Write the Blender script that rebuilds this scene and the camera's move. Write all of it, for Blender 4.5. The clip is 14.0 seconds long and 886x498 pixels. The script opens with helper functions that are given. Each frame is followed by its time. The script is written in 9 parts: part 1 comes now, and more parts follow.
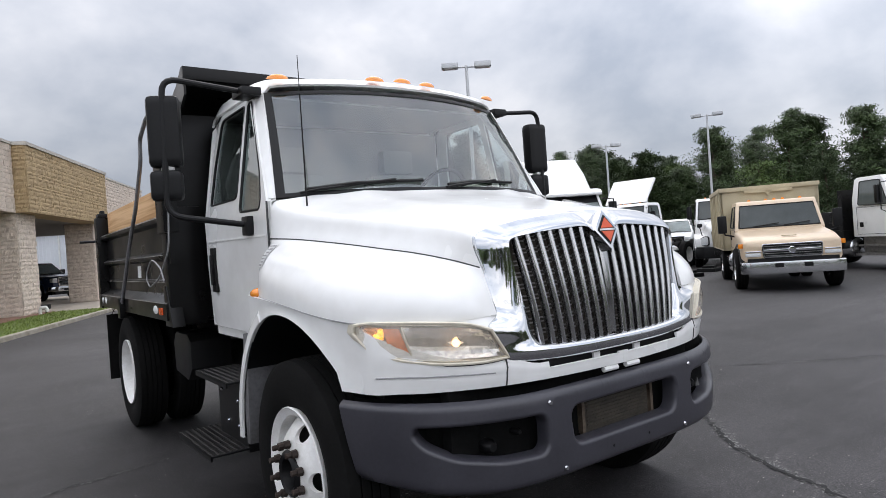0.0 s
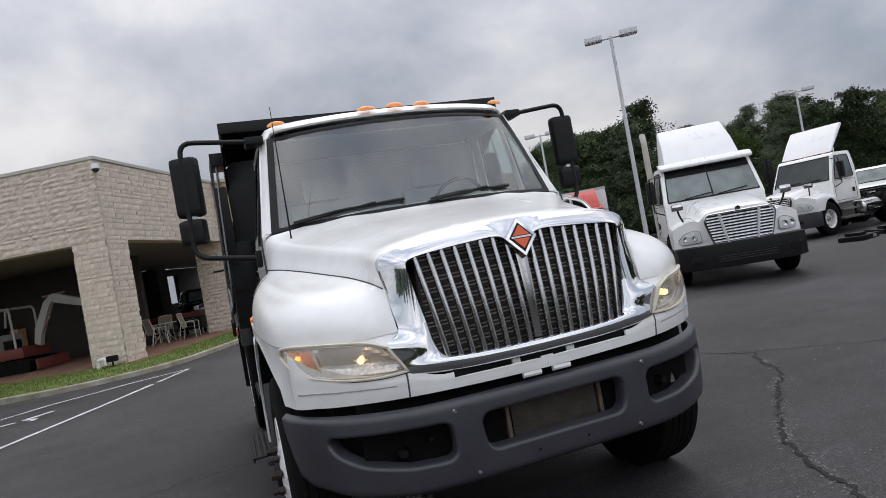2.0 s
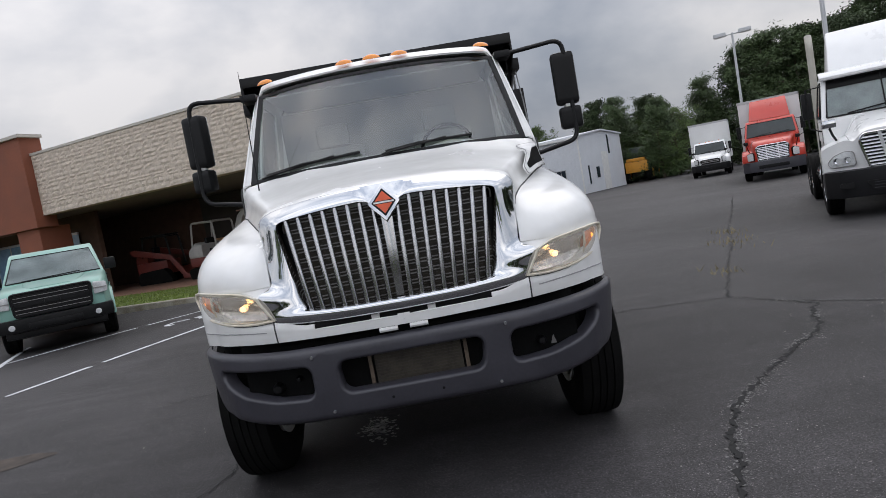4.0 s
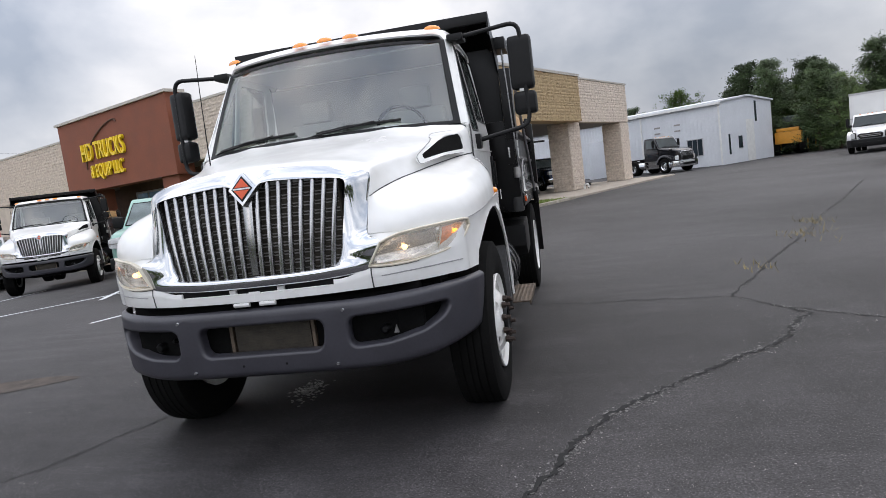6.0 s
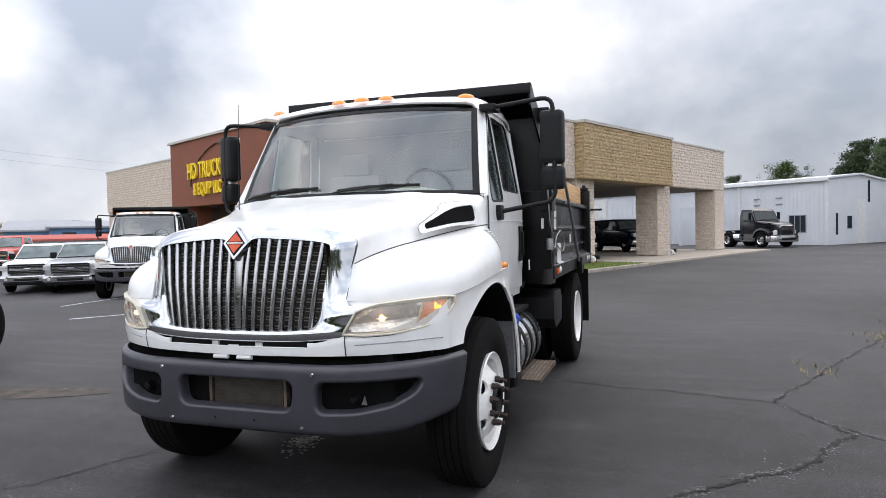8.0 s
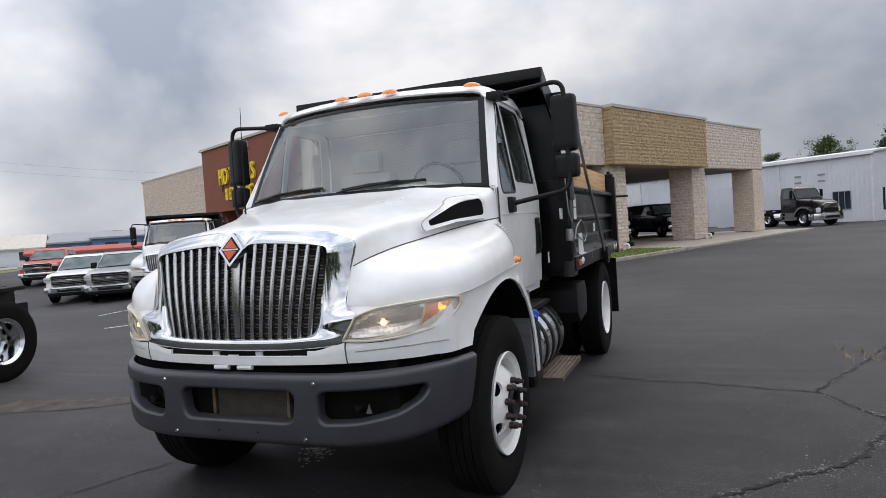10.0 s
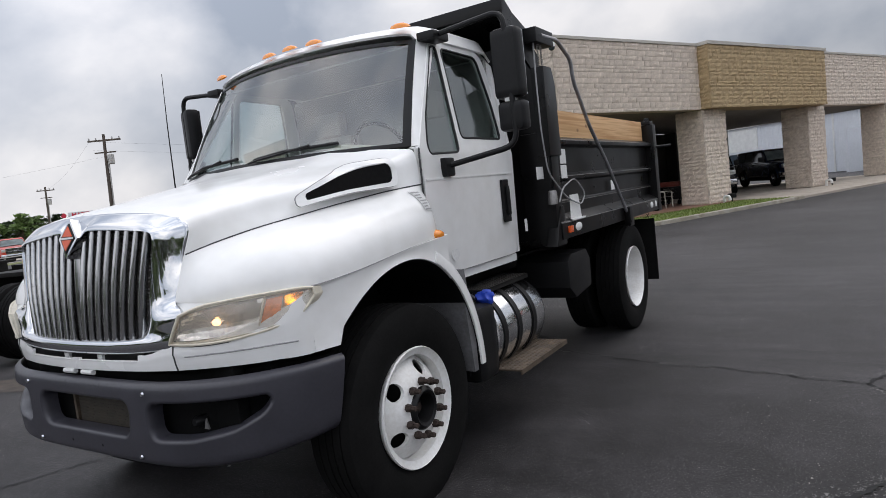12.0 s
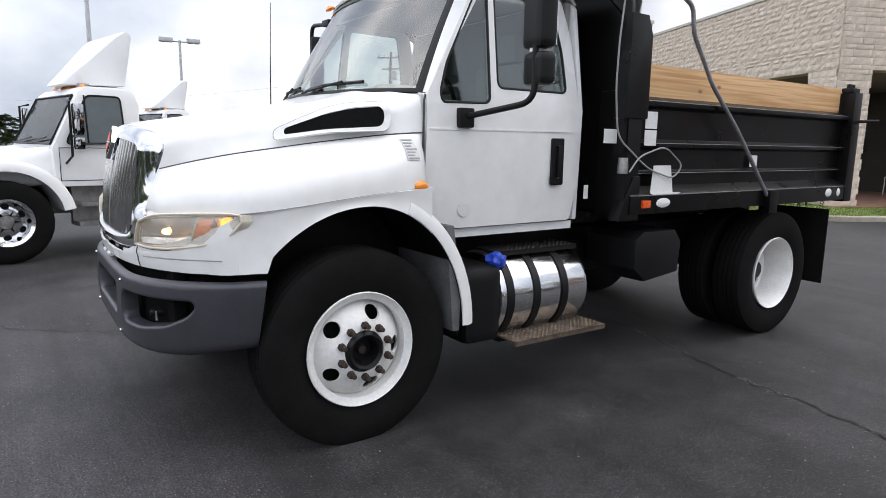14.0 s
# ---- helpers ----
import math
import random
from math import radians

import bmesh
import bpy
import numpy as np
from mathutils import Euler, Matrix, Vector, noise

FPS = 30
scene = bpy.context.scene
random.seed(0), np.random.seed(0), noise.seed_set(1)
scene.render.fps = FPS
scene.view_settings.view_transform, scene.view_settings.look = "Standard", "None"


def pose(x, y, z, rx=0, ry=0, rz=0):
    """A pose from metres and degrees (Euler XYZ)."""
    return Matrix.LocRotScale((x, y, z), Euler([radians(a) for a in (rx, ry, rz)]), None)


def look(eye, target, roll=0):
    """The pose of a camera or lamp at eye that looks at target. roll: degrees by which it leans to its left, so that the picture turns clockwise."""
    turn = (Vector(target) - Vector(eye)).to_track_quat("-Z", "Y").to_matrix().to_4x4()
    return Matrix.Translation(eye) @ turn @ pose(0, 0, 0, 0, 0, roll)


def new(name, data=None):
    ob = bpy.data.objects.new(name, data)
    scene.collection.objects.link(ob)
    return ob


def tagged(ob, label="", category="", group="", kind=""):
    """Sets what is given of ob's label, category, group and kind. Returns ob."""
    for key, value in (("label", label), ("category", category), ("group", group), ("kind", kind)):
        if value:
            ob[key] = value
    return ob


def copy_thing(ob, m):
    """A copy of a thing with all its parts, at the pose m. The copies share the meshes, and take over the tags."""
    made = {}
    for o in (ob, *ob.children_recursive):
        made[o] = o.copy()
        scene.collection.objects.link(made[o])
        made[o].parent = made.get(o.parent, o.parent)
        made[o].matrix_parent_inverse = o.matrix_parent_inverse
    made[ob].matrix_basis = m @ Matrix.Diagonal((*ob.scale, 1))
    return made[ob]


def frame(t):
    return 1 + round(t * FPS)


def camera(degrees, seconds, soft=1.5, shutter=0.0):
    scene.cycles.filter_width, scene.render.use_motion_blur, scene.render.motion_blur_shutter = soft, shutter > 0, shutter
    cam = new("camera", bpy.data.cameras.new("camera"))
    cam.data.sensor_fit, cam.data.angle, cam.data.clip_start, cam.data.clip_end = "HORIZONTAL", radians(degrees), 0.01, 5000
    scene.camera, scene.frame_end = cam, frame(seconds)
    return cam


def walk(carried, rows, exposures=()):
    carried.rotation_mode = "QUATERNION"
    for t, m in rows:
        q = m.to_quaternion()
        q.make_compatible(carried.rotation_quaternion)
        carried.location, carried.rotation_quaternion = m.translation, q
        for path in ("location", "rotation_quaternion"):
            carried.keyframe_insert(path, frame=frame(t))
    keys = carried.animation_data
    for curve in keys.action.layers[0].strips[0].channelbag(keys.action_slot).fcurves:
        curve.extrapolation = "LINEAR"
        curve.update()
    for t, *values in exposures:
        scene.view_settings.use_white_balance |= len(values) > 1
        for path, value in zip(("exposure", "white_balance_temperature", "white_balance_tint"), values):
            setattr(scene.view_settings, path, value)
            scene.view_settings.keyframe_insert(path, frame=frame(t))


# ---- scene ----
cam = camera(69.5, 14.0, 0.75)
PATH = [
    (0, (-2.31, -2.87, 1.499), (-1.135, -1.252, 1.487), -4.0),
    (0.5, (-2.135, -3.145, 1.513), (-1.086, -1.442, 1.536), -0.7),
    (1, (-1.918, -3.276, 1.513), (-1.043, -1.478, 1.483), -7.0),
    (1.5, (-1.597, -3.392, 1.492), (-0.692, -1.611, 1.418), -7.3),
    (2, (-1.299, -3.619, 1.5), (-0.648, -1.728, 1.518), -10.2),
    (2.5, (-0.99, -3.842, 1.507), (-0.35, -1.948, 1.538), -10.0),
    (3, (-0.61, -3.921, 1.482), (-0.174, -1.975, 1.329), -8.9),
    (5.5, (1.356, -4.291, 1.47), (1.083, -2.316, 1.319), -10.2),
    (6, (1.686, -4.091, 1.426), (1.282, -2.144, 1.216), -7.3),
    (6.5, (1.92, -3.9, 1.431), (1.175, -2.059, 1.2), -3.4),
    (7, (2.114, -3.836, 1.499), (1.397, -1.976, 1.334), -0.9),
    (7.5, (2.177, -3.877, 1.553), (1.531, -1.985, 1.496), -1.2),
    (10, (2.291, -3.645, 1.566), (1.538, -1.794, 1.495), -3.9),
    (10.5, (2.388, -3.431, 1.528), (1.548, -1.62, 1.406), -5.3),
    (11, (2.605, -3.167, 1.556), (1.528, -1.49, 1.397), -3.7),
    (11.5, (2.778, -2.841, 1.538), (1.815, -1.101, 1.327), -2.9),
    (12, (3.014, -2.54, 1.525), (1.951, -0.854, 1.358), -6.4),
    (12.5, (3.362, -2.308, 1.54), (2.059, -0.799, 1.384), -3.3),
    (13, (3.622, -1.979, 1.478), (2.405, -0.405, 1.269), -2.8),
    (13.5, (3.796, -1.658, 1.506), (2.364, -0.288, 1.243), -0.9),
    (14, (4.007, -1.461, 1.543), (2.382, -0.342, 1.216), 1.0),
]
LIFT = Matrix.Translation((0, 0, 0.02))
walk(cam, [(t, LIFT @ look(eye, target, roll)) for t, eye, target, roll in PATH],
     exposures=[(0, 0.76), (0.5, 0.60), (1, 0.50), (2.5, 0.28), (3.2, 0.26), (5.5, 0.58), (6, 0.72), (7, 1.11), (7.7, 1.0), (10, 0.48), (11.5, 0.43), (13, 0.48), (13.5, 0.6), (14, 0.90)])

# ---- sky, sun and exposure ----
world = bpy.data.worlds.new("sky")
scene.world = world
world.use_nodes = True
wn, wl = world.node_tree.nodes, world.node_tree.links
back = wn["Background"]
sky = wn.new("ShaderNodeTexSky")
sky.sky_type, sky.sun_disc = "NISHITA", False
sky.sun_elevation, sky.sun_rotation = radians(56), radians(25)
sky.air_density, sky.dust_density = 1.2, 3.0
coord = wn.new("ShaderNodeTexCoord")
stretch = wn.new("ShaderNodeMapping")
stretch.inputs["Location"].default_value = (0.35, 0.1, 0.4)
stretch.inputs["Scale"].default_value = (1.0, 1.0, 1.45)
wl.new(coord.outputs["Generated"], stretch.inputs["Vector"])
puffs = wn.new("ShaderNodeTexNoise")
puffs.inputs["Scale"].default_value, puffs.inputs["Detail"].default_value, puffs.inputs["Roughness"].default_value = 2.3, 8.0, 0.5
puffs.inputs["Distortion"].default_value = 0.12
wl.new(stretch.outputs["Vector"], puffs.inputs["Vector"])
tone = wn.new("ShaderNodeValToRGB")
tone.color_ramp.elements[0].position, tone.color_ramp.elements[0].color = 0.37, (0.37, 0.41, 0.495, 1)
tone.color_ramp.elements[1].position, tone.color_ramp.elements[1].color = 0.64, (1.0, 0.975, 0.99, 1)
mid = tone.color_ramp.elements.new(0.5)
mid.color = (0.625, 0.645, 0.71, 1)
wl.new(puffs.outputs["Fac"], tone.inputs["Fac"])
dim = wn.new("ShaderNodeMix")
dim.data_type, dim.blend_type = "RGBA", "MULTIPLY"
dim.inputs["Factor"].default_value = 1.0
dim.inputs[7].default_value = (0.09, 0.09, 0.09, 1)
wl.new(sky.outputs["Color"], dim.inputs[6])
veil = wn.new("ShaderNodeMix")
veil.data_type = "RGBA"
veil.inputs["Factor"].default_value = 0.88
wl.new(dim.outputs[2], veil.inputs[6])
wl.new(tone.outputs["Color"], veil.inputs[7])
# the cloud cover is made brighter behind the camera, lighting the truck's front
side_way = wn.new("ShaderNodeVectorMath")
side_way.operation = "DOT_PRODUCT"
side_way.inputs[1].default_value = (-0.09, -0.996, 0.0)
wl.new(coord.outputs["Generated"], side_way.inputs[0])
lift_ = wn.new("ShaderNodeMapRange")
lift_.inputs["From Min"].default_value, lift_.inputs["From Max"].default_value = -1.0, 1.0
lift_.inputs["To Min"].default_value, lift_.inputs["To Max"].default_value = 0.74, 1.46
wl.new(side_way.outputs["Value"], lift_.inputs["Value"])
sided = wn.new("ShaderNodeVectorMath")
sided.operation = "SCALE"
wl.new(veil.outputs[2], sided.inputs[0])
# and brighter overhead than along the horizon
axes = wn.new("ShaderNodeSeparateXYZ")
wl.new(coord.outputs["Generated"], axes.inputs["Vector"])
high = wn.new("ShaderNodeMapRange")
high.inputs["From Min"].default_value = 0.12
high.inputs["To Min"].default_value, high.inputs["To Max"].default_value = 0.79, 1.62
wl.new(axes.outputs["Z"], high.inputs["Value"])
both_ = wn.new("ShaderNodeMath")
both_.operation = "MULTIPLY"
wl.new(lift_.outputs["Result"], both_.inputs[0])
wl.new(high.outputs["Result"], both_.inputs[1])
wl.new(both_.outputs["Value"], sided.inputs["Scale"])
wl.new(sided.outputs["Vector"], back.inputs["Color"])
back.inputs["Strength"].default_value = 1.0

sun = new("sun", bpy.data.lights.new("sun", "SUN"))
sun.data.energy, sun.data.angle, sun.data.color = 0.5, radians(60), (1.0, 0.95, 0.92)
sun.matrix_world = look((16, 34, 56), (0, 0, 0))


# ---- materials ----
def mat(name, col, rough=0.5, metal=0.0, vary=0.12, scale=3.0, fine=60.0, bump=0.0, bump_scale=200.0, tint=None, coat=0.0, spec=0.5, rvary=0.1):
    """A surface of one base colour with broad stains, fine grain and relief."""
    m = bpy.data.materials.new(name)
    m.use_nodes = True
    n, l = m.node_tree.nodes, m.node_tree.links
    b = n["Principled BSDF"]
    tc = n.new("ShaderNodeTexCoord")
    big, small = n.new("ShaderNodeTexNoise"), n.new("ShaderNodeTexNoise")
    big.inputs["Scale"].default_value, big.inputs["Detail"].default_value = scale, 5
    small.inputs["Scale"].default_value, small.inputs["Detail"].default_value = fine, 3
    for t in (big, small):
        l.new(tc.outputs["Object"], t.inputs["Vector"])
    half = n.new("ShaderNodeMix")
    half.data_type = "FLOAT"
    half.inputs["Factor"].default_value = 0.4
    l.new(big.outputs["Fac"], half.inputs[2])
    l.new(small.outputs["Fac"], half.inputs[3])
    ramp = n.new("ShaderNodeValToRGB")
    low = [c * (1 - 2 * vary) for c in (tint or col)]
    high = [min(1, c * (1 + vary)) for c in col]
    ramp.color_ramp.elements[0].position, ramp.color_ramp.elements[0].color = 0.3, (*low, 1)
    ramp.color_ramp.elements[1].position, ramp.color_ramp.elements[1].color = 0.68, (*high, 1)
    l.new(half.outputs[0], ramp.inputs["Fac"])
    l.new(ramp.outputs["Color"], b.inputs["Base Color"])
    rr = n.new("ShaderNodeMapRange")
    rr.inputs["To Min"].default_value, rr.inputs["To Max"].default_value = max(0.0, rough - rvary), min(1.0, rough + rvary)
    l.new(big.outputs["Fac"], rr.inputs["Value"])
    l.new(rr.outputs["Result"], b.inputs["Roughness"])
    b.inputs["Metallic"].default_value = metal
    b.inputs["Coat Weight"].default_value = coat
    b.inputs["Coat Roughness"].default_value = 0.06
    b.inputs["Specular IOR Level"].default_value = spec
    if bump:
        grain = n.new("ShaderNodeTexNoise")
        grain.inputs["Scale"].default_value, grain.inputs["Detail"].default_value = bump_scale, 4
        l.new(tc.outputs["Object"], grain.inputs["Vector"])
        bp = n.new("ShaderNodeBump")
        bp.inputs["Strength"].default_value, bp.inputs["Distance"].default_value = bump, 0.01
        l.new(grain.outputs["Fac"], bp.inputs["Height"])
        l.new(bp.outputs["Normal"], b.inputs["Normal"])
    return m


def glass(name, col, gloss=0.0, haze=0.0, haze_col=(0.8, 0.8, 0.8)):
    """Clear pane: tinted see-through with a Fresnel gloss, and some haze where it has gone dull."""
    m = bpy.data.materials.new(name)
    m.use_nodes = True
    n, l = m.node_tree.nodes, m.node_tree.links
    n.remove(n["Principled BSDF"])
    see, shine, mix, fr = n.new("ShaderNodeBsdfTransparent"), n.new("ShaderNodeBsdfGlossy"), n.new("ShaderNodeMixShader"), n.new("ShaderNodeLayerWeight")
    steep, gain = n.new("ShaderNodeMath"), n.new("ShaderNodeMapRange")
    steep.operation, steep.inputs[1].default_value = "POWER", 4.0
    see.inputs["Color"].default_value = (*col, 1)
    shine.inputs["Roughness"].default_value = 0.01
    fr.inputs["Blend"].default_value = 0.5
    gain.inputs["To Min"].default_value, gain.inputs["To Max"].default_value = gloss, 0.9
    l.new(fr.outputs["Facing"], steep.inputs[0])
    l.new(steep.outputs["Value"], gain.inputs["Value"])
    l.new(gain.outputs["Result"], mix.inputs["Fac"])
    if haze:
        dull, blend, spots, much = n.new("ShaderNodeBsdfDiffuse"), n.new("ShaderNodeMixShader"), n.new("ShaderNodeTexNoise"), n.new("ShaderNodeMapRange")
        dull.inputs["Color"].default_value = (*haze_col, 1)
        spots.inputs["Scale"].default_value, spots.inputs["Detail"].default_value = 9.0, 4
        much.inputs["From Min"].default_value, much.inputs["From Max"].default_value = 0.3, 0.7
        much.inputs["To Min"].default_value, much.inputs["To Max"].default_value = haze * 0.6, haze * 1.4
        l.new(spots.outputs["Fac"], much.inputs["Value"])
        l.new(much.outputs["Result"], blend.inputs["Fac"])
        l.new(see.outputs["BSDF"], blend.inputs[1])
        l.new(dull.outputs["BSDF"], blend.inputs[2])
        l.new(blend.outputs["Shader"], mix.inputs[1])
    else:
        l.new(see.outputs["BSDF"], mix.inputs[1])
    l.new(shine.outputs["BSDF"], mix.inputs[2])
    l.new(mix.outputs["Shader"], n["Material Output"].inputs["Surface"])
    return m


def glow(name, col, power, rough=0.3):
    m = mat(name, col, rough, vary=0.03)
    b = m.node_tree.nodes["Principled BSDF"]
    b.inputs["Emission Color"].default_value = (*col, 1)
    b.inputs["Emission Strength"].default_value = power
    return m


def varied(m, amount=0.25):
    """Lets alike pieces differ a little in tone, object by object."""
    n, l = m.node_tree.nodes, m.node_tree.links
    b = n["Principled BSDF"]
    src = b.inputs["Base Color"].links[0].from_socket
    info, rng, mul = n.new("ShaderNodeObjectInfo"), n.new("ShaderNodeMapRange"), n.new("ShaderNodeMix")
    rng.inputs["To Min"].default_value, rng.inputs["To Max"].default_value = 1 - amount, 1 + amount * 0.6
    mul.data_type, mul.blend_type = "RGBA", "MULTIPLY"
    mul.inputs["Factor"].default_value = 1.0
    l.new(info.outputs["Random"], rng.inputs["Value"])
    l.new(src, mul.inputs[6])
    l.new(rng.outputs["Result"], mul.inputs[7])
    l.new(mul.outputs[2], b.inputs["Base Color"])
    return m


PAINT = mat("white_paint", (0.85, 0.85, 0.84), 0.25, vary=0.02, scale=1.3, fine=9, coat=0.35, tint=(0.77, 0.765, 0.74))
CHROME = mat("chrome", (0.62, 0.63, 0.645), 0.06, 1.0, vary=0.02, rvary=0.03)
SATIN = mat("satin_grille_bar", (0.46, 0.46, 0.46), 0.18, 1.0, vary=0.08, scale=8, rvary=0.06)
STEEL = mat("polished_aluminium", (0.72, 0.73, 0.74), 0.16, 1.0, vary=0.06, scale=6, rvary=0.06)
DULLSTEEL = mat("worn_steel", (0.35, 0.34, 0.33), 0.45, 0.8, vary=0.2, scale=9)
BUMPER = mat("grey_bumper_plastic", (0.042, 0.041, 0.050), 0.36, vary=0.12, scale=5, bump=0.06, bump_scale=600)
BLACK = mat("black_plastic", (0.0065, 0.0065, 0.007), 0.42, vary=0.2, bump=0.04, bump_scale=500, spec=0.25)
BLACKPAINT = mat("black_enamel", (0.0045, 0.0045, 0.0048), 0.3, vary=0.3, scale=4, fine=30, coat=0.0, tint=(0.008, 0.007, 0.0065), spec=0.25)
FRAME = mat("dusty_black_frame", (0.009, 0.0085, 0.008), 0.65, vary=0.4, scale=6, tint=(0.02, 0.016, 0.012), spec=0.25)
RUBBER = mat("tyre_rubber", (0.008, 0.0078, 0.0076), 0.85, vary=0.25, scale=7, bump=0.08, bump_scale=300, spec=0.10)
RIMWHITE = mat("white_wheel_paint", (0.80, 0.80, 0.79), 0.33, vary=0.05, scale=9, tint=(0.72, 0.70, 0.66))
RUST = mat("rusty_iron", (0.040, 0.027, 0.021), 0.7, 0.2, vary=0.35, scale=30, fine=160)
GLASS = glass("windscreen_glass", (0.82, 0.89, 0.86), 0.16)
TINTGLASS = glass("side_glass", (0.74, 0.79, 0.79), 0.10)
LENS = glass("yellowed_lens", (0.995, 0.985, 0.96), 0.06, 0.23, (0.80, 0.72, 0.60))
LAMPRIM = mat("cream_lamp_rim", (0.66, 0.61, 0.50), 0.35, vary=0.1, scale=20)
# Grey for the soft shade along the wing crease and panel step.
SOFTLINE = mat("soft_groove", (0.33, 0.33, 0.33), 0.8, vary=0.1)
DARKBUMP = mat("dark_bumper_plastic", (0.008, 0.008, 0.009), 0.5, vary=0.15, scale=5, spec=0.22)
# Near-black that stands in for the shade inside openings.
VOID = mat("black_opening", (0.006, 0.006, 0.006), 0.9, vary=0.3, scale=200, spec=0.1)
SHUT = mat("shut_line_shadow", (0.06, 0.06, 0.06), 0.9, vary=0.1)
AMBER = mat("amber_lens", (0.85, 0.27, 0.02), 0.22, vary=0.05, scale=30, coat=0.5)
SALMON = mat("amber_reflector", (0.80, 0.27, 0.11), 0.35, vary=0.12, scale=60)
REDAMBER = mat("orange_red_lens", (0.72, 0.10, 0.015), 0.25, vary=0.08, scale=30, coat=0.4)
AMBERLIT = glow("lit_amber_bulb", (1.0, 0.33, 0.03), 2.2)
WARMLIT = glow("lit_headlamp_bulb", (1.0, 0.56, 0.22), 3.0)
MIRROR = mat("bright_reflector", (0.80, 0.78, 0.75), 0.16, 0.95, vary=0.2, scale=45, rvary=0.12)
BOWL = mat("lamp_reflector", (0.95, 0.91, 0.85), 0.3, 0.0, vary=0.08, scale=30)
ORANGE = mat("orange_emblem", (0.72, 0.10, 0.03), 0.35, vary=0.05)
RADIATOR = mat("radiator_core", (0.060, 0.051, 0.039), 0.6, 0.3, vary=0.3, scale=14, fine=90)
VINYL = mat("grey_vinyl", (0.30, 0.30, 0.285), 0.6, vary=0.1, bump=0.05)
DASH = mat("beige_dash", (0.48, 0.46, 0.40), 0.6, vary=0.08)


def board_wood(name, pale, dark, knot):
    """Sawn softwood: long grain along y, with a few dark knots."""
    m = mat(name, pale, 0.65)
    n, l = m.node_tree.nodes, m.node_tree.links
    b = n["Principled BSDF"]
    tc, way, grain, ramp = n.new("ShaderNodeTexCoord"), n.new("ShaderNodeMapping"), n.new("ShaderNodeTexNoise"), n.new("ShaderNodeValToRGB")
    way.inputs["Scale"].default_value = (14.0, 0.7, 26.0)
    grain.inputs["Scale"].default_value, grain.inputs["Detail"].default_value, grain.inputs["Distortion"].default_value = 1.0, 6, 1.2
    l.new(tc.outputs["Object"], way.inputs["Vector"])
    l.new(way.outputs["Vector"], grain.inputs["Vector"])
    ramp.color_ramp.elements[0].position, ramp.color_ramp.elements[0].color = 0.36, (*dark, 1)
    ramp.color_ramp.elements[1].position, ramp.color_ramp.elements[1].color = 0.62, (*pale, 1)
    l.new(grain.outputs["Fac"], ramp.inputs["Fac"])
    spots, near, mix = n.new("ShaderNodeTexVoronoi"), n.new("ShaderNodeValToRGB"), n.new("ShaderNodeMix")
    shape = n.new("ShaderNodeMapping")
    shape.inputs["Scale"].default_value = (1.0, 1.7, 3.2)
    l.new(tc.outputs["Object"], shape.inputs["Vector"])
    l.new(shape.outputs["Vector"], spots.inputs["Vector"])
    spots.inputs["Scale"].default_value = 1.6
    near.color_ramp.elements[0].position, near.color_ramp.elements[0].color = 0.035, (1, 1, 1, 1)
    near.color_ramp.elements[1].position, near.color_ramp.elements[1].color = 0.11, (0, 0, 0, 1)
    mix.data_type = "RGBA"
    mix.inputs[7].default_value = (*knot, 1)
    l.new(spots.outputs["Distance"], near.inputs["Fac"])
    l.new(near.outputs["Color"], mix.inputs["Factor"])
    l.new(ramp.outputs["Color"], mix.inputs[6])
    l.new(mix.outputs[2], b.inputs["Base Color"])
    return m


PINE = board_wood("pine_board", (0.70, 0.45, 0.23), (0.50, 0.27, 0.11), (0.16, 0.07, 0.03))
BLUE = mat("blue_plastic", (0.02, 0.06, 0.45), 0.4, vary=0.1)
PALESTICK = mat("pale_grey_sticker", (0.62, 0.62, 0.61), 0.5, vary=0.08)
STICKER = mat("white_sticker", (0.72, 0.72, 0.70), 0.5, vary=0.08)
INK = mat("grey_ink", (0.28, 0.28, 0.28), 0.6)
GALV = mat("galvanised_tube", (0.36, 0.36, 0.37), 0.4, 0.7, vary=0.2, scale=12)
MUDGREY = mat("dull_grey_mudguard", (0.12, 0.12, 0.125), 0.55, vary=0.2, scale=5, tint=(0.10, 0.095, 0.09))
# Lighter than the step plates: wear plus small highlights put into the colour.
STUD = mat("worn_black_stud", (0.026, 0.024, 0.022), 0.4, 0.5, vary=0.3, scale=40)
ALUTREAD = mat("worn_tread_plate", (0.15, 0.115, 0.085), 0.5, 0.4, vary=0.35, scale=14, fine=70)


# ---- mesh helpers ----
def finish(bm, sharp=35):
    bmesh.ops.recalc_face_normals(bm, faces=bm.faces)
    for f in bm.faces:
        f.smooth = True
    for e in bm.edges:
        if e.calc_face_angle(0) > radians(sharp):
            e.smooth = False
    return bm


def mesh_of(name, bm, material, sharp=35):
    finish(bm, sharp)
    me = bpy.data.meshes.new(name)
    bm.to_mesh(me)
    bm.free()
    me.materials.append(material)
    return me


def part(name, bm, material, parent=None, label="", sharp=35):
    """One bmesh as one mesh object, under a thing or a part."""
    ob = new(name, mesh_of(name, bm, material, sharp))
    ob.parent = parent
    if label:
        tagged(ob, label)
    return ob


def twin(ob, parent, m):
    """The same mesh again under the same thing."""
    o = new(ob.name.split(".")[0], ob.data)
    o.parent, o.matrix_basis = parent, m
    if "label" in ob:
        o["label"] = ob["label"]
    return o


def thing(name, label, category, m=None, group=""):
    ob = new(name)
    ob.empty_display_size = 0.2
    if m is not None:
        ob.matrix_basis = m
    return tagged(ob, label, category, group)


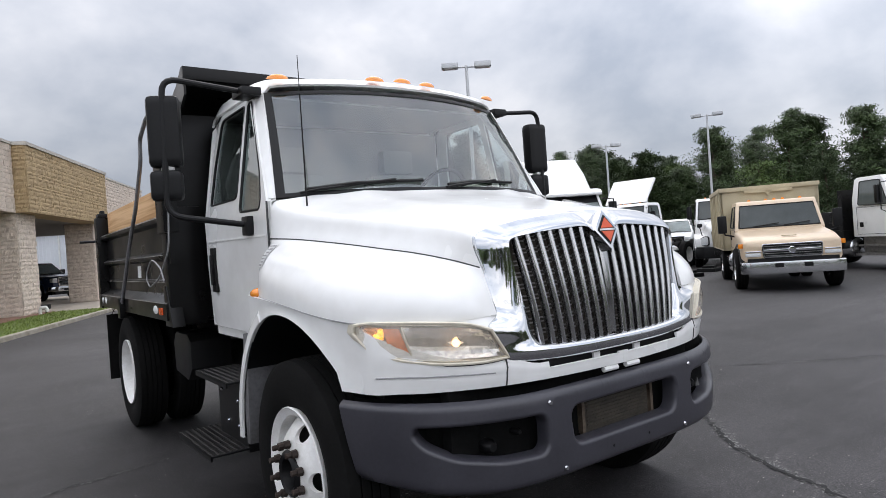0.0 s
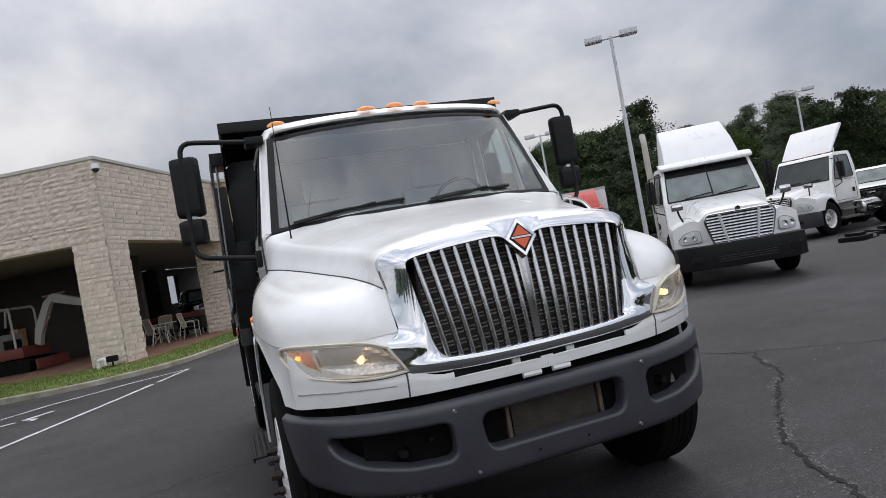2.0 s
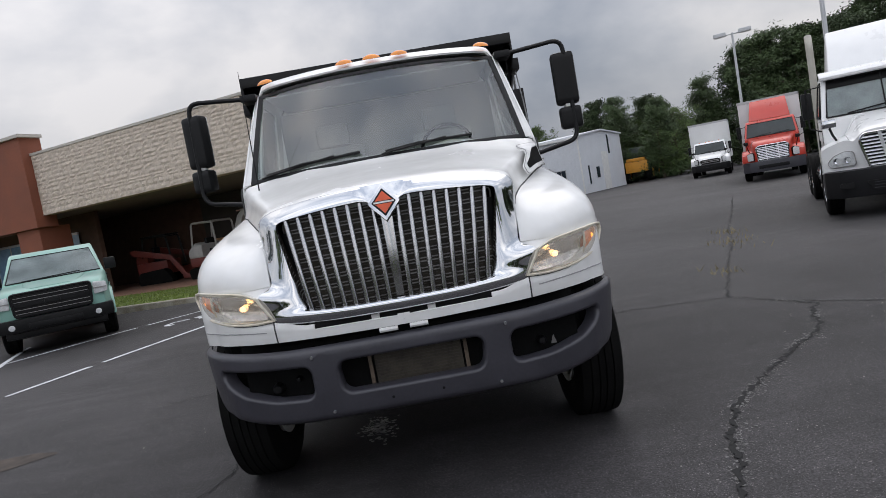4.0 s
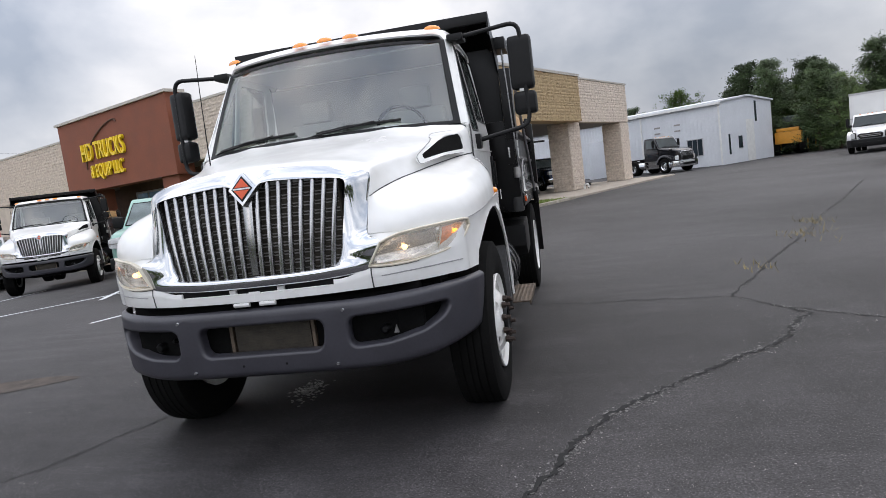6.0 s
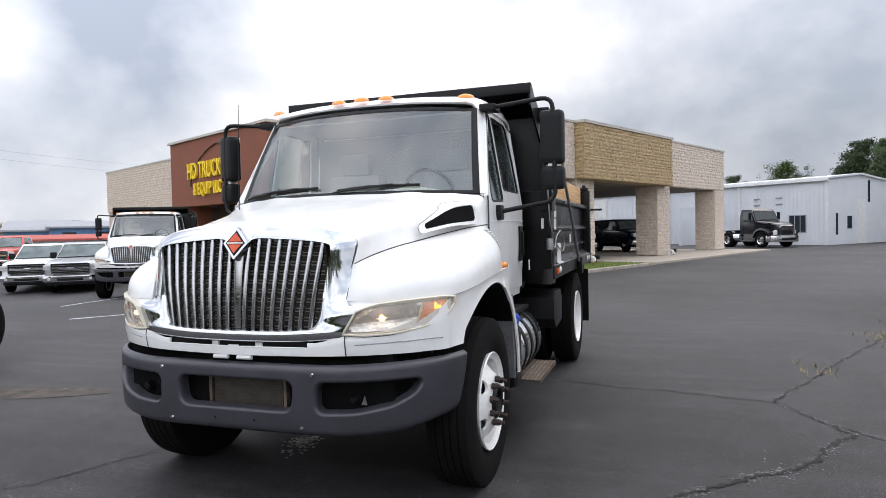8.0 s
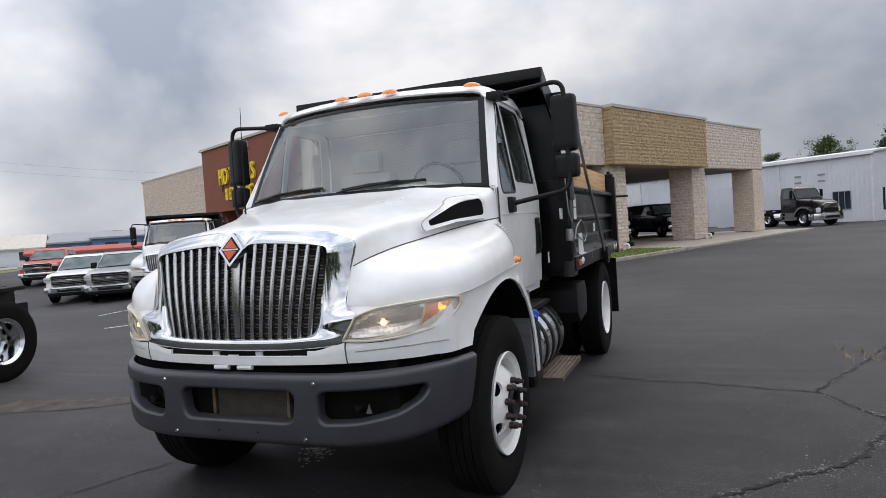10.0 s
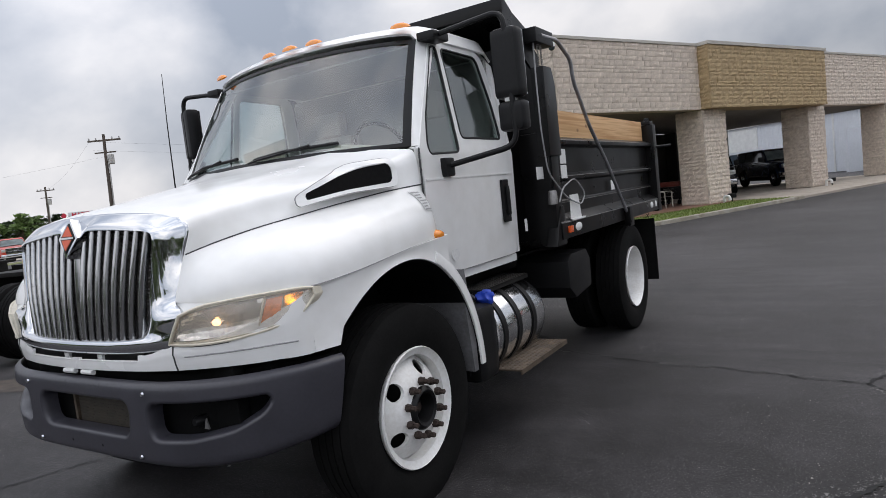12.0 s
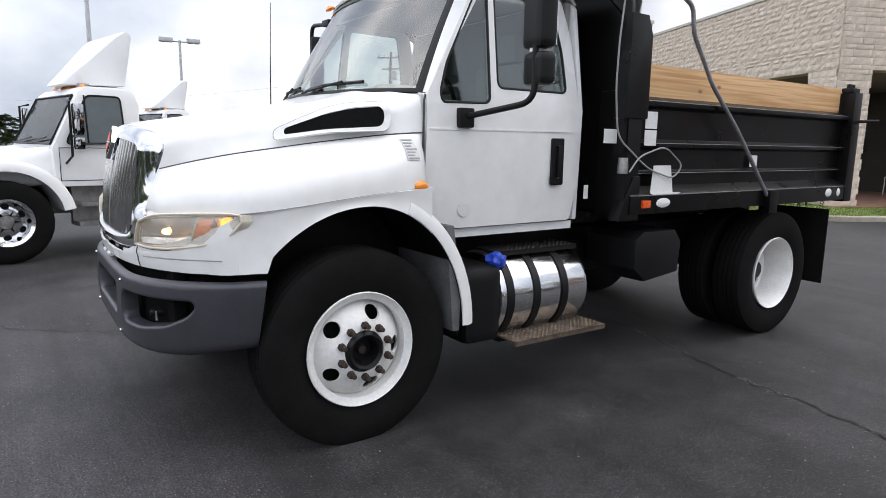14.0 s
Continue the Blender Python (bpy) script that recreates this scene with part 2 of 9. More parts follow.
def structure(name, bm, material, label="", m=None, sharp=35):
    ob = part(name, bm, material, None, "", sharp)
    tagged(ob, label, "", "", "structure")
    if m is not None:
        ob.matrix_basis = m
    return ob


def join(*bms):
    """Several bmeshes into the first."""
    first = bms[0]
    for b in bms[1:]:
        me = bpy.data.meshes.new("tmp")
        b.to_mesh(me)
        b.free()
        first.from_mesh(me)
        bpy.data.meshes.remove(me)
    return first


def block(x0, y0, z0, x1, y1, z1, bevel=0.0, seg=2, m=None):
    bm = bmesh.new()
    bmesh.ops.create_cube(bm, size=1)
    for v in bm.verts:
        v.co = Vector((x0 + (v.co.x + 0.5) * (x1 - x0), y0 + (v.co.y + 0.5) * (y1 - y0), z0 + (v.co.z + 0.5) * (z1 - z0)))
    if bevel:
        bmesh.ops.bevel(bm, geom=bm.edges[:], offset=bevel, segments=seg, profile=0.7, affect="EDGES")
    if m is not None:
        bmesh.ops.transform(bm, matrix=m, verts=bm.verts)
    return bm


def slab(poly, axis, a, b, bevel=0.0, seg=2):
    """A polygon in the two other axes, drawn out along axis ("x", "y" or "z") from a to b."""
    bm = bmesh.new()
    put = {"x": lambda p, h: (h, p[0], p[1]), "y": lambda p, h: (p[0], h, p[1]), "z": lambda p, h: (p[0], p[1], h)}[axis]
    lo, hi = [bm.verts.new(put(p, a)) for p in poly], [bm.verts.new(put(p, b)) for p in poly]
    bm.faces.new(lo)
    bm.faces.new(hi[::-1])
    for i in range(len(poly)):
        j = (i + 1) % len(poly)
        bm.faces.new((lo[i], hi[i], hi[j], lo[j]))
    if bevel:
        bmesh.ops.recalc_face_normals(bm, faces=bm.faces)
        edges = [e for e in bm.edges if e.calc_face_angle(0) > radians(25)]
        bmesh.ops.bevel(bm, geom=edges, offset=bevel, segments=seg, profile=0.7, affect="EDGES")
    return bm


def sheet(rows, close_u=False, close_v=False):
    """A skin over rows of points."""
    bm = bmesh.new()
    vs = [[bm.verts.new(p) for p in row] for row in rows]
    nu, nv = len(vs), len(vs[0])
    for i in range(nu if close_u else nu - 1):
        for j in range(nv if close_v else nv - 1):
            q = (vs[i][j], vs[(i + 1) % nu][j], vs[(i + 1) % nu][(j + 1) % nv], vs[i][(j + 1) % nv])
            if len({v.co.to_tuple(6) for v in q}) == 4:
                bm.faces.new(q)
            else:
                seen, keep = set(), []
                for v in q:
                    k = v.co.to_tuple(6)
                    if k not in seen:
                        seen.add(k)
                        keep.append(v)
                if len(keep) == 3:
                    bm.faces.new(keep)
    bmesh.ops.remove_doubles(bm, verts=bm.verts, dist=1e-5)
    return bm


def thick(bm, t):
    bmesh.ops.recalc_face_normals(bm, faces=bm.faces)
    bmesh.ops.solidify(bm, geom=bm.faces[:], thickness=t)
    return bm


def tube(pts, r, seg=8, cap=True, soft=0.0):
    """A round bar along points; soft: radius of its bends."""
    pts = [Vector(p) for p in pts]
    if soft:
        out = [pts[0]]
        for a, b, c in zip(pts, pts[1:], pts[2:]):
            u, w = (a - b), (c - b)
            d = min(soft, u.length * 0.45, w.length * 0.45)
            p, q = b + u.normalized() * d, b + w.normalized() * d
            for k in range(6):
                s = k / 5
                out.append(p * (1 - s) ** 2 + b * 2 * s * (1 - s) + q * s * s)
        pts = out + [pts[-1]]
    rings, side = [], None
    for i, p in enumerate(pts):
        d = (pts[min(i + 1, len(pts) - 1)] - pts[max(i - 1, 0)]).normalized()
        if side is None:
            side = d.orthogonal().normalized()
        side = (side - d * side.dot(d)).normalized()
        up = d.cross(side)
        rr = r[i] if isinstance(r, (list, tuple)) else r
        rings.append([p + (side * math.cos(2 * math.pi * k / seg) + up * math.sin(2 * math.pi * k / seg)) * rr for k in range(seg)])
    bm = sheet(rings, close_v=True)
    if cap:
        bmesh.ops.holes_fill(bm, edges=bm.edges[:], sides=seg + 1)
    return bm


def lathe(profile, seg=32, axis="x", at=(0, 0, 0), close=False):
    """A profile of (radius, along) turned about an axis through at."""
    c = Vector(at)
    rows = []
    for k in range(seg):
        s, w = math.sin(2 * math.pi * k / seg), math.cos(2 * math.pi * k / seg)
        put = {"x": lambda r, h: (h, r * w, r * s), "y": lambda r, h: (r * s, h, r * w), "z": lambda r, h: (r * w, r * s, h)}[axis]
        rows.append([c + Vector(put(r, h)) for r, h in profile])
    return sheet(rows, close_u=True, close_v=close)


def panel(outline, holes, lift, t, cuts=()):
    """A flat outline with holes in the (y, z) plane, cut at some heights, lifted to x = lift(y, z) and given thickness."""
    bm = bmesh.new()
    edges = []
    for loop in (outline, *holes):
        vs = [bm.verts.new((0, y, z)) for y, z in loop]
        edges += [bm.edges.new((vs[i], vs[(i + 1) % len(vs)])) for i in range(len(vs))]
    bmesh.ops.triangle_fill(bm, use_beauty=True, edges=edges)
    for z in cuts:
        bmesh.ops.bisect_plane(bm, geom=bm.verts[:] + bm.edges[:] + bm.faces[:], plane_co=(0, 0, z), plane_no=(0, 0, 1))
    for v in bm.verts:
        v.co.x = lift(v.co.y, v.co.z)
    bmesh.ops.recalc_face_normals(bm, faces=bm.faces)
    if sum(f.normal.x for f in bm.faces) * t < 0:
        bmesh.ops.reverse_faces(bm, faces=bm.faces)
    bmesh.ops.solidify(bm, geom=bm.faces[:], thickness=abs(t))
    return bm


def rounded(loop, r, n=4):
    """A polygon with its corners rounded."""
    out = []
    for i, b in enumerate(loop):
        a, c = Vector(loop[i - 1]), Vector(loop[(i + 1) % len(loop)])
        b = Vector(b)
        u, w = a - b, c - b
        d = min(r, u.length * 0.45, w.length * 0.45)
        p, q = b + u.normalized() * d, b + w.normalized() * d
        for k in range(n + 1):
            s = k / n
            v = p * (1 - s) ** 2 + b * 2 * s * (1 - s) + q * s * s
            out.append((v.x, v.y))
    return out


def curve(points, s):
    """A smooth way through points, s from 0 to 1 (Catmull-Rom)."""
    n = len(points) - 1
    x = min(max(s, 0), 1) * n
    i = min(int(x), n - 1)
    f = x - i
    p = [Vector(points[min(max(k, 0), n)]) for k in (i - 1, i, i + 1, i + 2)]
    return 0.5 * (2 * p[1] + (p[2] - p[0]) * f + (2 * p[0] - 5 * p[1] + 4 * p[2] - p[3]) * f * f + (3 * p[1] - p[0] - 3 * p[2] + p[3]) * f**3)


def grid_at(f, nu, nv):
    return sheet([[f(i / nu, j / nv) for j in range(nv + 1)] for i in range(nu + 1)])


def mirrored(bm, m=None):
    """A bmesh and its mirror image in x."""
    b = bm.copy()
    for v in b.verts:
        v.co.x = -v.co.x
    bmesh.ops.reverse_faces(b, faces=b.faces)
    return b


# ---- the dump truck ----
def tyre_bm(r, w, seg=48, lugs=False):
    """A tyre round the x axis, its middle at 0, with grooves and tread blocks on the shoulders."""
    h, ri = w / 2, 0.292
    prof = [(ri, -h * 0.74), (ri + 0.03, -h * 0.88), (r * 0.72, -h * 0.985), (r * 0.80, -h), (r * 0.9, -h * 0.965), (r * 0.955, -h * 0.9), (r * 0.985, -h * 0.84)]
    tread = []
    for k, x in enumerate((-0.84, -0.5, -0.5, -0.44, -0.44, -0.17, -0.17, -0.11, -0.11)):
        deep = 0.012 if k in (2, 3, 6, 7) else 0
        tread.append((r - deep - 0.006 * x * x, x * h))
    prof += tread[1:]
    prof += [(p, -x) for p, x in reversed(prof)]
    bm = lathe(prof, seg, "x")
    # shoulder lugs
    for side in (-1, 1) if lugs else ():
        for k in range(seg):
            a = 2 * math.pi * (k + 0.5) / seg
            b = block(-0.022, -0.012, -0.006, 0.022, 0.012, 0.006)
            bmesh.ops.transform(b, matrix=Matrix.Rotation(a, 4, "X") @ Matrix.Translation((side * h * 0.9, 0, r * 0.972)) @ Matrix.Rotation(side * 0.55, 4, "Y"), verts=b.verts)
            me = bpy.data.meshes.new("tmp")
            b.to_mesh(me)
            b.free()
            bm.from_mesh(me)
            bpy.data.meshes.remove(me)
    return bm


def disc_bm(r0, r1, x0, x1, holes=5, hr=0.036, n=24, turn=0.0):
    """A wheel disc from radius r0 (at x0) to r1 (at x1) with round hand holes."""
    bm = bmesh.new()
    xa = lambda r: x0 + (x1 - x0) * max(0.0, (r - r0 - 0.25 * (r1 - r0)) / (0.75 * (r1 - r0))) ** 1.6
    rm = r0 + (r1 - r0) * 0.66
    for k in range(holes):
        a0, a1 = 2 * math.pi * k / holes + turn, 2 * math.pi * (k + 1) / holes + turn
        am = (a0 + a1) / 2
        inner, outer = [], []
        for j in range(n):
            t = 2 * math.pi * j / n
            inner.append((rm + hr * math.cos(t), am + hr * 1.25 * math.sin(t) / rm))
            u, w = math.cos(t), math.sin(t)
            s = 1 / max(abs(u), abs(w))
            pr, pa = u * s, w * s
            outer.append((rm + (pr * (r1 - rm) if pr > 0 else pr * (rm - r0)), am + pa * (a1 - a0) / 2))
        rows = []
        for f in (0, 0.5, 1):
            rows.append([bm.verts.new((xa(r_ := i[0] + (o[0] - i[0]) * f), r_ * math.cos(i[1] + (o[1] - i[1]) * f), r_ * math.sin(i[1] + (o[1] - i[1]) * f))) for i, o in zip(inner, outer)])
        for p, q in zip(rows, rows[1:]):
            for j in range(n):
                bm.faces.new((p[j], p[(j + 1) % n], q[(j + 1) % n], q[j]))
        # the hole's collar
        lip = [bm.verts.new((v.co.x - 0.02, v.co.y, v.co.z)) for v in rows[0]]
        for j in range(n):
            bm.faces.new((rows[0][j], lip[j], lip[(j + 1) % n], rows[0][(j + 1) % n]))
    bmesh.ops.remove_doubles(bm, verts=bm.verts, dist=1e-4)
    return bm


def wheel_front(parent, m, white=RIMWHITE):
    """A front wheel whose disc stands out; its outer side is +x."""
    w = part("wheel", tyre_bm(0.525, 0.28), RUBBER, parent)
    w.matrix_basis = m
    tagged(w, "black tyre on a white steel wheel")
    rim = lathe([(0.262, 0.035), (0.262, 0.115), (0.285, 0.125), (0.300, 0.138), (0.305, 0.130), (0.292, 0.1), (0.285, -0.1), (0.30, -0.13), (0.26, -0.12), (0.25, 0.0)], 48)
    part("rim", rim, white, w, "white painted steel rim")
    part("disc", disc_bm(0.075, 0.262, 0.158, 0.05, turn=0.6), white, w, "white wheel disc with round hand holes")
    part("brake_drum", lathe([(0.0, 0.02), (0.235, 0.02), (0.24, -0.1)], 24), FRAME, w)
    hub = lathe([(0.0, 0.105), (0.058, 0.105), (0.075, 0.172), (0.09, 0.18), (0.104, 0.17), (0.110, 0.16), (0.112, 0.15), (0.08, 0.12)], 24)
    part("hub", hub, BLACK, w, "greasy black hub with open middle")
    part("hub_cap", lathe([(0.0, 0.135), (0.022, 0.132), (0.026, 0.105)], 12), RUST, w, "rusty axle end")
    nut = lathe([(0.0, 0.055), (0.013, 0.053), (0.013, 0.028), (0.019, 0.026), (0.021, 0.0)], 6)
    first = None
    for k in range(10):
        a = 2 * math.pi * (k + 0.5) / 10
        place = Matrix.Translation((0.155, 0.137 * math.cos(a), 0.137 * math.sin(a)))
        if first is None:
            first = part("wheel_nut", nut, RUST, w, "rusty wheel nut")
            first.matrix_basis = place
        else:
            twin(first, w, place)
    return w


def wheel_rear(parent, m, white=RIMWHITE):
    """A pair of rear wheels with a deep dish; the outer side is +x."""
    w = part("wheel", tyre_bm(0.525, 0.265), RUBBER, parent)
    w.matrix_basis = m
    tagged(w, "dual black tyres on deep white steel wheels")
    inner = part("inner_tyre", tyre_bm(0.525, 0.265), RUBBER, w)
    inner.matrix_basis = Matrix.Translation((-0.33, 0, 0))
    rim = lathe([(0.255, -0.11), (0.268, 0.08), (0.285, 0.11), (0.300, 0.130), (0.305, 0.122), (0.29, 0.09), (0.28, -0.11)], 48, close=True)
    part("rim", rim, white, w, "white deep-dish rim")
    part("disc", disc_bm(0.10, 0.256, -0.15, -0.105), white, w)
    hub = lathe([(0.0, -0.02), (0.07, -0.025), (0.085, -0.05), (0.09, -0.12), (0.12, -0.15)], 20)
    part("hub", hub, RUST, w, "rusty brown axle hub")
    nut = lathe([(0.0, 0.045), (0.015, 0.043), (0.019, 0.0)], 6)
    first = None
    for k in range(10):
        a = 2 * math.pi * k / 10
        place = Matrix.Translation((-0.15, 0.143 * math.cos(a), 0.143 * math.sin(a)))
        if first is None:
            first = part("wheel_nut", nut, RUST, w, "rusty wheel nut")
            first.matrix_basis = place
        else:
            twin(first, w, place)
    return w


# crease over the wheel arch, from the grille round the lamp to the door; and the seam between bonnet and wing
CREASE = [(0.637, -0.902, 1.202), (0.80, -0.868, 1.198), (0.97, -0.75, 1.205), (1.105, -0.585, 1.21), (1.165, -0.35, 1.235), (1.188, -0.1, 1.268), (1.192, 0.12, 1.293), (1.178, 0.30, 1.305), (1.13, 0.40, 1.315), (1.045, 0.43, 1.32)]
SEAM = [(0.648, -0.832, 1.395), (0.678, -0.69, 1.43), (0.735, -0.5, 1.47), (0.80, -0.32, 1.50), (0.865, -0.14, 1.53), (0.925, 0.03, 1.555), (0.975, 0.18, 1.575), (1.022, 0.29, 1.587), (1.04, 0.37, 1.593), (1.047, 0.428, 1.597)]
# the outer edge of the chrome round the grille
OUTER = [(0.0, -0.88, 1.615), (0.10, -0.878, 1.613), (0.2, -0.875, 1.610), (0.38, -0.862, 1.598), (0.53, -0.84, 1.58), (0.625, -0.815, 1.553), (0.662, -0.805, 1.505), (0.647, -0.836, 1.393), (0.638, -0.872, 1.29), (0.632, -0.899, 1.205), (0.70, -0.926, 1.163), (0.668, -0.938, 1.09), (0.63, -0.948, 1.022), (0.35, -0.984, 0.992), (0.0, -0.998, 0.988)]
# the front's outline in plan, from the middle to behind the lamp
NOSE = [(0, -1.0), (0.22, -0.995), (0.44, -0.975), (0.63, -0.935), (0.78, -0.875), (0.93, -0.785), (1.04, -0.68), (1.112, -0.585), (1.15, -0.5)]


def arch(u, grow=0.0):
    """The wheel arch's edge (y, z), u from 0 at the front foot to 1 at the rear foot."""
    a = radians(142 - 142 * u)
    c = math.cos(a)
    return 0.03 + ((0.585 if c > 0 else 0.655) + grow) * c, 0.53 + (0.70 + grow) * math.sin(a)


def side_x(y):
    """How far out the wing's side stands at y."""
    return curve([(1.105, -0.6, 0), (1.165, -0.35, 0), (1.192, -0.1, 0), (1.20, 0.15, 0), (1.20, 0.4, 0), (1.204, 0.65, 0)], (y + 0.6) / 1.25).x


def cab_x(y, z):
    """The cab's side: slightly barrelled below the windows, leaning in above."""
    belt = 1.052 - 0.05 * max(0, (1.5 - z) / 0.5) ** 2 * 0.6
    lean = 0.165 * max(0, z - 1.76) + 0.05 * max(0, (z - 2.3) / 0.25) ** 2 * 0.4
    return belt - lean - 0.02 * max(0, (y - 1.45) / 0.2)


def dump_truck(m):
    T = thing("dump_truck", "white dump truck with black bed and chrome grille on asphalt", "truck", m)
    # bonnet
    def bonnet_at(u, v):
        s = curve(SEAM, u)
        top = 1.60 + 0.255 * u ** 0.85
        x = s.x * 1.0
        t = v
        if t < 0.75:
            k = t / 0.75
            hump = 0.018 * (1 - min(1, abs(k - 0.55) / 0.18)) if abs(k - 0.55) < 0.18 else 0
            zz = top - (0.055 + 0.01 * (1 - u)) * k ** 2.4 + hump * u * 0.7
            return Vector((x * (0.90 + 0.05 * u**4) * k, s.y - 0.05 * (1 - k * k) * (1 - u) - 0.18 * u * (1 - k * k), zz))
        k = (t - 0.75) / 0.25
        zt = top - 0.055 - 0.01 * (1 - u)
        a = k * math.pi / 2
        r = (0.06 - 0.02 * u**4) * x
        drop = min(0.075, (zt - s.z) * 0.5)
        if k < 0.6:
            b = k / 0.6 * math.pi / 2
            return Vector((x * (0.90 + 0.05 * u**4) + r * math.sin(b), s.y, zt - drop * (1 - math.cos(b))))
        b = (k - 0.6) / 0.4
        return Vector((x * (0.96 + 0.03 * u**4 + (0.04 - 0.03 * u**4) * b), s.y, zt - drop - (zt - drop - s.z) * b))
    def bonnet(u, v):
        """The bonnet's skin; its front edge follows the chrome surround."""
        p = bonnet_at(u, v)
        if u < 0.2:
            q = curve(OUTER[:8], v)
            q = Vector((q.x * (0.992 + 0.01 * v), q.y + 0.008 - 0.010 * v, q.z - 0.006 + 0.005 * v))
            f = u / 0.2
            f = f * f * (3 - 2 * f)
            p = (q + (p - bonnet_at(0, v))).lerp(p, f)
        return p
    def hood_x(y, z):
        """How far out the bonnet's side stands at (y, z)."""
        u = min(max((y + 0.83) / 1.258, 0), 1)
        return min((abs(bonnet(u, 0.7 + 0.3 * k / 40).z - z), bonnet(u, 0.7 + 0.3 * k / 40).x) for k in range(41))[1]
    half = grid_at(bonnet, 20, 24)
    body = join(half, mirrored(half))
    bmesh.ops.remove_doubles(body, verts=body.verts, dist=1e-4)
    hood = part("bonnet", thick(body, 0.012), PAINT, T, "glossy white bonnet", 50)
    # wings
    for side in (1, -1):
        def wing_raw(u, k):
            s, c = curve(SEAM, u), curve(CREASE, u)
            out = Vector((c.x - s.x, c.y - s.y, 0))
            p1 = s + out * 0.42 + Vector((0, 0, -0.042))
            p2 = c + Vector((0, 0, (s.z - c.z) * (0.30 + 0.42 * min(1, u / 0.25)))) + out * 0.03
            return s * (1 - k) ** 3 + p1 * 3 * k * (1 - k) ** 2 + p2 * 3 * k * k * (1 - k) + c * k**3
        def wing(u, v):
            s, c = curve(SEAM, u), curve(CREASE, u)
            out = Vector((c.x - s.x, c.y - s.y, 0))
            p1 = s + out * 0.42 + Vector((0, 0, -0.042))
            p2 = c + Vector((0, 0, (s.z - c.z) * (0.30 + 0.42 * min(1, u / 0.25)))) + out * 0.03
            k = v
            p = s * (1 - k) ** 3 + p1 * 3 * k * (1 - k) ** 2 + p2 * 3 * k * k * (1 - k) + c * k**3
            if u < 0.14:
                # the front edge follows the chrome
                f = u / 0.14
                q = curve(OUTER[7:10], k) + Vector((0.003, -0.004, 0))
                p = (q + (p - wing_raw(0, k))).lerp(p, f * f * (3 - 2 * f))
            return p
        w = grid_at(wing, 26, 14)
        # lower side panel down to the arch
        rows = []
        for i in range(41):
            y = -0.6 + 1.0 * i / 40
            top = min((abs(curve(CREASE, k / 200).y - y), curve(CREASE, k / 200).z) for k in range(40, 196))[1]
            d = (y - 0.03) / (0.655 if y < 0.03 else 0.585)
            low = 0.53 + 0.70 * math.sqrt(max(0, 1 - d * d)) if y > -0.475 else 0.93
            low = min(max(low, 0.93), top - 0.012)
            rows.append([Vector((side_x(y) - 0.006 * math.sin(math.pi * k / 4), y, top - 0.003 + (low - top) * k / 4)) for k in range(5)])
        low_panel = sheet(rows)
        # rear strip of the flare
        strip = []
        for i in range(17):
            u = 0.52 + 0.48 * i / 16
            (y0, z0), (y1, z1) = arch(u), arch(u, 0.075)
            strip.append([Vector((side_x(y0) + 0.004, y0, z0)), Vector((side_x(y1) + 0.006, (y0 + y1) / 2, (z0 + z1) / 2)), Vector((side_x(y1) - 0.012, y1, z1)), Vector((side_x(y1) - 0.05, y1 + 0.004, z1 + 0.004))])
        skin = join(w, low_panel, sheet(strip))
        thick(skin, 0.012)
        if side < 0:
            skin = mirrored(skin)
        part("wing", skin, PAINT, T, "glossy white front wing", 42)
        # the liner inside the arch
        rows = []
        for i in range(25):
            y, z = arch(i / 24, 0.004)
            rows.append([Vector((side * x, y, z)) for x in (side_x(y) - 0.012, 1.0, 0.8, 0.62)])
        liner = sheet(rows)
        for x in (0.62,):
            liner = join(liner, slab([(-0.62, 0.55), (-0.6, 1.1), (-0.3, 1.36), (0.3, 1.36), (0.56, 1.1), (0.62, 0.5)], "x", side * 0.60, side * 0.62))
        part("wheel_liner", thick(liner, 0.006), BLACK, T)
        mud = slab([(0.555, 0.50), (0.60, 0.50), (0.605, 0.75), (0.55, 1.1), (0.50, 1.1)], "x", side * 0.64, side * 1.19, 0.006)
        part("mudguard", mud, MUDGREY, T, "dull grey inner mudguard")
        # wordless sticker beside the door
        def v_at(u, z):
            return min((abs(wing(u, k / 200).z - z), k / 200) for k in range(160))[1]
        def on_wing(a, z, e):
            p = wing(a, v_at(a, z))
            return Vector((side * (p.x + e), p.y, p.z + e * 0.6))
        st = part("sticker", thick(grid_at(lambda a, b: on_wing(0.755 + 0.075 * a, 1.562 - 0.112 * b, 0.004), 4, 6), 0.001), PALESTICK, T, "pale grey safety sticker")
        for k in range(7):
            part("printed_bar", thick(grid_at(lambda a, b: on_wing(0.76 + (0.065 - 0.016 * (k % 3)) * a, 1.556 - 0.0155 * k - 0.006 * b, 0.0058), 3, 1), 0.0006), INK, st)
        # marker on the wing
        mk = lathe([(0.0, 0.038), (0.018, 0.034), (0.03, 0.02), (0.036, 0.0)], 16, "x")
        bmesh.ops.transform(mk, matrix=Matrix.Translation((side * 1.165, 0.345, 1.318)) @ Matrix.Rotation(0 if side > 0 else math.pi, 4, "Z") @ Matrix.Diagonal((1.0, 1.35, 0.8, 1)), verts=mk.verts)
        part("side_marker", mk, AMBER, T, "amber side marker lamp")
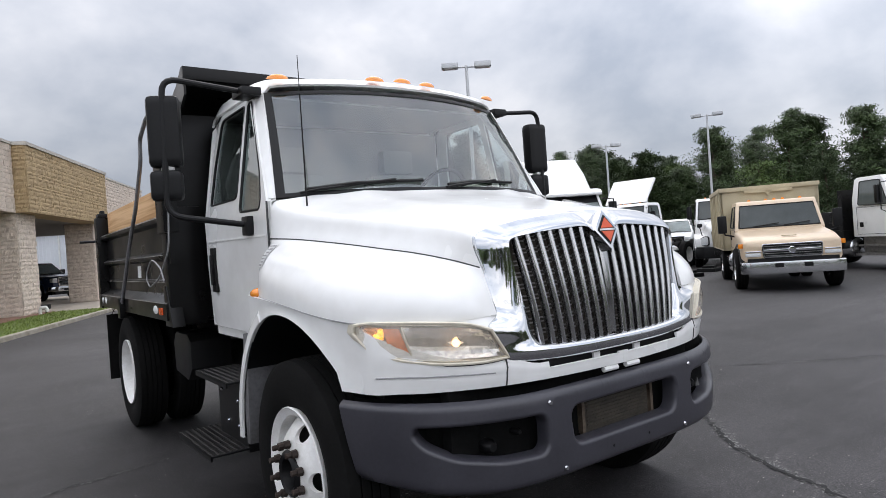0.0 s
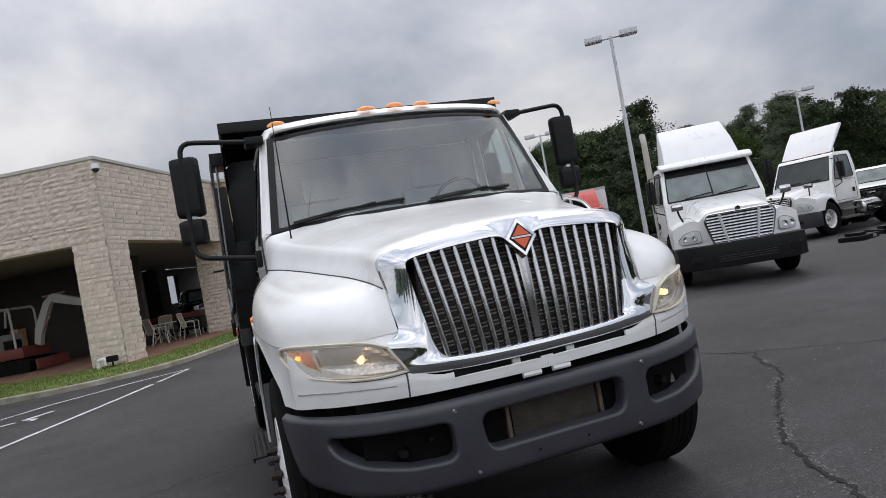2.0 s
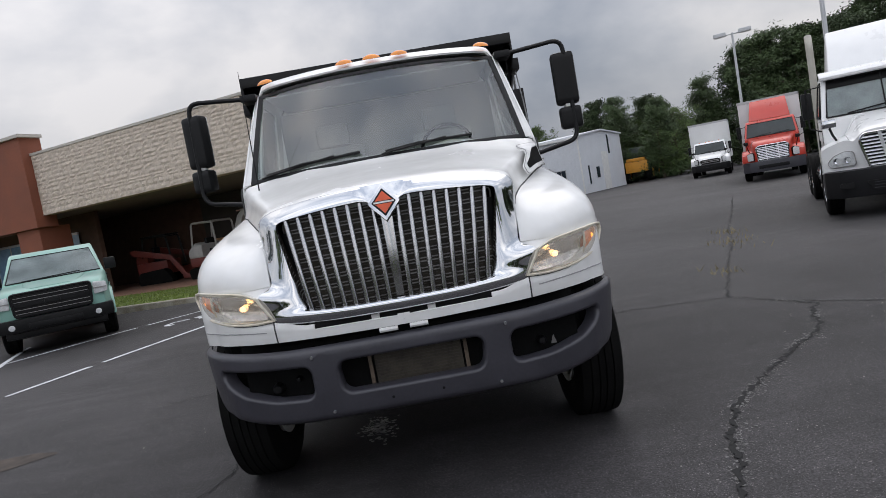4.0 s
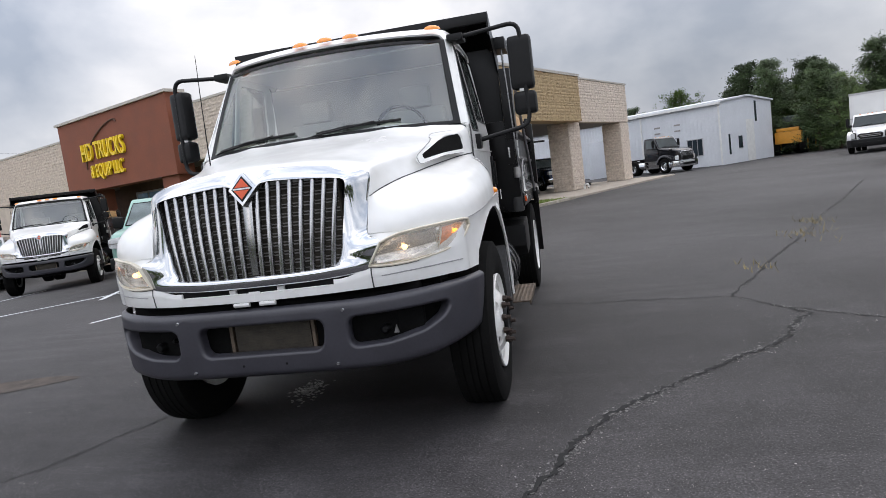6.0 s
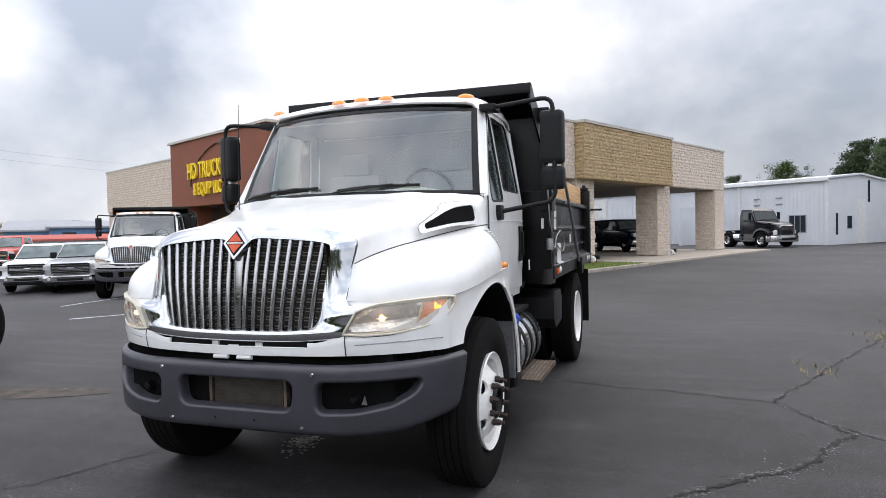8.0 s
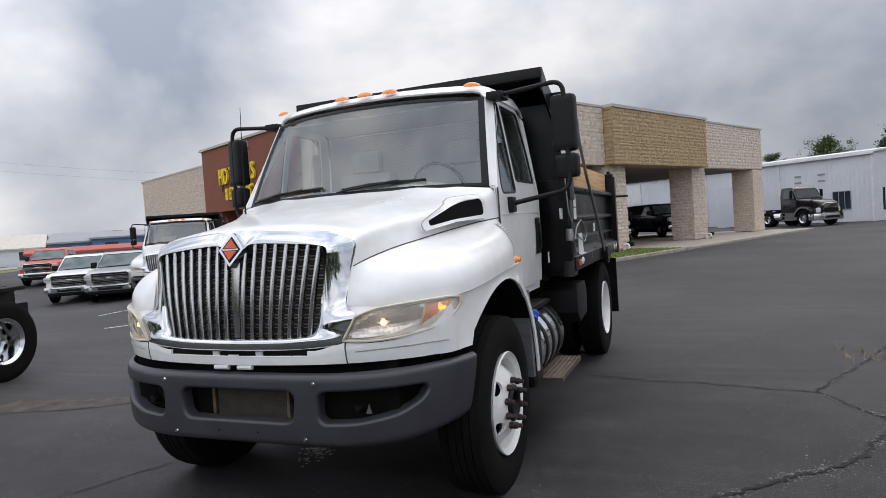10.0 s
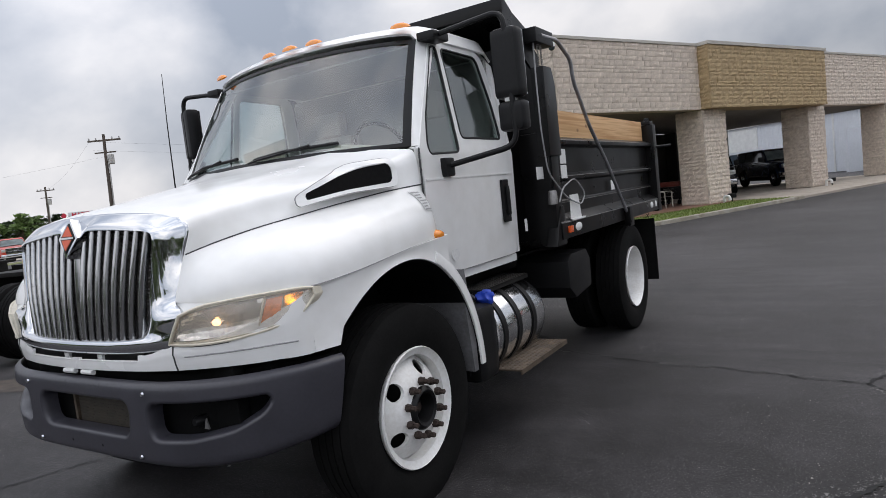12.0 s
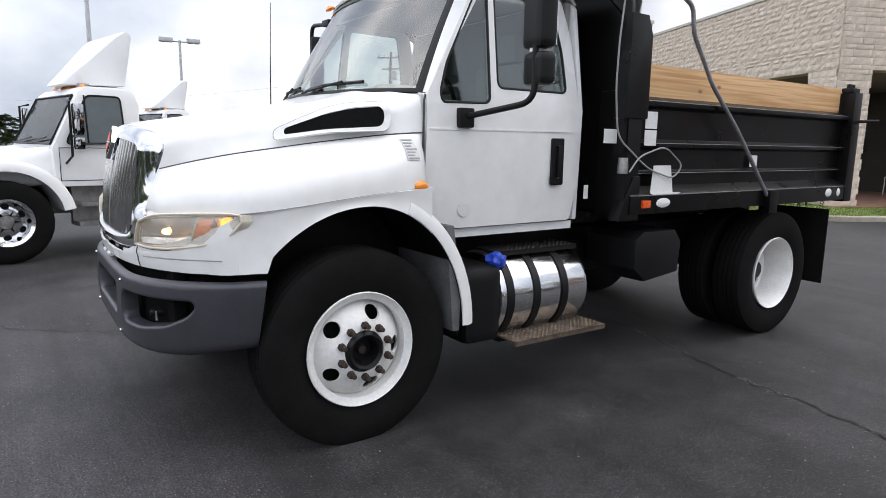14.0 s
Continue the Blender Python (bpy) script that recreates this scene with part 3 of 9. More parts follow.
        # air intake on the driver's side of the bonnet
        if side > 0:
            ring_o = rounded([(-0.325, 1.543), (-0.08, 1.588), (0.225, 1.602), (0.252, 1.68), (0.232, 1.756), (0.065, 1.744), (-0.075, 1.708), (-0.20, 1.655), (-0.315, 1.596)], 0.05, 6)
            ring_i = rounded([(-0.275, 1.572), (-0.075, 1.604), (0.192, 1.624), (0.218, 1.68), (0.200, 1.730), (0.065, 1.720), (-0.065, 1.686), (-0.18, 1.640), (-0.268, 1.604)], 0.04, 6)
            lift = lambda y, z, e=0.0: side * (hood_x(y, z) + 0.007 + e)
            frame_bm = panel(ring_o, [ring_i], lift, side * 0.016)
            vent = part("air_intake", frame_bm, PAINT, hood)
            vent.name = "air_intake"
            # Flat panel over the mesh area; its black replaces the shaded depth.
            dark = panel(ring_i, [], lambda y, z: lift(y, z, -0.004), side * 0.003)
            part("intake_mesh", dark, VOID, vent, "intake mesh as a flat panel, shade coloured black")
            part("frame_line", tube([(side * (hood_x(y, z) + 0.002), y, z) for y, z in ring_o] + [(side * (hood_x(*ring_o[0]) + 0.002), *ring_o[0])], 0.0026, 5, False), INK, vent)
        # shut lines of the bonnet
        part("shut_line", tube([(side * (curve(SEAM, k / 30).x + 0.001), curve(SEAM, k / 30).y, curve(SEAM, k / 30).z + 0.001) for k in range(31)], 0.004, 5), SHUT, hood)
        part("crease_line", tube([(side * (curve(CREASE, k / 60).x + 0.002), curve(CREASE, k / 60).y, curve(CREASE, k / 60).z - 0.002) for k in range(20, 57)], 0.0024, 5), SOFTLINE, T)
    # lip panel below the grille, with the slot over the bumper
    def nose_at(s):
        return curve([(x, y, 0) for x, y in NOSE], s)
    def lip(u, v):
        p = nose_at(u)
        s = abs(u)
        top = 0.992 + 0.042 * min(1, max(0, (p.x - 0.50) / 0.13)) + 0.16 * min(1, max(0, (p.x - 0.66) / 0.44)) ** 2.2
        low = 0.918 + 0.008 * p.x
        inset = 0.010 * math.sin(math.pi * v) + (0.006 if v > 0.55 else 0)
        z = low + (top - low) * v
        q = nose_at(min(1, u + 0.01)) - nose_at(max(0, u - 0.01))
        out = Vector((-q.y, q.x, 0)).normalized()
        if out.y > 0:
            out = -out
        proud = 0.018 * (1 - min(1, max(0, (p.x - 0.95) / 0.15)))
        base = Vector((p.x, p.y + 0.012 - inset * (1 if p.x > 0.62 else 0.4), z)) + out * proud
        return base if p.x < 1.0 else base + Vector(((side_x(max(-0.6, p.y)) - 0.004 - base.x) * min(1, (p.x - 1.0) / 0.1), 0, 0))
    nose = grid_at(lambda u, v: lip(u, v), 40, 8)
    gone = [f for f in nose.faces if f.calc_center_median().x < 0.46 and f.calc_center_median().z > 0.969]
    bmesh.ops.delete(nose, geom=gone, context="FACES")
    nose = join(nose, mirrored(nose))
    bmesh.ops.remove_doubles(nose, verts=nose.verts, dist=1e-4)
    part("front_panel", thick(nose, 0.012), PAINT, T, "white panel below the grille with slots", 40)
    for side in (1, -1):
        band = [k / 60 for k in range(61) if 0.665 < nose_at(k / 60).x < 1.06]
        level = lambda u: min((lip(u, k / 100) for k in range(101)), key=lambda p: abs(p.z - 0.980 - 0.035 * (p.x - 0.66)))
        # A grey tube on the skin stands in for the step's shadow.
        part("panel_groove", tube([(side * level(u).x, level(u).y, level(u).z) for u in band], 0.0035, 5), SOFTLINE, T)
        u = min((abs(nose_at(k / 200).x - 0.635), k / 200) for k in range(201))[1]
        part("panel_joint", tube([(side * lip(u, v / 6).x, lip(u, v / 6).y, lip(u, v / 6).z) for v in range(7)], 0.004, 5), SHUT, T)
    part("slot_back", block(-0.46, -0.965, 0.955, 0.46, -0.95, 1.0), BLACK, T)
    for x in (-0.14, 0.14):
        part("slot_rib", block(x - 0.02, -0.978, 0.955, x + 0.02, -0.966, 0.998), PAINT, T)
    # grille surround, one skin round the opening
    inner = [(0.0, -0.93, 1.437), (0.045, -0.93, 1.485), (0.095, -0.925, 1.535), (0.25, -0.92, 1.533), (0.42, -0.912, 1.52), (0.515, -0.905, 1.508), (0.545, -0.905, 1.485), (0.535, -0.91, 1.40), (0.51, -0.925, 1.25), (0.497, -0.933, 1.18), (0.485, -0.94, 1.12), (0.462, -0.947, 1.075), (0.42, -0.972, 1.06), (0.25, -0.988, 1.052), (0.0, -0.996, 1.05)]
    outer = OUTER
    def smooth_at(pts, s):
        """A point of the way, evened out over its neighbours."""
        d = 0.012 * min(1, s / 0.02, (1 - s) / 0.02)
        return (curve(pts, s - d) + curve(pts, s) * 2 + curve(pts, s + d)) / 4
    rows = []
    for k in range(91):
        s = k / 90
        a, b = smooth_at(inner, s), smooth_at(outer, s)
        mid1, mid2 = a.lerp(b, 0.25) + Vector((0, -0.020, 0)), a.lerp(b, 0.7) + Vector((0, -0.014, 0))
        deep = Vector((0, 0.075, 0))
        rows.append([a + deep + Vector((-0.012 * a.x, 0, 0)), a + Vector((0, 0.004, 0)), a.lerp(b, 0.06) + Vector((0, -0.012, 0)), mid1, a.lerp(b, 0.48) + Vector((0, -0.0185, 0)), mid2, a.lerp(b, 0.9) + Vector((0, -0.004, 0)), b, b + Vector((-0.03 * b.x, 0.09, -0.014))])
    ring = sheet(rows)
    ring = join(ring, mirrored(ring))
    bmesh.ops.remove_doubles(ring, verts=ring.verts, dist=1e-4)
    grille = part("grille_surround", ring, CHROME, T, "chrome grille surround", 60)
    # upright blades
    def edge(x, top):
        pts = inner[:7] if top else inner[10:][::-1]
        best = min((curve(pts, k / 80) for k in range(81)), key=lambda p: abs(p.x - abs(x)))
        return best
    n = 8
    for side in (1, -1):
        for k in range(n):
            fx = (k + 0.95) / (n + 0.45)
            xt, xb = side * 0.535 * fx, side * 0.468 * fx
            t, b = edge(xt, True), edge(xb, False)
            w = 0.0130
            rows = []
            for j in range(9):
                s = j / 8
                c = Vector((xt + (xb - xt) * s, t.y + (b.y - t.y) * s - 0.012 * math.sin(math.pi * s) + 0.006, t.z + 0.01 + (b.z - t.z - 0.02) * s))
                rows.append([c + Vector(o) for o in ((-w * 0.7, 0.03, 0), (-w, 0.006, 0), (-w * 0.45, -0.004, 0), (w * 0.45, -0.004, 0), (w, 0.006, 0), (w * 0.7, 0.03, 0))])
            part("grille_bar", sheet(rows, close_v=True), SATIN, grille, "", 60)
    rows = []
    for j in range(9):
        s = j / 8
        c = Vector((0, -0.935 - 0.035 * s - 0.008 * math.sin(math.pi * s), 1.46 - 0.405 * s))
        w = 0.02 + 0.008 * (1 - s)
        rows.append([c + Vector(o) for o in ((-w, 0.05, 0), (-w, 0.006, 0), (0, -0.004, 0), (w, 0.006, 0), (w, 0.05, 0))])
    part("grille_bar", sheet(rows, close_v=True), SATIN, grille, "broad middle grille bar", 60)
    core = block(-0.5, -0.86, 0.99, 0.5, -0.80, 1.52)
    rad = part("radiator", core, RADIATOR, T, "dusty brown radiator core")
    for k in range(30):
        z = 1.02 + k * 0.0168
        part("fin", block(-0.49, -0.867, z, 0.49, -0.861, z + 0.006), DULLSTEEL if k % 3 else RADIATOR, rad)
    part("grille_shroud", join(block(-0.58, -0.83, 0.95, -0.5, -0.7, 1.45), block(0.5, -0.83, 0.95, 0.58, -0.7, 1.45), block(-0.54, -0.72, 0.95, 0.54, -0.7, 1.5)), BLACK, T)
    # emblem
    def lean(bm):
        c = Vector((0, -0.94, 1.513))
        bmesh.ops.transform(bm, matrix=Matrix.Translation(c) @ Matrix.Rotation(-0.24, 4, "X") @ Matrix.Translation(-c), verts=bm.verts)
        return bm
    def diamond(r, h, y0, y1):
        return lean(slab([(0, 1.513 + h), (r, 1.513), (0, 1.513 - h), (-r, 1.513)], "y", y0, y1, 0.003))
    badge = part("emblem", diamond(0.080, 0.093, -0.962, -0.915), CHROME, T, "chrome diamond emblem with orange field")
    part("emblem_black", diamond(0.061, 0.071, -0.9655, -0.961), BLACK, badge)
    up = lean(slab([(0, 1.57), (0.042, 1.521), (-0.042, 1.521)], "y", -0.9685, -0.964))
    dn = lean(slab([(0, 1.456), (0.042, 1.505), (-0.042, 1.505)], "y", -0.9685, -0.964))
    part("emblem_field", join(up, dn), ORANGE, badge, "orange-red emblem field")
    part("emblem_band", lean(block(-0.05, -0.9685, 1.509, 0.05, -0.964, 1.517)), STICKER, badge)
    # headlamps
    for side in (1, -1):
        # filler between wing and lamp
        def over(x):
            return min((curve(CREASE, k / 300) for k in range(150)), key=lambda p: abs(p.x - x))
        def under(x):
            lead = [(0.632, -0.90, 1.20), (0.70, -0.935, 1.155), (0.78, -0.89, 1.185), (0.90, -0.82, 1.20), (1.02, -0.705, 1.208), (1.108, -0.588, 1.208)]
            return min((curve(lead, k / 300) for k in range(301)), key=lambda p: abs(p.x - x))
        xs = [0.636 + 0.47 * k / 24 for k in range(25)]
        fill = sheet([[Vector((side * x, over(x).y + 0.006, over(x).z + 0.006)), Vector((side * x, under(x).y + 0.014, under(x).z - 0.012))] for x in xs])
        part("lamp_filler", thick(fill, 0.004), PAINT, T)
        top = [(0.70, -0.935, 1.155), (0.78, -0.89, 1.185), (0.90, -0.82, 1.20), (1.02, -0.705, 1.208), (1.075, -0.632, 1.209), (1.112, -0.582, 1.204)]
        low = [(0.628, -0.945, 1.038), (0.74, -0.905, 1.030), (0.88, -0.83, 1.038), (1.01, -0.712, 1.064), (1.078, -0.628, 1.105), (1.116, -0.576, 1.172)]
        def lens(u, v, e=0.0):
            a, b = curve(top, u), curve(low, u)
            p = a.lerp(b, v)
            out = Vector((0.45 + 0.3 * u, -0.8, 0)).normalized()
            bulge = 0.02 * math.sin(math.pi * v) * math.sin(math.pi * min(1, u * 1.0 + 0.05))
            p = p + out * (0.01 + bulge + e)
            return Vector((side * p.x, p.y, p.z))
        rows = [[lens(i / 16, j / 6) for j in range(7)] for i in range(17)]
        lamp = part("headlamp", thick(sheet([[lens(i / 48, -0.02 + 1.04 * j / 8, -0.062) for j in range(9)] for i in range(49)]), -0.006), BOWL, T, "swept-back headlamp with yellowed lens")
        rim_rows = []
        border = [(i / 16, 0) for i in range(17)] + [(1, j / 6) for j in range(1, 7)] + [(1 - i / 16, 1) for i in range(1, 17)] + [(0, 1 - j / 6) for j in range(1, 6)]
        for u, v in border:
            p = lens(u, v)
            rim_rows.append([p + Vector((0, 0.05, 0)), p, lens(u * 0.95 + 0.02, v * 0.86 + 0.07, 0.003), lens(u * 0.95 + 0.02, v * 0.86 + 0.07, -0.014), lens(u * 0.93 + 0.03, v * 0.80 + 0.10, -0.06)])
        part("lamp_rim", sheet(rim_rows, close_u=True), LAMPRIM, lamp, "cream lamp rim")
        part("lamp_bead", tube([lens(u, v, 0.004) for u, v in border] + [lens(0, 0, 0.004)], 0.0065, 6, False), LAMPRIM, lamp)
        o = part("lens", sheet(rows), LENS, lamp, "yellowed clear lens")
        # faceted reflectors, one for the headlamp and one for the indicator
        def cup(u0, u1, v0, v1, uc, vc, deep, n, k):
            def at(a, b):
                u, v = u0 + (u1 - u0) * a, v0 + (v1 - v0) * b
                r = ((u - uc) / (u1 - u0)) ** 2 + ((v - vc) / (v1 - v0)) ** 2
                return lens(u, v, -0.012 - deep * max(0, 1 - 2.6 * r))
            return grid_at(at, n, k)
        part("headlamp_reflector", cup(0.05, 0.54, 0.12, 0.90, 0.30, 0.52, 0.045, 16, 8), MIRROR, lamp, "faceted bright headlamp reflector", 1)
        part("indicator_cup", cup(0.66, 0.90, 0.16, 0.80, 0.74, 0.48, 0.035, 10, 6), MIRROR, lamp, "faceted bright indicator reflector", 1)
        for (u, v, e, r, mt, nm) in ((0.30, 0.52, -0.052, 0.015, WARMLIT, "headlamp_bulb"), (0.735, 0.48, -0.032, 0.012, AMBERLIT, "indicator_bulb"), (0.86, 0.42, -0.010, 0.006, RUST, "marker_bulb")):
            bulb = bmesh.new()
            bmesh.ops.create_uvsphere(bulb, u_segments=14, v_segments=10, radius=r)
            bmesh.ops.transform(bulb, matrix=Matrix.Translation(lens(u, v, e)) @ Matrix.Diagonal((1, 1.4, 1, 1)), verts=bulb.verts)
            part(nm, bulb, mt, lamp)
        am = grid_at(lambda u, v: lens(0.555 + 0.10 * u - 0.03 * v, 0.16 + 0.62 * v, -0.010 - 0.006 * math.sin(math.pi * u)), 5, 4)
        part("indicator_reflector", am, SALMON, lamp, "amber indicator reflector")
        part("lamp_divider", tube([lens(0.545 - 0.03 * v / 4, 0.10 + 0.8 * v / 4, -0.010) for v in range(5)], 0.005, 6), LAMPRIM, lamp)
        part("lamp_seam", tube([lens(u, v, -0.001) + Vector((0, -0.001, 0)) for u, v in [(1 - i / 16, 1.045) for i in range(17)]], 0.0035, 5), SHUT, lamp)
    # bumper
    BX = [(0, -1.022), (0.25, -1.022), (0.48, -1.015), (0.66, -0.985), (0.82, -0.925), (0.96, -0.83), (1.07, -0.71), (1.135, -0.6), (1.17, -0.49)]
    dense = [curve([(x, y, 0) for x, y in BX], k / 400) for k in range(401)]
    run = [0.0]
    for p, q in zip(dense, dense[1:]):
        run.append(run[-1] + (q - p).length)
    bxs, bys, BL = [p.x for p in dense], [p.y for p in dense], run[-1]
    def bump_y(x):
        return min(dense, key=lambda p: abs(p.x - x)).y
    def bump_span(s):
        """The bumper's foot and crown at a length s along it."""
        e = max(0, (float(np.interp(abs(s), run, bxs)) - 0.6) / 0.57)
        return 0.50 + 0.06 * e**2, 0.880 + 0.014 * e
    def bump_at(s, z, d=0.0):
        """A point of the bumper's face, d behind it."""
        a = abs(s)
        x, y = float(np.interp(a, run, bxs)), float(np.interp(a, run, bys))
        tx, ty = (float(np.interp(min(a + 0.03, BL), run, c) - np.interp(max(a - 0.03, 0), run, c)) for c in (bxs, bys))
        out = Vector((ty, -tx, 0)).normalized()
        foot, crown = bump_span(s)
        f = (z - foot) / (crown - foot)
        inset = 0.045 * max(0, 1 - f / 0.10) ** 2 + 0.03 * max(0, (f - 0.93) / 0.07) ** 2 + 0.010 * (2 * f - 1.1) ** 2 + 0.042 * max(0, (x - 0.95) / 0.22) * (1 - f)
        p = Vector((x, y, z)) - out * (inset + d)
        return Vector((math.copysign(p.x, s) if s else 0.0, p.y, p.z))
    def spread_loop(loop, o):
        """A closed outline pushed outwards by o."""
        n, res = len(loop), []
        turn = sum(loop[i - 1][0] * loop[i][1] - loop[i][0] * loop[i - 1][1] for i in range(n))
        for i in range(n):
            d = Vector(loop[(i + 1) % n]) - Vector(loop[i - 1])
            nrm = Vector((d.y, -d.x)).normalized() * (1 if turn > 0 else -1)
            res.append((loop[i][0] + nrm.x * o, loop[i][1] + nrm.y * o))
        return res
    def even_loop(loop, step=0.012):
        """The outline in even short steps."""
        res = []
        for i, p in enumerate(loop):
            q = loop[(i + 1) % len(loop)]
            k = max(1, int((Vector(q) - Vector(p)).length / step))
            res += [(p[0] + (q[0] - p[0]) * j / k, p[1] + (q[1] - p[1]) * j / k) for j in range(k)]
        return res
    middle = even_loop(rounded([(-0.335, 0.648), (0.335, 0.648), (0.35, 0.778), (-0.35, 0.778)], 0.04, 6))
    corner = even_loop(rounded([(0.512, 0.648), (0.70, 0.652), (0.90, 0.685), (1.02, 0.738), (1.06, 0.783), (0.512, 0.776)], 0.035, 6))
    openings = [middle, corner, [(-p, q) for p, q in corner]]
    steps = 120
    foot_line = [(-BL + 0.05 + (2 * BL - 0.10) * k / steps, 0) for k in range(steps + 1)]
    outline = [(p, bump_span(p)[0]) for p, _ in foot_line] + [(BL - 2 * BL * k / steps, bump_span(BL - 2 * BL * k / steps)[1]) for k in range(steps + 1)]
    whole = bmesh.new()
    edges = []
    for loop in (outline, *[spread_loop(o, 0.03) for o in openings]):
        vs = [whole.verts.new((0, p, q)) for p, q in loop]
        edges += [whole.edges.new((vs[i], vs[(i + 1) % len(vs)])) for i in range(len(vs))]
    bmesh.ops.triangle_fill(whole, use_beauty=True, edges=edges)
    for k in range(71):
        bmesh.ops.bisect_plane(whole, geom=whole.verts[:] + whole.edges[:] + whole.faces[:], plane_co=(0, -BL + 2 * BL * k / 70, 0), plane_no=(0, 1, 0))
    for z in (0.508, 0.518, 0.53, 0.545, 0.57, 0.60, 0.63, 0.71, 0.80, 0.83, 0.85, 0.865, 0.875, 0.885, 0.895, 0.905, 0.915):
        bmesh.ops.bisect_plane(whole, geom=whole.verts[:] + whole.edges[:] + whole.faces[:], plane_co=(0, 0, z), plane_no=(0, 0, 1))
    for v in whole.verts:
        v.co = bump_at(v.co.y, v.co.z)
    bmesh.ops.recalc_face_normals(whole, faces=whole.faces)
    if sum(f.normal.y for f in whole.faces) > 0:
        bmesh.ops.reverse_faces(whole, faces=whole.faces)
    bmesh.ops.solidify(whole, geom=whole.faces[:], thickness=0.012)
    bumper = part("bumper", whole, BUMPER, T, "dark grey plastic bumper with three openings", 48)
    for loop in openings:
        rings = [[bump_at(p, q, d) for p, q in spread_loop(loop, o)] for o, d in ((0.031, -0.0005), (0.026, 0.0005), (0.021, 0.003), (0.017, 0.008), (0.014, 0.016), (0.012, 0.030), (0.011, 0.075))]
        part("opening_lip", sheet(rings, close_v=True), BUMPER, bumper, "", 60)
    for x, z in ((-0.48, 0.833), (0.48, 0.833), (-0.415, 0.553), (0.415, 0.553)):
        b = lathe([(0.0, -0.008), (0.008, -0.007), (0.011, 0.0)], 10, "y", (x, bump_y(abs(x)) + 0.003, z))
        part("bolt", b, CHROME, bumper)
    for x in (-0.12, 0.13):
        part("bolt_hole", lathe([(0.0, -0.002), (0.007, 0.0)], 10, "y", (x, -1.022, 0.575)), BLACK, bumper)
    # Black sheets added behind the bumper so its openings read as deep shade.
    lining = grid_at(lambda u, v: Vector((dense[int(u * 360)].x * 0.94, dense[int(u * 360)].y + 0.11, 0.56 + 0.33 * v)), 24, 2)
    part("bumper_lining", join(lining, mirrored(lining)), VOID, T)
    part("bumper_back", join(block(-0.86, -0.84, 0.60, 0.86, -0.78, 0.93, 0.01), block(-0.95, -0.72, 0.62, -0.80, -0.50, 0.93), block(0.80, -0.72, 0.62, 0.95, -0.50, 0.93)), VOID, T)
    cool = part("oil_cooler", block(-0.19, -0.93, 0.63, 0.25, -0.89, 0.79), RADIATOR, T, "brown finned oil cooler behind the bumper")
    for k in range(9):
        part("fin", block(-0.182, -0.935, 0.645 + k * 0.0155, 0.242, -0.931, 0.652 + k * 0.0155), RADIATOR, cool)
    for x in (0.262, -0.22):
        part("cooler_bracket", block(x, -0.94, 0.63, x + 0.018, -0.91, 0.79), ALUTREAD, cool)
    # dark fittings and one pale steel bracket behind the openings
    for x, w, z in ((0.66, 0.05, 0.69), (-0.70, 0.06, 0.68), (-0.58, 0.03, 0.72)):
        part("fitting", lathe([(0.0, -0.03), (w * 0.3, -0.028), (w * 0.5, -0.01), (w * 0.5, 0.03)], 10, "y", (x, bump_y(abs(x)) + 0.10, z)), BLACK, T, "black fitting behind the bumper")
    part("bracket", slab([(0.705, 0.665), (0.735, 0.665), (0.722, 0.71)], "y", -0.90, -0.893), DULLSTEEL, T, "pale steel bracket")
    for x in (-0.085, 0.065):
        part("tow_pin", tube([(x - 0.045, -1.0, 0.905), (x + 0.045, -1.0, 0.905)], 0.012, 8), STICKER, T, "white tow pin above the bumper")
    # cab: doors
    door_out = [(0.435, 1.06), (1.60, 1.06), (1.625, 1.2), (1.635, 1.75), (1.60, 2.2), (1.53, 2.44), (1.44, 2.495), (0.92, 2.50), (0.85, 2.46), (0.455, 1.80)]
    w1 = rounded([(0.555, 1.765), (0.89, 1.775), (0.925, 2.44), (0.86, 2.435), (0.60, 1.98), (0.545, 1.82)], 0.04)
    w2 = rounded([(0.955, 1.865), (1.515, 1.865), (1.50, 2.1), (1.425, 2.43), (0.975, 2.435)], 0.045)
    cuts = (1.2, 1.35, 1.5, 1.6, 1.68, 1.76, 1.83, 2.0, 2.2, 2.3, 2.36, 2.42)
    for side in (1, -1):
        d = part("door", panel(rounded(door_out, 0.03, 3), [w1, w2], lambda y, z: side * (cab_x(y, z) + (0.006 if z < 1.63 else 0)), side * 0.03, cuts), PAINT, T, "white cab door", 25)
        part("quarter_light", panel(w1, [], lambda y, z: side * (cab_x(y, z) - 0.012), side * 0.004, cuts), TINTGLASS, d, "dark quarter light glass")
        part("door_window", panel(w2, [], lambda y, z: side * (cab_x(y, z) - 0.014), side * 0.004, cuts), TINTGLASS, d, "tinted door window")
        for loop in (w1, w2):
            pts = [(side * (cab_x(y, z) - 0.004), y, z) for y, z in loop]
            part("window_seal", tube(pts + pts[:1], 0.009, 6, False), BLACK, d)
        hd = block(-0.006, -0.05, -0.145, 0.012, 0.05, 0.145, 0.016, 3, Matrix.Translation((side * 1.062, 1.425, 1.44)))
        h = part("door_handle", hd, BLACK, d, "black door handle plate")
        part("grip", block(-0.008, -0.02, -0.10, 0.016, 0.02, 0.10, 0.01, 2, Matrix.Translation((side * 1.075, 1.432, 1.44))), BLACK, h)
        part("lock", lathe([(0.0, 0.006), (0.011, 0.004), (0.012, 0)], 10, "x", (side * 1.076, 1.425, 1.345)), CHROME, h)
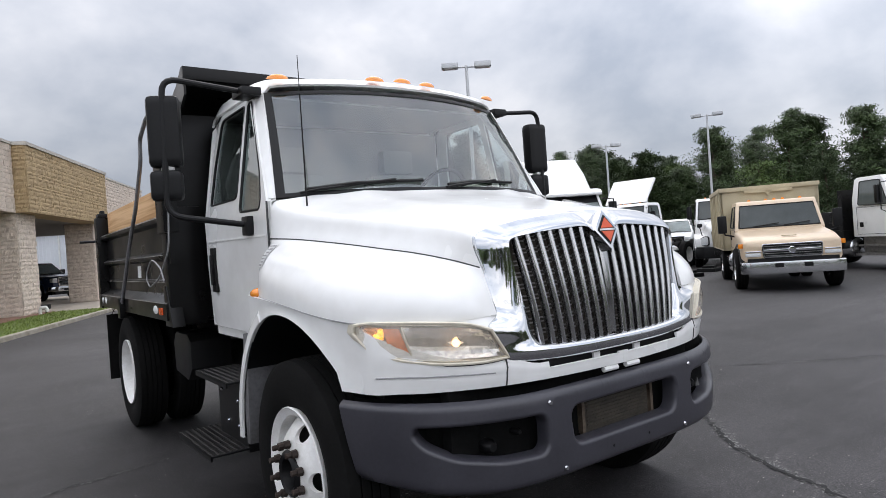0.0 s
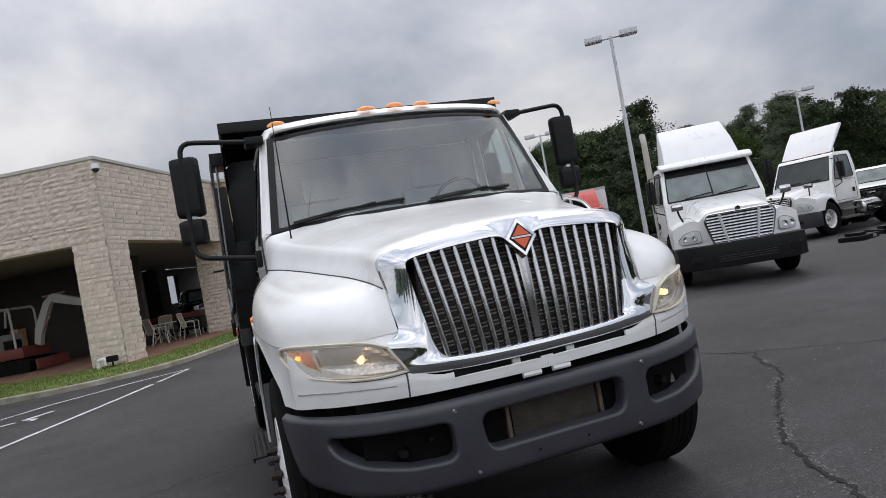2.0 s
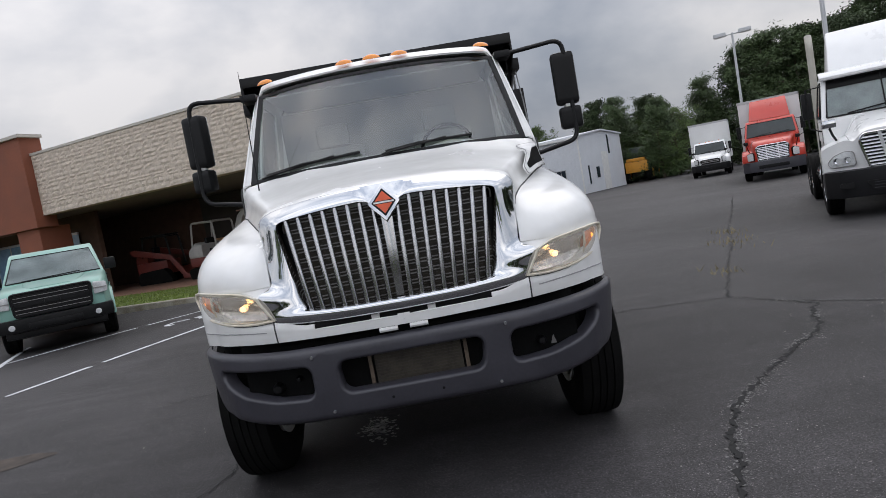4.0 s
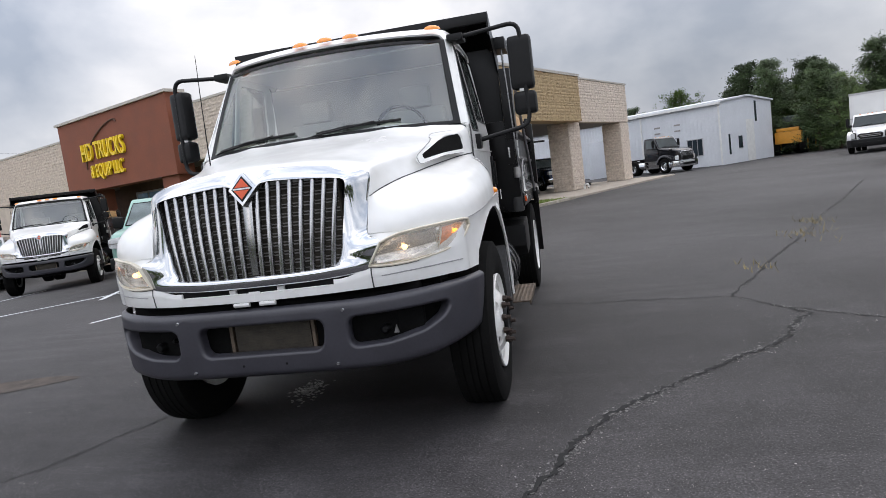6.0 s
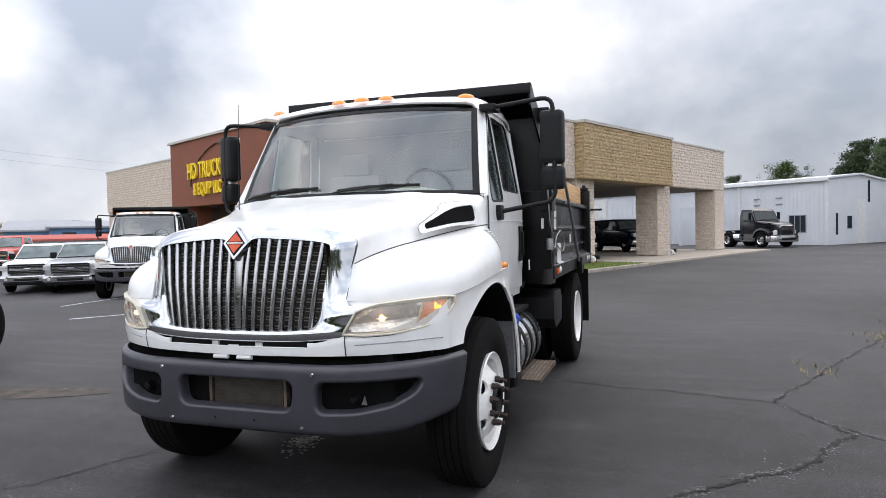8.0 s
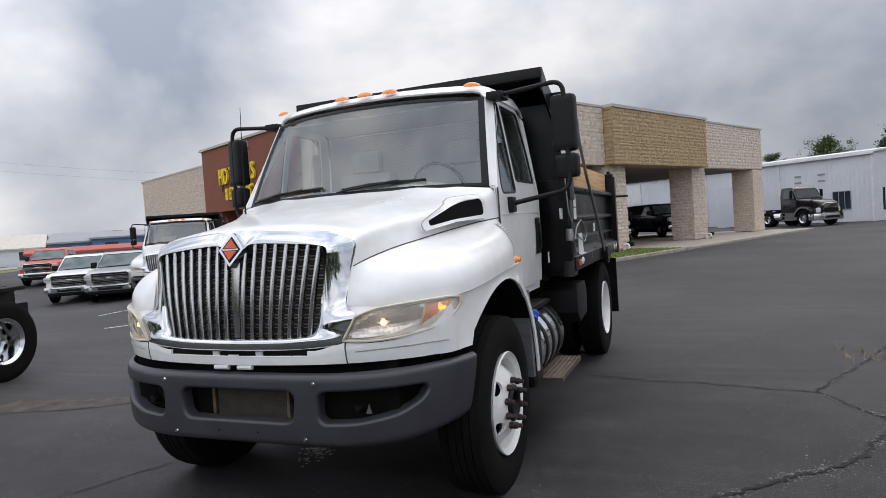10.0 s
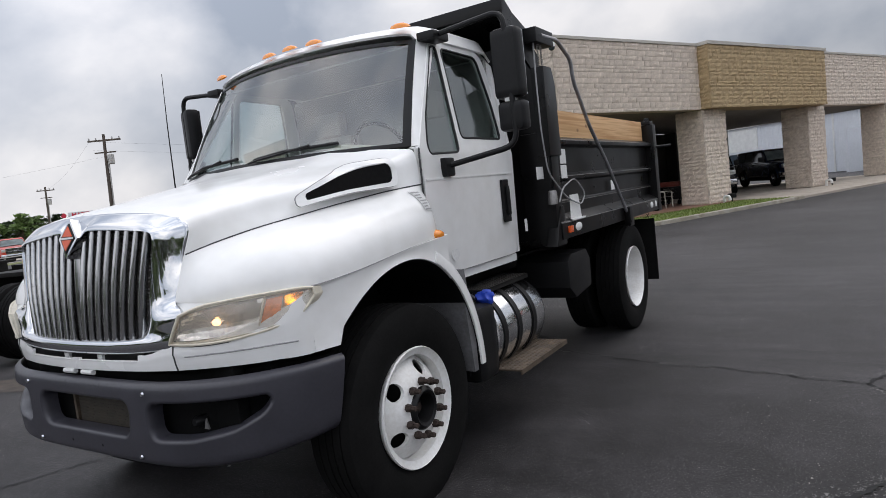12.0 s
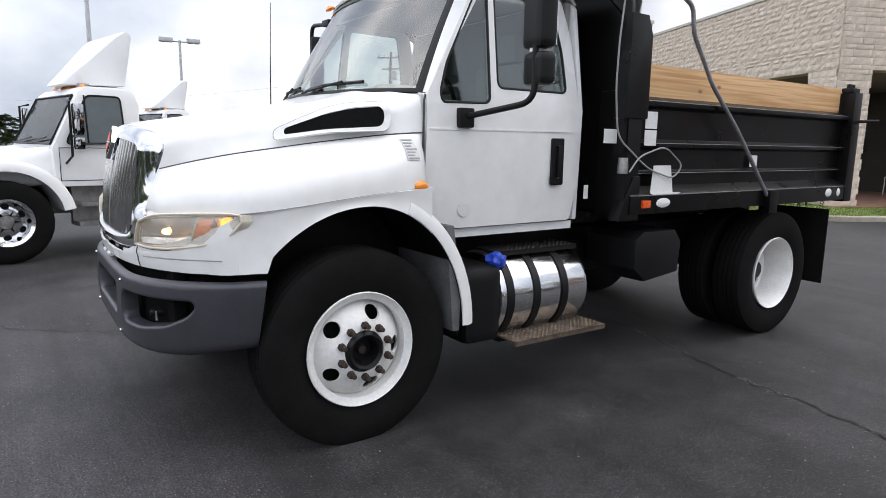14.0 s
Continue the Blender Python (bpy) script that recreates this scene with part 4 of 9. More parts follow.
        part("door_crease", slab(rounded([(0.47, 1.612), (1.55, 1.622), (1.56, 1.632), (0.47, 1.626)], 0.004, 2), "x", side * 1.055, side * 1.0595, 0.001), PAINT, d)
        part("door_gap", tube([(side * (cab_x(0.433, z) + 0.002), 0.431 if z < 1.78 else 0.445, z) for z in (1.06, 1.2, 1.35, 1.5, 1.65, 1.76, 1.80)], 0.006, 5), SHUT, d)
        sc = part("scuff", lathe([(0.0, 0.001), (0.045, 0.0008), (0.046, 0)], 20, "x", (side * (cab_x(0.72, 1.17) + 0.0068), 0.72, 1.17)), mat("grey_scuff", (0.62, 0.62, 0.61), 0.6), d, "round grey glue mark")
    # cab shell
    shell = [
        block(-1.0, 0.56, 1.0, 1.0, 1.64, 1.05),
        slab([(-1.02, 1.06), (1.02, 1.06), (1.035, 1.76), (0.94, 2.40), (0.85, 2.52), (-0.85, 2.52), (-0.94, 2.40), (-1.035, 1.76)], "y", 1.63, 1.665, 0.01),
        block(-1.0, 0.40, 1.27, 1.0, 0.44, 1.76),
    ]
    part("cab_shell", join(*shell), PAINT, T, "white cab shell")
    # windscreen surface: bowed in plan, raked
    def screen(u, v, e=0.0):
        x0, x1 = 0.985, 0.885
        x = (2 * u - 1)
        bow = 1 - abs(x) ** 2.3
        lowp = Vector((x * x0, 0.47 - 0.26 * bow, 1.815 + 0.01 * bow))
        topp = Vector((x * x1, 0.80 - 0.19 * bow, 2.475 + 0.02 * bow))
        p = lowp.lerp(topp, v)
        return p + Vector((0, -1, 0.45)).normalized() * (e + 0.012 * math.sin(math.pi * v))
    part("windscreen", grid_at(screen, 28, 10), GLASS, T, "bowed grey-green windscreen")
    border = [(i / 28, 0) for i in range(29)] + [(1, j / 10) for j in range(1, 11)] + [(1 - i / 28, 1) for i in range(1, 29)] + [(0, 1 - j / 10) for j in range(1, 10)]
    seal = []
    for u, v in border:
        uu, vv = 0.5 + (u - 0.5) * 0.955, 0.5 + (v - 0.5) * 0.93
        seal.append([screen(u, v, -0.012), screen(u, v, 0.006), screen((u + uu) / 2, (v + vv) / 2, 0.008), screen(uu, vv, 0.004)])
    part("screen_seal", sheet(seal, close_u=True), BLACK, T, "black windscreen seal")
    # pillars beside the screen
    for side in (1, -1):
        rows = []
        for j in range(11):
            v = j / 10
            a = screen(1, v, 0.004)
            z = a.z
            y2 = 0.455 + (0.93 - 0.455) * max(0, (z - 1.80) / 0.70)
            b = Vector((cab_x(y2, z), y2 + 0.012, z))
            rows.append([Vector((side * (a.x - 0.02), a.y + 0.01, a.z)), Vector((side * (a.x + 0.008), a.y - 0.004, a.z)), Vector((side * (a.x * 0.5 + b.x * 0.5 + 0.012), (a.y + b.y) / 2 - 0.01, z)), Vector((side * b.x, b.y, z)), Vector((side * (b.x - 0.04), b.y + 0.02, z))])
        part("pillar", thick(sheet(rows), 0.008), PAINT, T, "white windscreen pillar", 50)
        cowl = sheet([[Vector((side * (1.038 - 0.006 * k), y, z)) for k, z in ((0, 1.58), (0, 1.70), (0.6, 1.80), (6, 1.812))] for y in (0.425, 0.44, 0.46)])
        part("cowl_side", thick(cowl, 0.008), PAINT, T)
    # roof
    def roof(u, v):
        x = 2 * u - 1
        bow = 1 - abs(x) ** 2.3
        front = 0.81 - 0.19 * bow
        y = front + (1.655 - front) * v
        edge = min(1, (1 - abs(x)) / 0.16)
        z = 2.515 + 0.075 * math.sqrt(max(0, 1 - (1 - edge) ** 2)) * (0.45 + 0.55 * min(1, v / 0.18 + 0.05)) + 0.02 * bow
        if v > 0.9:
            z -= 0.05 * ((v - 0.9) / 0.1) ** 2
        return Vector((x * (0.905 + 0.035 * min(1, v * 3)), y, z - (0.03 if v == 0 else 0) - (0.035 if abs(x) > 0.999 else 0)))
    part("roof", thick(grid_at(roof, 36, 16), 0.015), PAINT, T, "white domed cab roof", 60)
    part("headliner", block(-0.85, 0.85, 2.46, 0.85, 1.62, 2.475), VINYL, T)
    for x, y, z in ((-0.812, 0.715, 2.533), (-0.203, 0.612, 2.562), (0, 0.602, 2.566), (0.203, 0.612, 2.562), (0.812, 0.715, 2.533)):
        mk = lathe([(0.0, 0.026), (0.02, 0.024), (0.042, 0.013), (0.05, 0.0)], 20, "z")
        bmesh.ops.transform(mk, matrix=Matrix.Translation((x, y + 0.035, z + (0.024 if abs(x) > 0.5 else 0.014))) @ Matrix.Rotation(math.copysign(min(abs(x), 0.7) * 0.6, x), 4, "Z") @ Matrix.Rotation(0.35, 4, "X") @ Matrix.Diagonal((1.3, 0.75, 1.05, 1)), verts=mk.verts)
        part("roof_marker", mk, AMBER, T, "amber roof marker lamp")
    # wipers
    for x0, x1 in ((-0.55, -0.05), (0.30, 0.72)):
        def on(u, v, e):
            return screen((u / 0.985 + 1) / 2, v, e)
        a, b = on(x0 - 0.25, 0.03, 0.03), on(x1 - 0.30, 0.09, 0.025)
        wp = part("wiper", tube([on(x0 - 0.33, 0.01, 0.03), a, b], 0.008, 6), BLACK, T, "black windscreen wiper")
        part("wiper_blade", tube([on(x0 - 0.3, 0.045, 0.018), on((x0 + x1) / 2 - 0.28, 0.075, 0.02), on(x1 - 0.12, 0.085, 0.018)], 0.01, 6), BLACK, wp)
    # inside
    part("dashboard", join(block(-0.95, 0.42, 1.45, 0.95, 0.78, 1.79, 0.04), slab([(0.10, 1.70), (0.22, 1.86), (0.45, 1.90), (0.66, 1.86), (0.78, 1.70)], "y", 0.48, 0.80, 0.03)), DASH, T, "beige dashboard")
    rows = [Vector((0.45 + 0.2 * math.cos(2 * math.pi * k / 28), 0.90 - 0.09 * math.sin(2 * math.pi * k / 28), 1.86 + 0.18 * math.sin(2 * math.pi * k / 28))) for k in range(29)]
    wheel_bm = join(tube(rows, 0.014, 8, False), tube([(0.45, 0.9, 1.86), (0.45, 0.72, 1.74)], 0.03, 8), tube([(0.26, 0.9, 1.86), (0.64, 0.9, 1.86)], 0.012, 6), tube([(0.45, 0.9, 1.86), (0.45, 0.98, 1.69)], 0.012, 6))
    part("steering_wheel", wheel_bm, BLACK, T, "black steering wheel")
    for x in (-0.48, 0.45):
        seat = part("seat", join(block(x - 0.27, 1.0, 1.3, x + 0.27, 1.5, 1.5, 0.05), block(x - 0.26, 1.42, 1.45, x + 0.26, 1.58, 2.08, 0.05)), VINYL, T, "grey vinyl cab seat")
        part("headrest", block(x - 0.14, 1.45, 2.09, x + 0.14, 1.55, 2.28, 0.04), VINYL, seat)
    part("cab_lining", block(-0.92, 1.58, 1.1, 0.92, 1.62, 2.44), VINYL, T, "grey cab rear lining")
    # mirrors
    for side in (1, -1):
        S = lambda *p: (side * p[0], p[1], p[2])
        arm = tube([S(0.93, 0.84, 2.475), S(1.0, 0.84, 2.485), S(1.44, 0.86, 2.53), S(1.455, 0.86, 1.765), S(1.06, 0.70, 1.69)], 0.017, 10, True, 0.09)
        mir = part("mirror_bracket", arm, BLACK, T, "black tubular mirror arm")
        part("foot", block(-0.03, -0.05, -0.055, 0.03, 0.05, 0.055, 0.015, 2, Matrix.Translation(S(1.06, 0.70, 1.685))), BLACK, mir)
        part("foot", block(-0.06, -0.09, -0.02, 0.06, 0.09, 0.03, 0.012, 2, Matrix.Translation(S(0.965, 0.86, 2.475))), BLACK, mir)
        turn = -0.12 if side > 0 else -0.38
        big = part("mirror", block(-0.088, -0.055, -0.20, 0.088, 0.055, 0.20, 0.05, 4, Matrix.Translation(S(1.43, 0.90, 2.235)) @ Matrix.Rotation(turn, 4, "Z")), BLACK, mir, "large black door mirror")
        part("mirror_glass", block(-0.075, -0.004, -0.185, 0.075, 0.004, 0.185, 0.002, 1, Matrix.Translation(S(1.43, 0.90, 2.235)) @ Matrix.Rotation(turn, 4, "Z") @ Matrix.Translation((0, 0.056, 0))), CHROME, big, "mirror glass")
        small = part("wide_mirror", block(-0.085, -0.05, -0.085, 0.085, 0.05, 0.085, 0.045, 4, Matrix.Translation(S(1.435, 0.90, 1.935)) @ Matrix.Rotation(turn, 4, "Z")), BLACK, mir, "small black wide-angle mirror")
        part("mirror_glass", block(-0.072, -0.004, -0.072, 0.072, 0.004, 0.072, 0.002, 1, Matrix.Translation(S(1.435, 0.90, 1.935)) @ Matrix.Rotation(turn, 4, "Z") @ Matrix.Translation((0, 0.051, 0))), CHROME, small)
        part("sticker", block(-0.03, -0.03, -0.012, 0.03, 0.03, 0.012, 0.003, 1, Matrix.Translation(S(1.43, 0.89, 2.03))), STICKER, mir, "pale clamp between the mirrors")
    ant = part("aerial", tube([(-0.89, 0.28, 1.75), (-0.885, 0.285, 2.2), (-0.88, 0.295, 2.56)], [0.005, 0.0035, 0.002], 6), BLACK, T, "thin whip aerial")
    # chassis
    rails = [block(s * 0.43 - 0.04, -0.75, 0.62, s * 0.43 + 0.04, 4.75, 0.90) for s in (-1, 1)]
    cross = [block(-0.43, y, 0.66, 0.43, y + 0.12, 0.86) for y in (-0.5, 0.6, 1.8, 3.0, 4.5)]
    engine = [block(-0.36, -0.55, 0.55, 0.36, 0.55, 1.5, 0.05)]
    part("chassis", join(*rails, *cross, *engine), FRAME, T, "dusty black chassis frame")
    # Assumed driveline and exhaust, added to keep light off the ground beneath.
    part("oil_pan", join(block(-0.24, -0.45, 0.40, 0.24, 0.25, 0.58, 0.04), block(-0.20, 0.45, 0.46, 0.20, 1.5, 0.80, 0.06), tube([(0, 1.5, 0.62), (0, 3.8, 0.55)], 0.055, 10)), FRAME, T, "dusty oil pan, gearbox and propeller shaft, added to block light")
    part("exhaust_pipe", tube([(-0.30, 0.1, 0.6), (-0.36, 0.9, 0.48), (-0.36, 2.6, 0.48), (-0.62, 3.0, 0.55)], 0.06, 10, True, 0.15), RUST, T)
    part("front_axle", join(tube([(-0.9, 0, 0.5), (-0.5, 0, 0.44), (0.5, 0, 0.44), (0.9, 0, 0.5)], 0.06, 10), block(-0.5, -0.7, 0.55, -0.42, 0.7, 0.6), block(0.42, -0.7, 0.55, 0.5, 0.7, 0.6)), FRAME, T)
    part("rear_axle", join(tube([(-1.0, 3.87, 0.52), (1.0, 3.87, 0.52)], 0.09, 12), lathe([(0.0, -0.2), (0.16, -0.16), (0.22, 0), (0.16, 0.16), (0.0, 0.2)], 20, "x", (0, 3.87, 0.52))), FRAME, T)
    for side in (1, -1):
        turn = Matrix.Identity(4) if side > 0 else Matrix.Rotation(math.pi, 4, "Z")
        wheel_front(T, Matrix.Translation((side * 1.035, 0.0, 0.484)) @ turn)
        wheel_rear(T, Matrix.Translation((side * 1.095, 3.87, 0.504)) @ turn)
    # fuel tank with steps on the driver's side
    prof = [(0.0, 0.90), (0.22, 0.90), (0.262, 0.915), (0.272, 0.94), (0.272, 1.60), (0.262, 1.63), (0.22, 1.645), (0.0, 1.645)]
    tank = part("fuel_tank", lathe(prof, 40, "y", (0.92, 0, 0.625)), STEEL, T, "polished aluminium fuel tank")
    for y in (0.975, 1.185, 1.42):
        st = lathe([(0.274, y - 0.028), (0.281, y - 0.026), (0.281, y + 0.026), (0.274, y + 0.028)], 40, "y", (0.92, 0, 0.625))
        part("strap", st, BLACK, tank, "black tank strap")
    rag = bmesh.new()
    bmesh.ops.create_icosphere(rag, subdivisions=3, radius=1.0)
    for v in rag.verts:
        k = 1 + 0.45 * noise.noise(v.co * 1.7) + 0.2 * noise.noise(v.co * 4.5)
        v.co = Vector((1.10 + v.co.x * 0.06 * k, 0.93 + v.co.y * 0.055 * k, 0.86 + v.co.z * 0.05 * k))
    part("cap_cover", rag, BLUE, tank, "crumpled blue plastic over the filler cap", 60)
    part("battery_box", join(block(0.62, 0.66, 0.38, 1.17, 0.93, 0.84, 0.085, 4), block(0.6, 0.64, 0.44, 1.1, 1.7, 0.5)), BLACK, T, "black battery box beside the tank")
    def tread_step(name, x0, x1, y0, y1, z, mt, lab):
        s = part(name, join(block(x0, y0, z - 0.012, x1, y1, z, 0.003, 1), block(x0, y0, z - 0.03, x0 + 0.012, y1, z), block(x1 - 0.012, y0, z - 0.03, x1, y1, z)), mt, T, lab)
        nx, ny = int((x1 - x0) / 0.034), int((y1 - y0) / 0.034)
        dots = []
        for i in range(nx):
            for j in range(ny):
                c = (x0 + (i + 0.5) * (x1 - x0) / nx, y0 + (j + 0.5) * (y1 - y0) / ny, z)
                dots.append(lathe([(0.0, 0.002), (0.006, 0.004), (0.012, 0.0)], 6, "z", c))
        part("grip_studs", join(*dots), ALUTREAD if mt == ALUTREAD else STUD, s)
        return s
    tread_step("lower_step", 1.06, 1.30, 0.93, 1.69, 0.405, ALUTREAD, "worn metal tread step under the tank")
    tread_step("upper_step", 0.86, 1.08, 0.95, 1.62, 0.905, FRAME, "black tread plate on the tank")
    part("step_hanger", join(block(1.0, 1.0, 0.33, 1.06, 1.06, 0.42), block(1.0, 1.52, 0.33, 1.06, 1.58, 0.42), block(0.5, 1.0, 0.34, 1.02, 1.05, 0.40), block(0.5, 1.52, 0.34, 1.02, 1.57, 0.40)), FRAME, T)
    # steps on the other side
    tread_step("lower_step", -1.32, -1.04, 0.86, 1.58, 0.395, BLACK, "black tread step")
    tread_step("upper_step", -1.22, -0.95, 0.82, 1.45, 0.80, BLACK, "black tread step")
    sb = part("step_box", join(block(-1.10, 0.86, 0.36, -0.55, 1.40, 0.79, 0.02)), BLACK, T, "black battery box behind the steps")
    for y, z in ((1.0, 0.5), (1.2, 0.5), (1.0, 0.65), (1.3, 0.68)):
        part("bolt", lathe([(0.0, -0.01), (0.01, -0.008), (0.013, 0.0)], 8, "x", (-1.102, y, z)), CHROME, sb)
    # air tanks and hydraulic box between cab and rear wheels
    part("hydraulic_box", slab([(2.02, 0.72), (2.14, 0.62), (2.50, 0.66), (2.52, 0.88), (2.44, 0.97), (2.1, 0.97), (2.02, 0.92)], "x", 0.80, 1.24, 0.02), BLACK, T, "black box ahead of the rear wheels")
    part("hydraulic_box", slab([(2.02, 0.72), (2.14, 0.62), (2.50, 0.66), (2.52, 0.88), (2.44, 0.97), (2.1, 0.97), (2.02, 0.92)], "x", -0.80, -1.10, 0.02), BLACK, T, "black box ahead of the rear wheels")
    for s in (-1, 1):
        part("air_tank", lathe([(0.0, 1.75), (0.09, 1.77), (0.12, 1.82), (0.12, 2.5), (0.09, 2.55), (0.0, 2.57)], 20, "y", (s * 0.62, 0, 0.72)), BLACK, T)
    # dump bed
    bed = part("bed_floor", join(block(-1.16, 1.92, 1.08, 1.16, 4.92, 1.16), *[block(-0.42 + 0.72 * k - 0.06, 1.95, 0.92, -0.30 + 0.72 * k - 0.06, 4.9, 1.08) for k in (0, 1)]), BLACKPAINT, T, "black dump bed floor")
    front = slab([(-1.16, 1.10), (1.16, 1.10), (1.16, 2.50), (0.9, 2.74), (-0.9, 2.74), (-1.16, 2.50)], "y", 1.90, 1.94, 0.006)
    part("headboard", front, BLACKPAINT, T, "tall black headboard")
    # cab shield: sloped plate with folded sides
    sh = [slab([(1.46, 2.735), (1.46, 2.78), (1.96, 2.60), (1.96, 2.54)], "x", -1.16, 1.16, 0.006)]
    for s in (-1, 1):
        sh.append(slab([(1.455, 2.60), (1.455, 2.785), (1.50, 2.785), (2.02, 2.46), (1.96, 2.30)], "x", s * 1.15, s * 1.165))
    sh.append(block(-1.165, 1.45, 2.70, 1.165, 1.48, 2.785, 0.006))
    part("cab_shield", join(*sh), BLACKPAINT, T, "black cab shield above the cab")
    for s in (-1, 1):
        X = lambda a, b: (min(s * a, s * b), max(s * a, s * b))
        x0, x1 = X(1.14, 1.18)
        wall = part("bed_side", block(x0, 1.94, 1.14, x1, 4.88, 1.86), BLACKPAINT, T, "black ribbed steel bed side", 30)
        # stepped pressings along the side
        def rail(z0, z1, out, n):
            a, b = X(1.17, 1.17 + out)
            part(n, slab([(a if s > 0 else b, z0), (b if s > 0 else a, z0 + 0.02), (b if s > 0 else a, z1 - 0.035), (a if s > 0 else b, z1)], "y", 1.96, 4.86, 0.006), BLACKPAINT, wall)
        rail(1.79, 1.875, 0.07, "top_rail")
        rail(1.52, 1.60, 0.055, "side_rib")
        rail(1.36, 1.40, 0.03, "side_rib")
        # Thin pale tubes imitate the highlights along the rib edges.
        for out, z in ((1.236, 1.842), (1.222, 1.567), (1.20, 1.366), (1.271, 1.222)):
            part("worn_edge", tube([(s * out, 1.97 + 2.87 * k / 6, z) for k in range(7)], 0.0032, 5), DULLSTEEL, wall, "pale line drawn as an edge highlight")
        a, b = X(1.16, 1.27)
        part("side_ledge", slab([(a if s > 0 else b, 1.10), (b if s > 0 else a, 1.10), (b if s > 0 else a, 1.22), (s * 1.255, 1.235), (s * 1.19, 1.27), (a if s > 0 else b, 1.30)], "y", 1.90, 4.86, 0.005), BLACKPAINT, wall, "black sloped lower ledge")
        a, b = X(1.14, 1.275)
        part("rear_post", block(a, 4.84, 1.08, b, 4.98, 2.05, 0.012), BLACKPAINT, wall, "black rear corner post")
        part("post_cap", join(block(a + 0.02, 4.82, 2.05, b - 0.02, 4.96, 2.09, 0.01), lathe([(0.0, 0.05), (0.02, 0.045), (0.024, 0.0)], 10, "z", (s * 1.2, 4.87, 2.08)), lathe([(0.0, 0.05), (0.02, 0.045), (0.024, 0.0)], 10, "z", (s * 1.2, 4.93, 2.08))), BLACK, wall)
        part("latch_rod", tube([(s * 1.26, 4.95, 1.80), (s * 1.42, 5.0, 1.80)], 0.014, 8), BLACK, wall)
        a, b = X(1.0, 1.25)
        part("front_post", block(a, 1.86, 1.06, b, 1.99, 1.90, 0.01), BLACKPAINT, wall)
        g = slab([(1.80, 1.06), (2.0, 1.06), (2.0, 1.35), (1.93, 1.35)], "x", s * 1.17, s * 1.26, 0.01)
        part("gusset", g, BLACKPAINT, wall)
        mk = block(-0.012, -0.042, -0.026, 0.014, 0.042, 0.026, 0.008, 2, Matrix.Translation((s * 1.272, 2.05, 1.165)))
        part("side_marker", mk, REDAMBER, wall, "orange-red side marker lamp")
        ov = lathe([(0.0, 0.008), (0.03, 0.007), (0.045, 0.0)], 24, "x")
        place = Matrix.Translation((s * 1.271, 2.24, 1.168)) @ Matrix.Rotation(0 if s > 0 else math.pi, 4, "Z") @ Matrix.Diagonal((1, 1.7, 0.72, 1))
        bmesh.ops.transform(ov, matrix=place, verts=ov.verts)
        part("reflector", ov, STICKER, wall, "white oval reflector")
        for y, r in ((4.55, 0.8), (4.73, 0.45)):
            ov = lathe([(0.0, 0.008), (0.03, 0.007), (0.045, 0.0)], 20, "x")
            bmesh.ops.transform(ov, matrix=Matrix.Translation((s * 1.271, y, 1.17)) @ Matrix.Rotation(0 if s > 0 else math.pi, 4, "Z") @ Matrix.Diagonal((1, 1.6 * r, 0.8, 1)), verts=ov.verts)
            part("reflector", ov, STICKER, wall)
        # boards on top of the side
        part("side_board", block(min(s * 1.12, s * 1.165), 1.98, 1.83, max(s * 1.12, s * 1.165), 4.80, 2.085, 0.004), PINE, T, "raw pine board along the bed top")
        # tarp arm and its motor column
        arm = [(s * 1.29, 3.55, 1.14), (s * 1.28, 3.05, 1.66), (s * 1.27, 2.69, 1.98), (s * 1.26, 2.45, 2.30), (s * 1.26, 2.42, 2.47), (s * 1.255, 2.17, 2.588), (s * 1.25, 1.87, 2.58)]
        ta = part("tarp_arm", tube(arm, 0.0155, 10, True, 0.05), GALV, T, "bent grey tarpaulin arm")
        part("pivot", block(-0.025, -0.06, -0.10, 0.035, 0.06, 0.08, 0.012, 2, Matrix.Translation((s * 1.29, 3.56, 1.14))), BLACKPAINT, ta)
        col = part("column", join(slab([(1.80, 1.72), (2.02, 1.72), (2.02, 2.24), (1.97, 2.36), (1.82, 2.36)], "x", s * 1.17, s * 1.27, 0.008), block(min(s * 1.16, s * 1.24), 1.82, 1.5, max(s * 1.16, s * 1.24), 1.9, 1.74)), BLACKPAINT, T, "black steel column beside the headboard")
        mo = part("tarp_motor", block(-0.06, -0.16, -0.045, 0.06, 0.16, 0.06, 0.012, 2, Matrix.Translation((s * 1.2, 1.93, 2.57))), BLACK, T, "black tarpaulin roller housing")
        for dy in (-0.03, 0.03):
            pts = [(s * 1.215 + 0.008 * math.cos(k * 1.6), 1.91 + dy + 0.008 * math.sin(k * 1.6), 2.35 + 0.19 * k / 60) for k in range(61)]
            part("spring", tube(pts, 0.0035, 4), DULLSTEEL, col)
        part("cable", tube([(s * 1.22, 1.80, 2.52), (s * 1.24, 1.74, 2.2), (s * 1.25, 1.72, 1.9), (s * 1.26, 1.75, 1.6), (s * 1.27, 2.05, 1.4), (s * 1.29, 2.3, 1.33), (s * 1.29, 2.40, 1.42), (s * 1.285, 2.2, 1.55), (s * 1.28, 1.95, 1.48), (s * 1.28, 1.86, 1.38)], 0.006, 6, True, 0.08), INK, T, "loose grey cable")
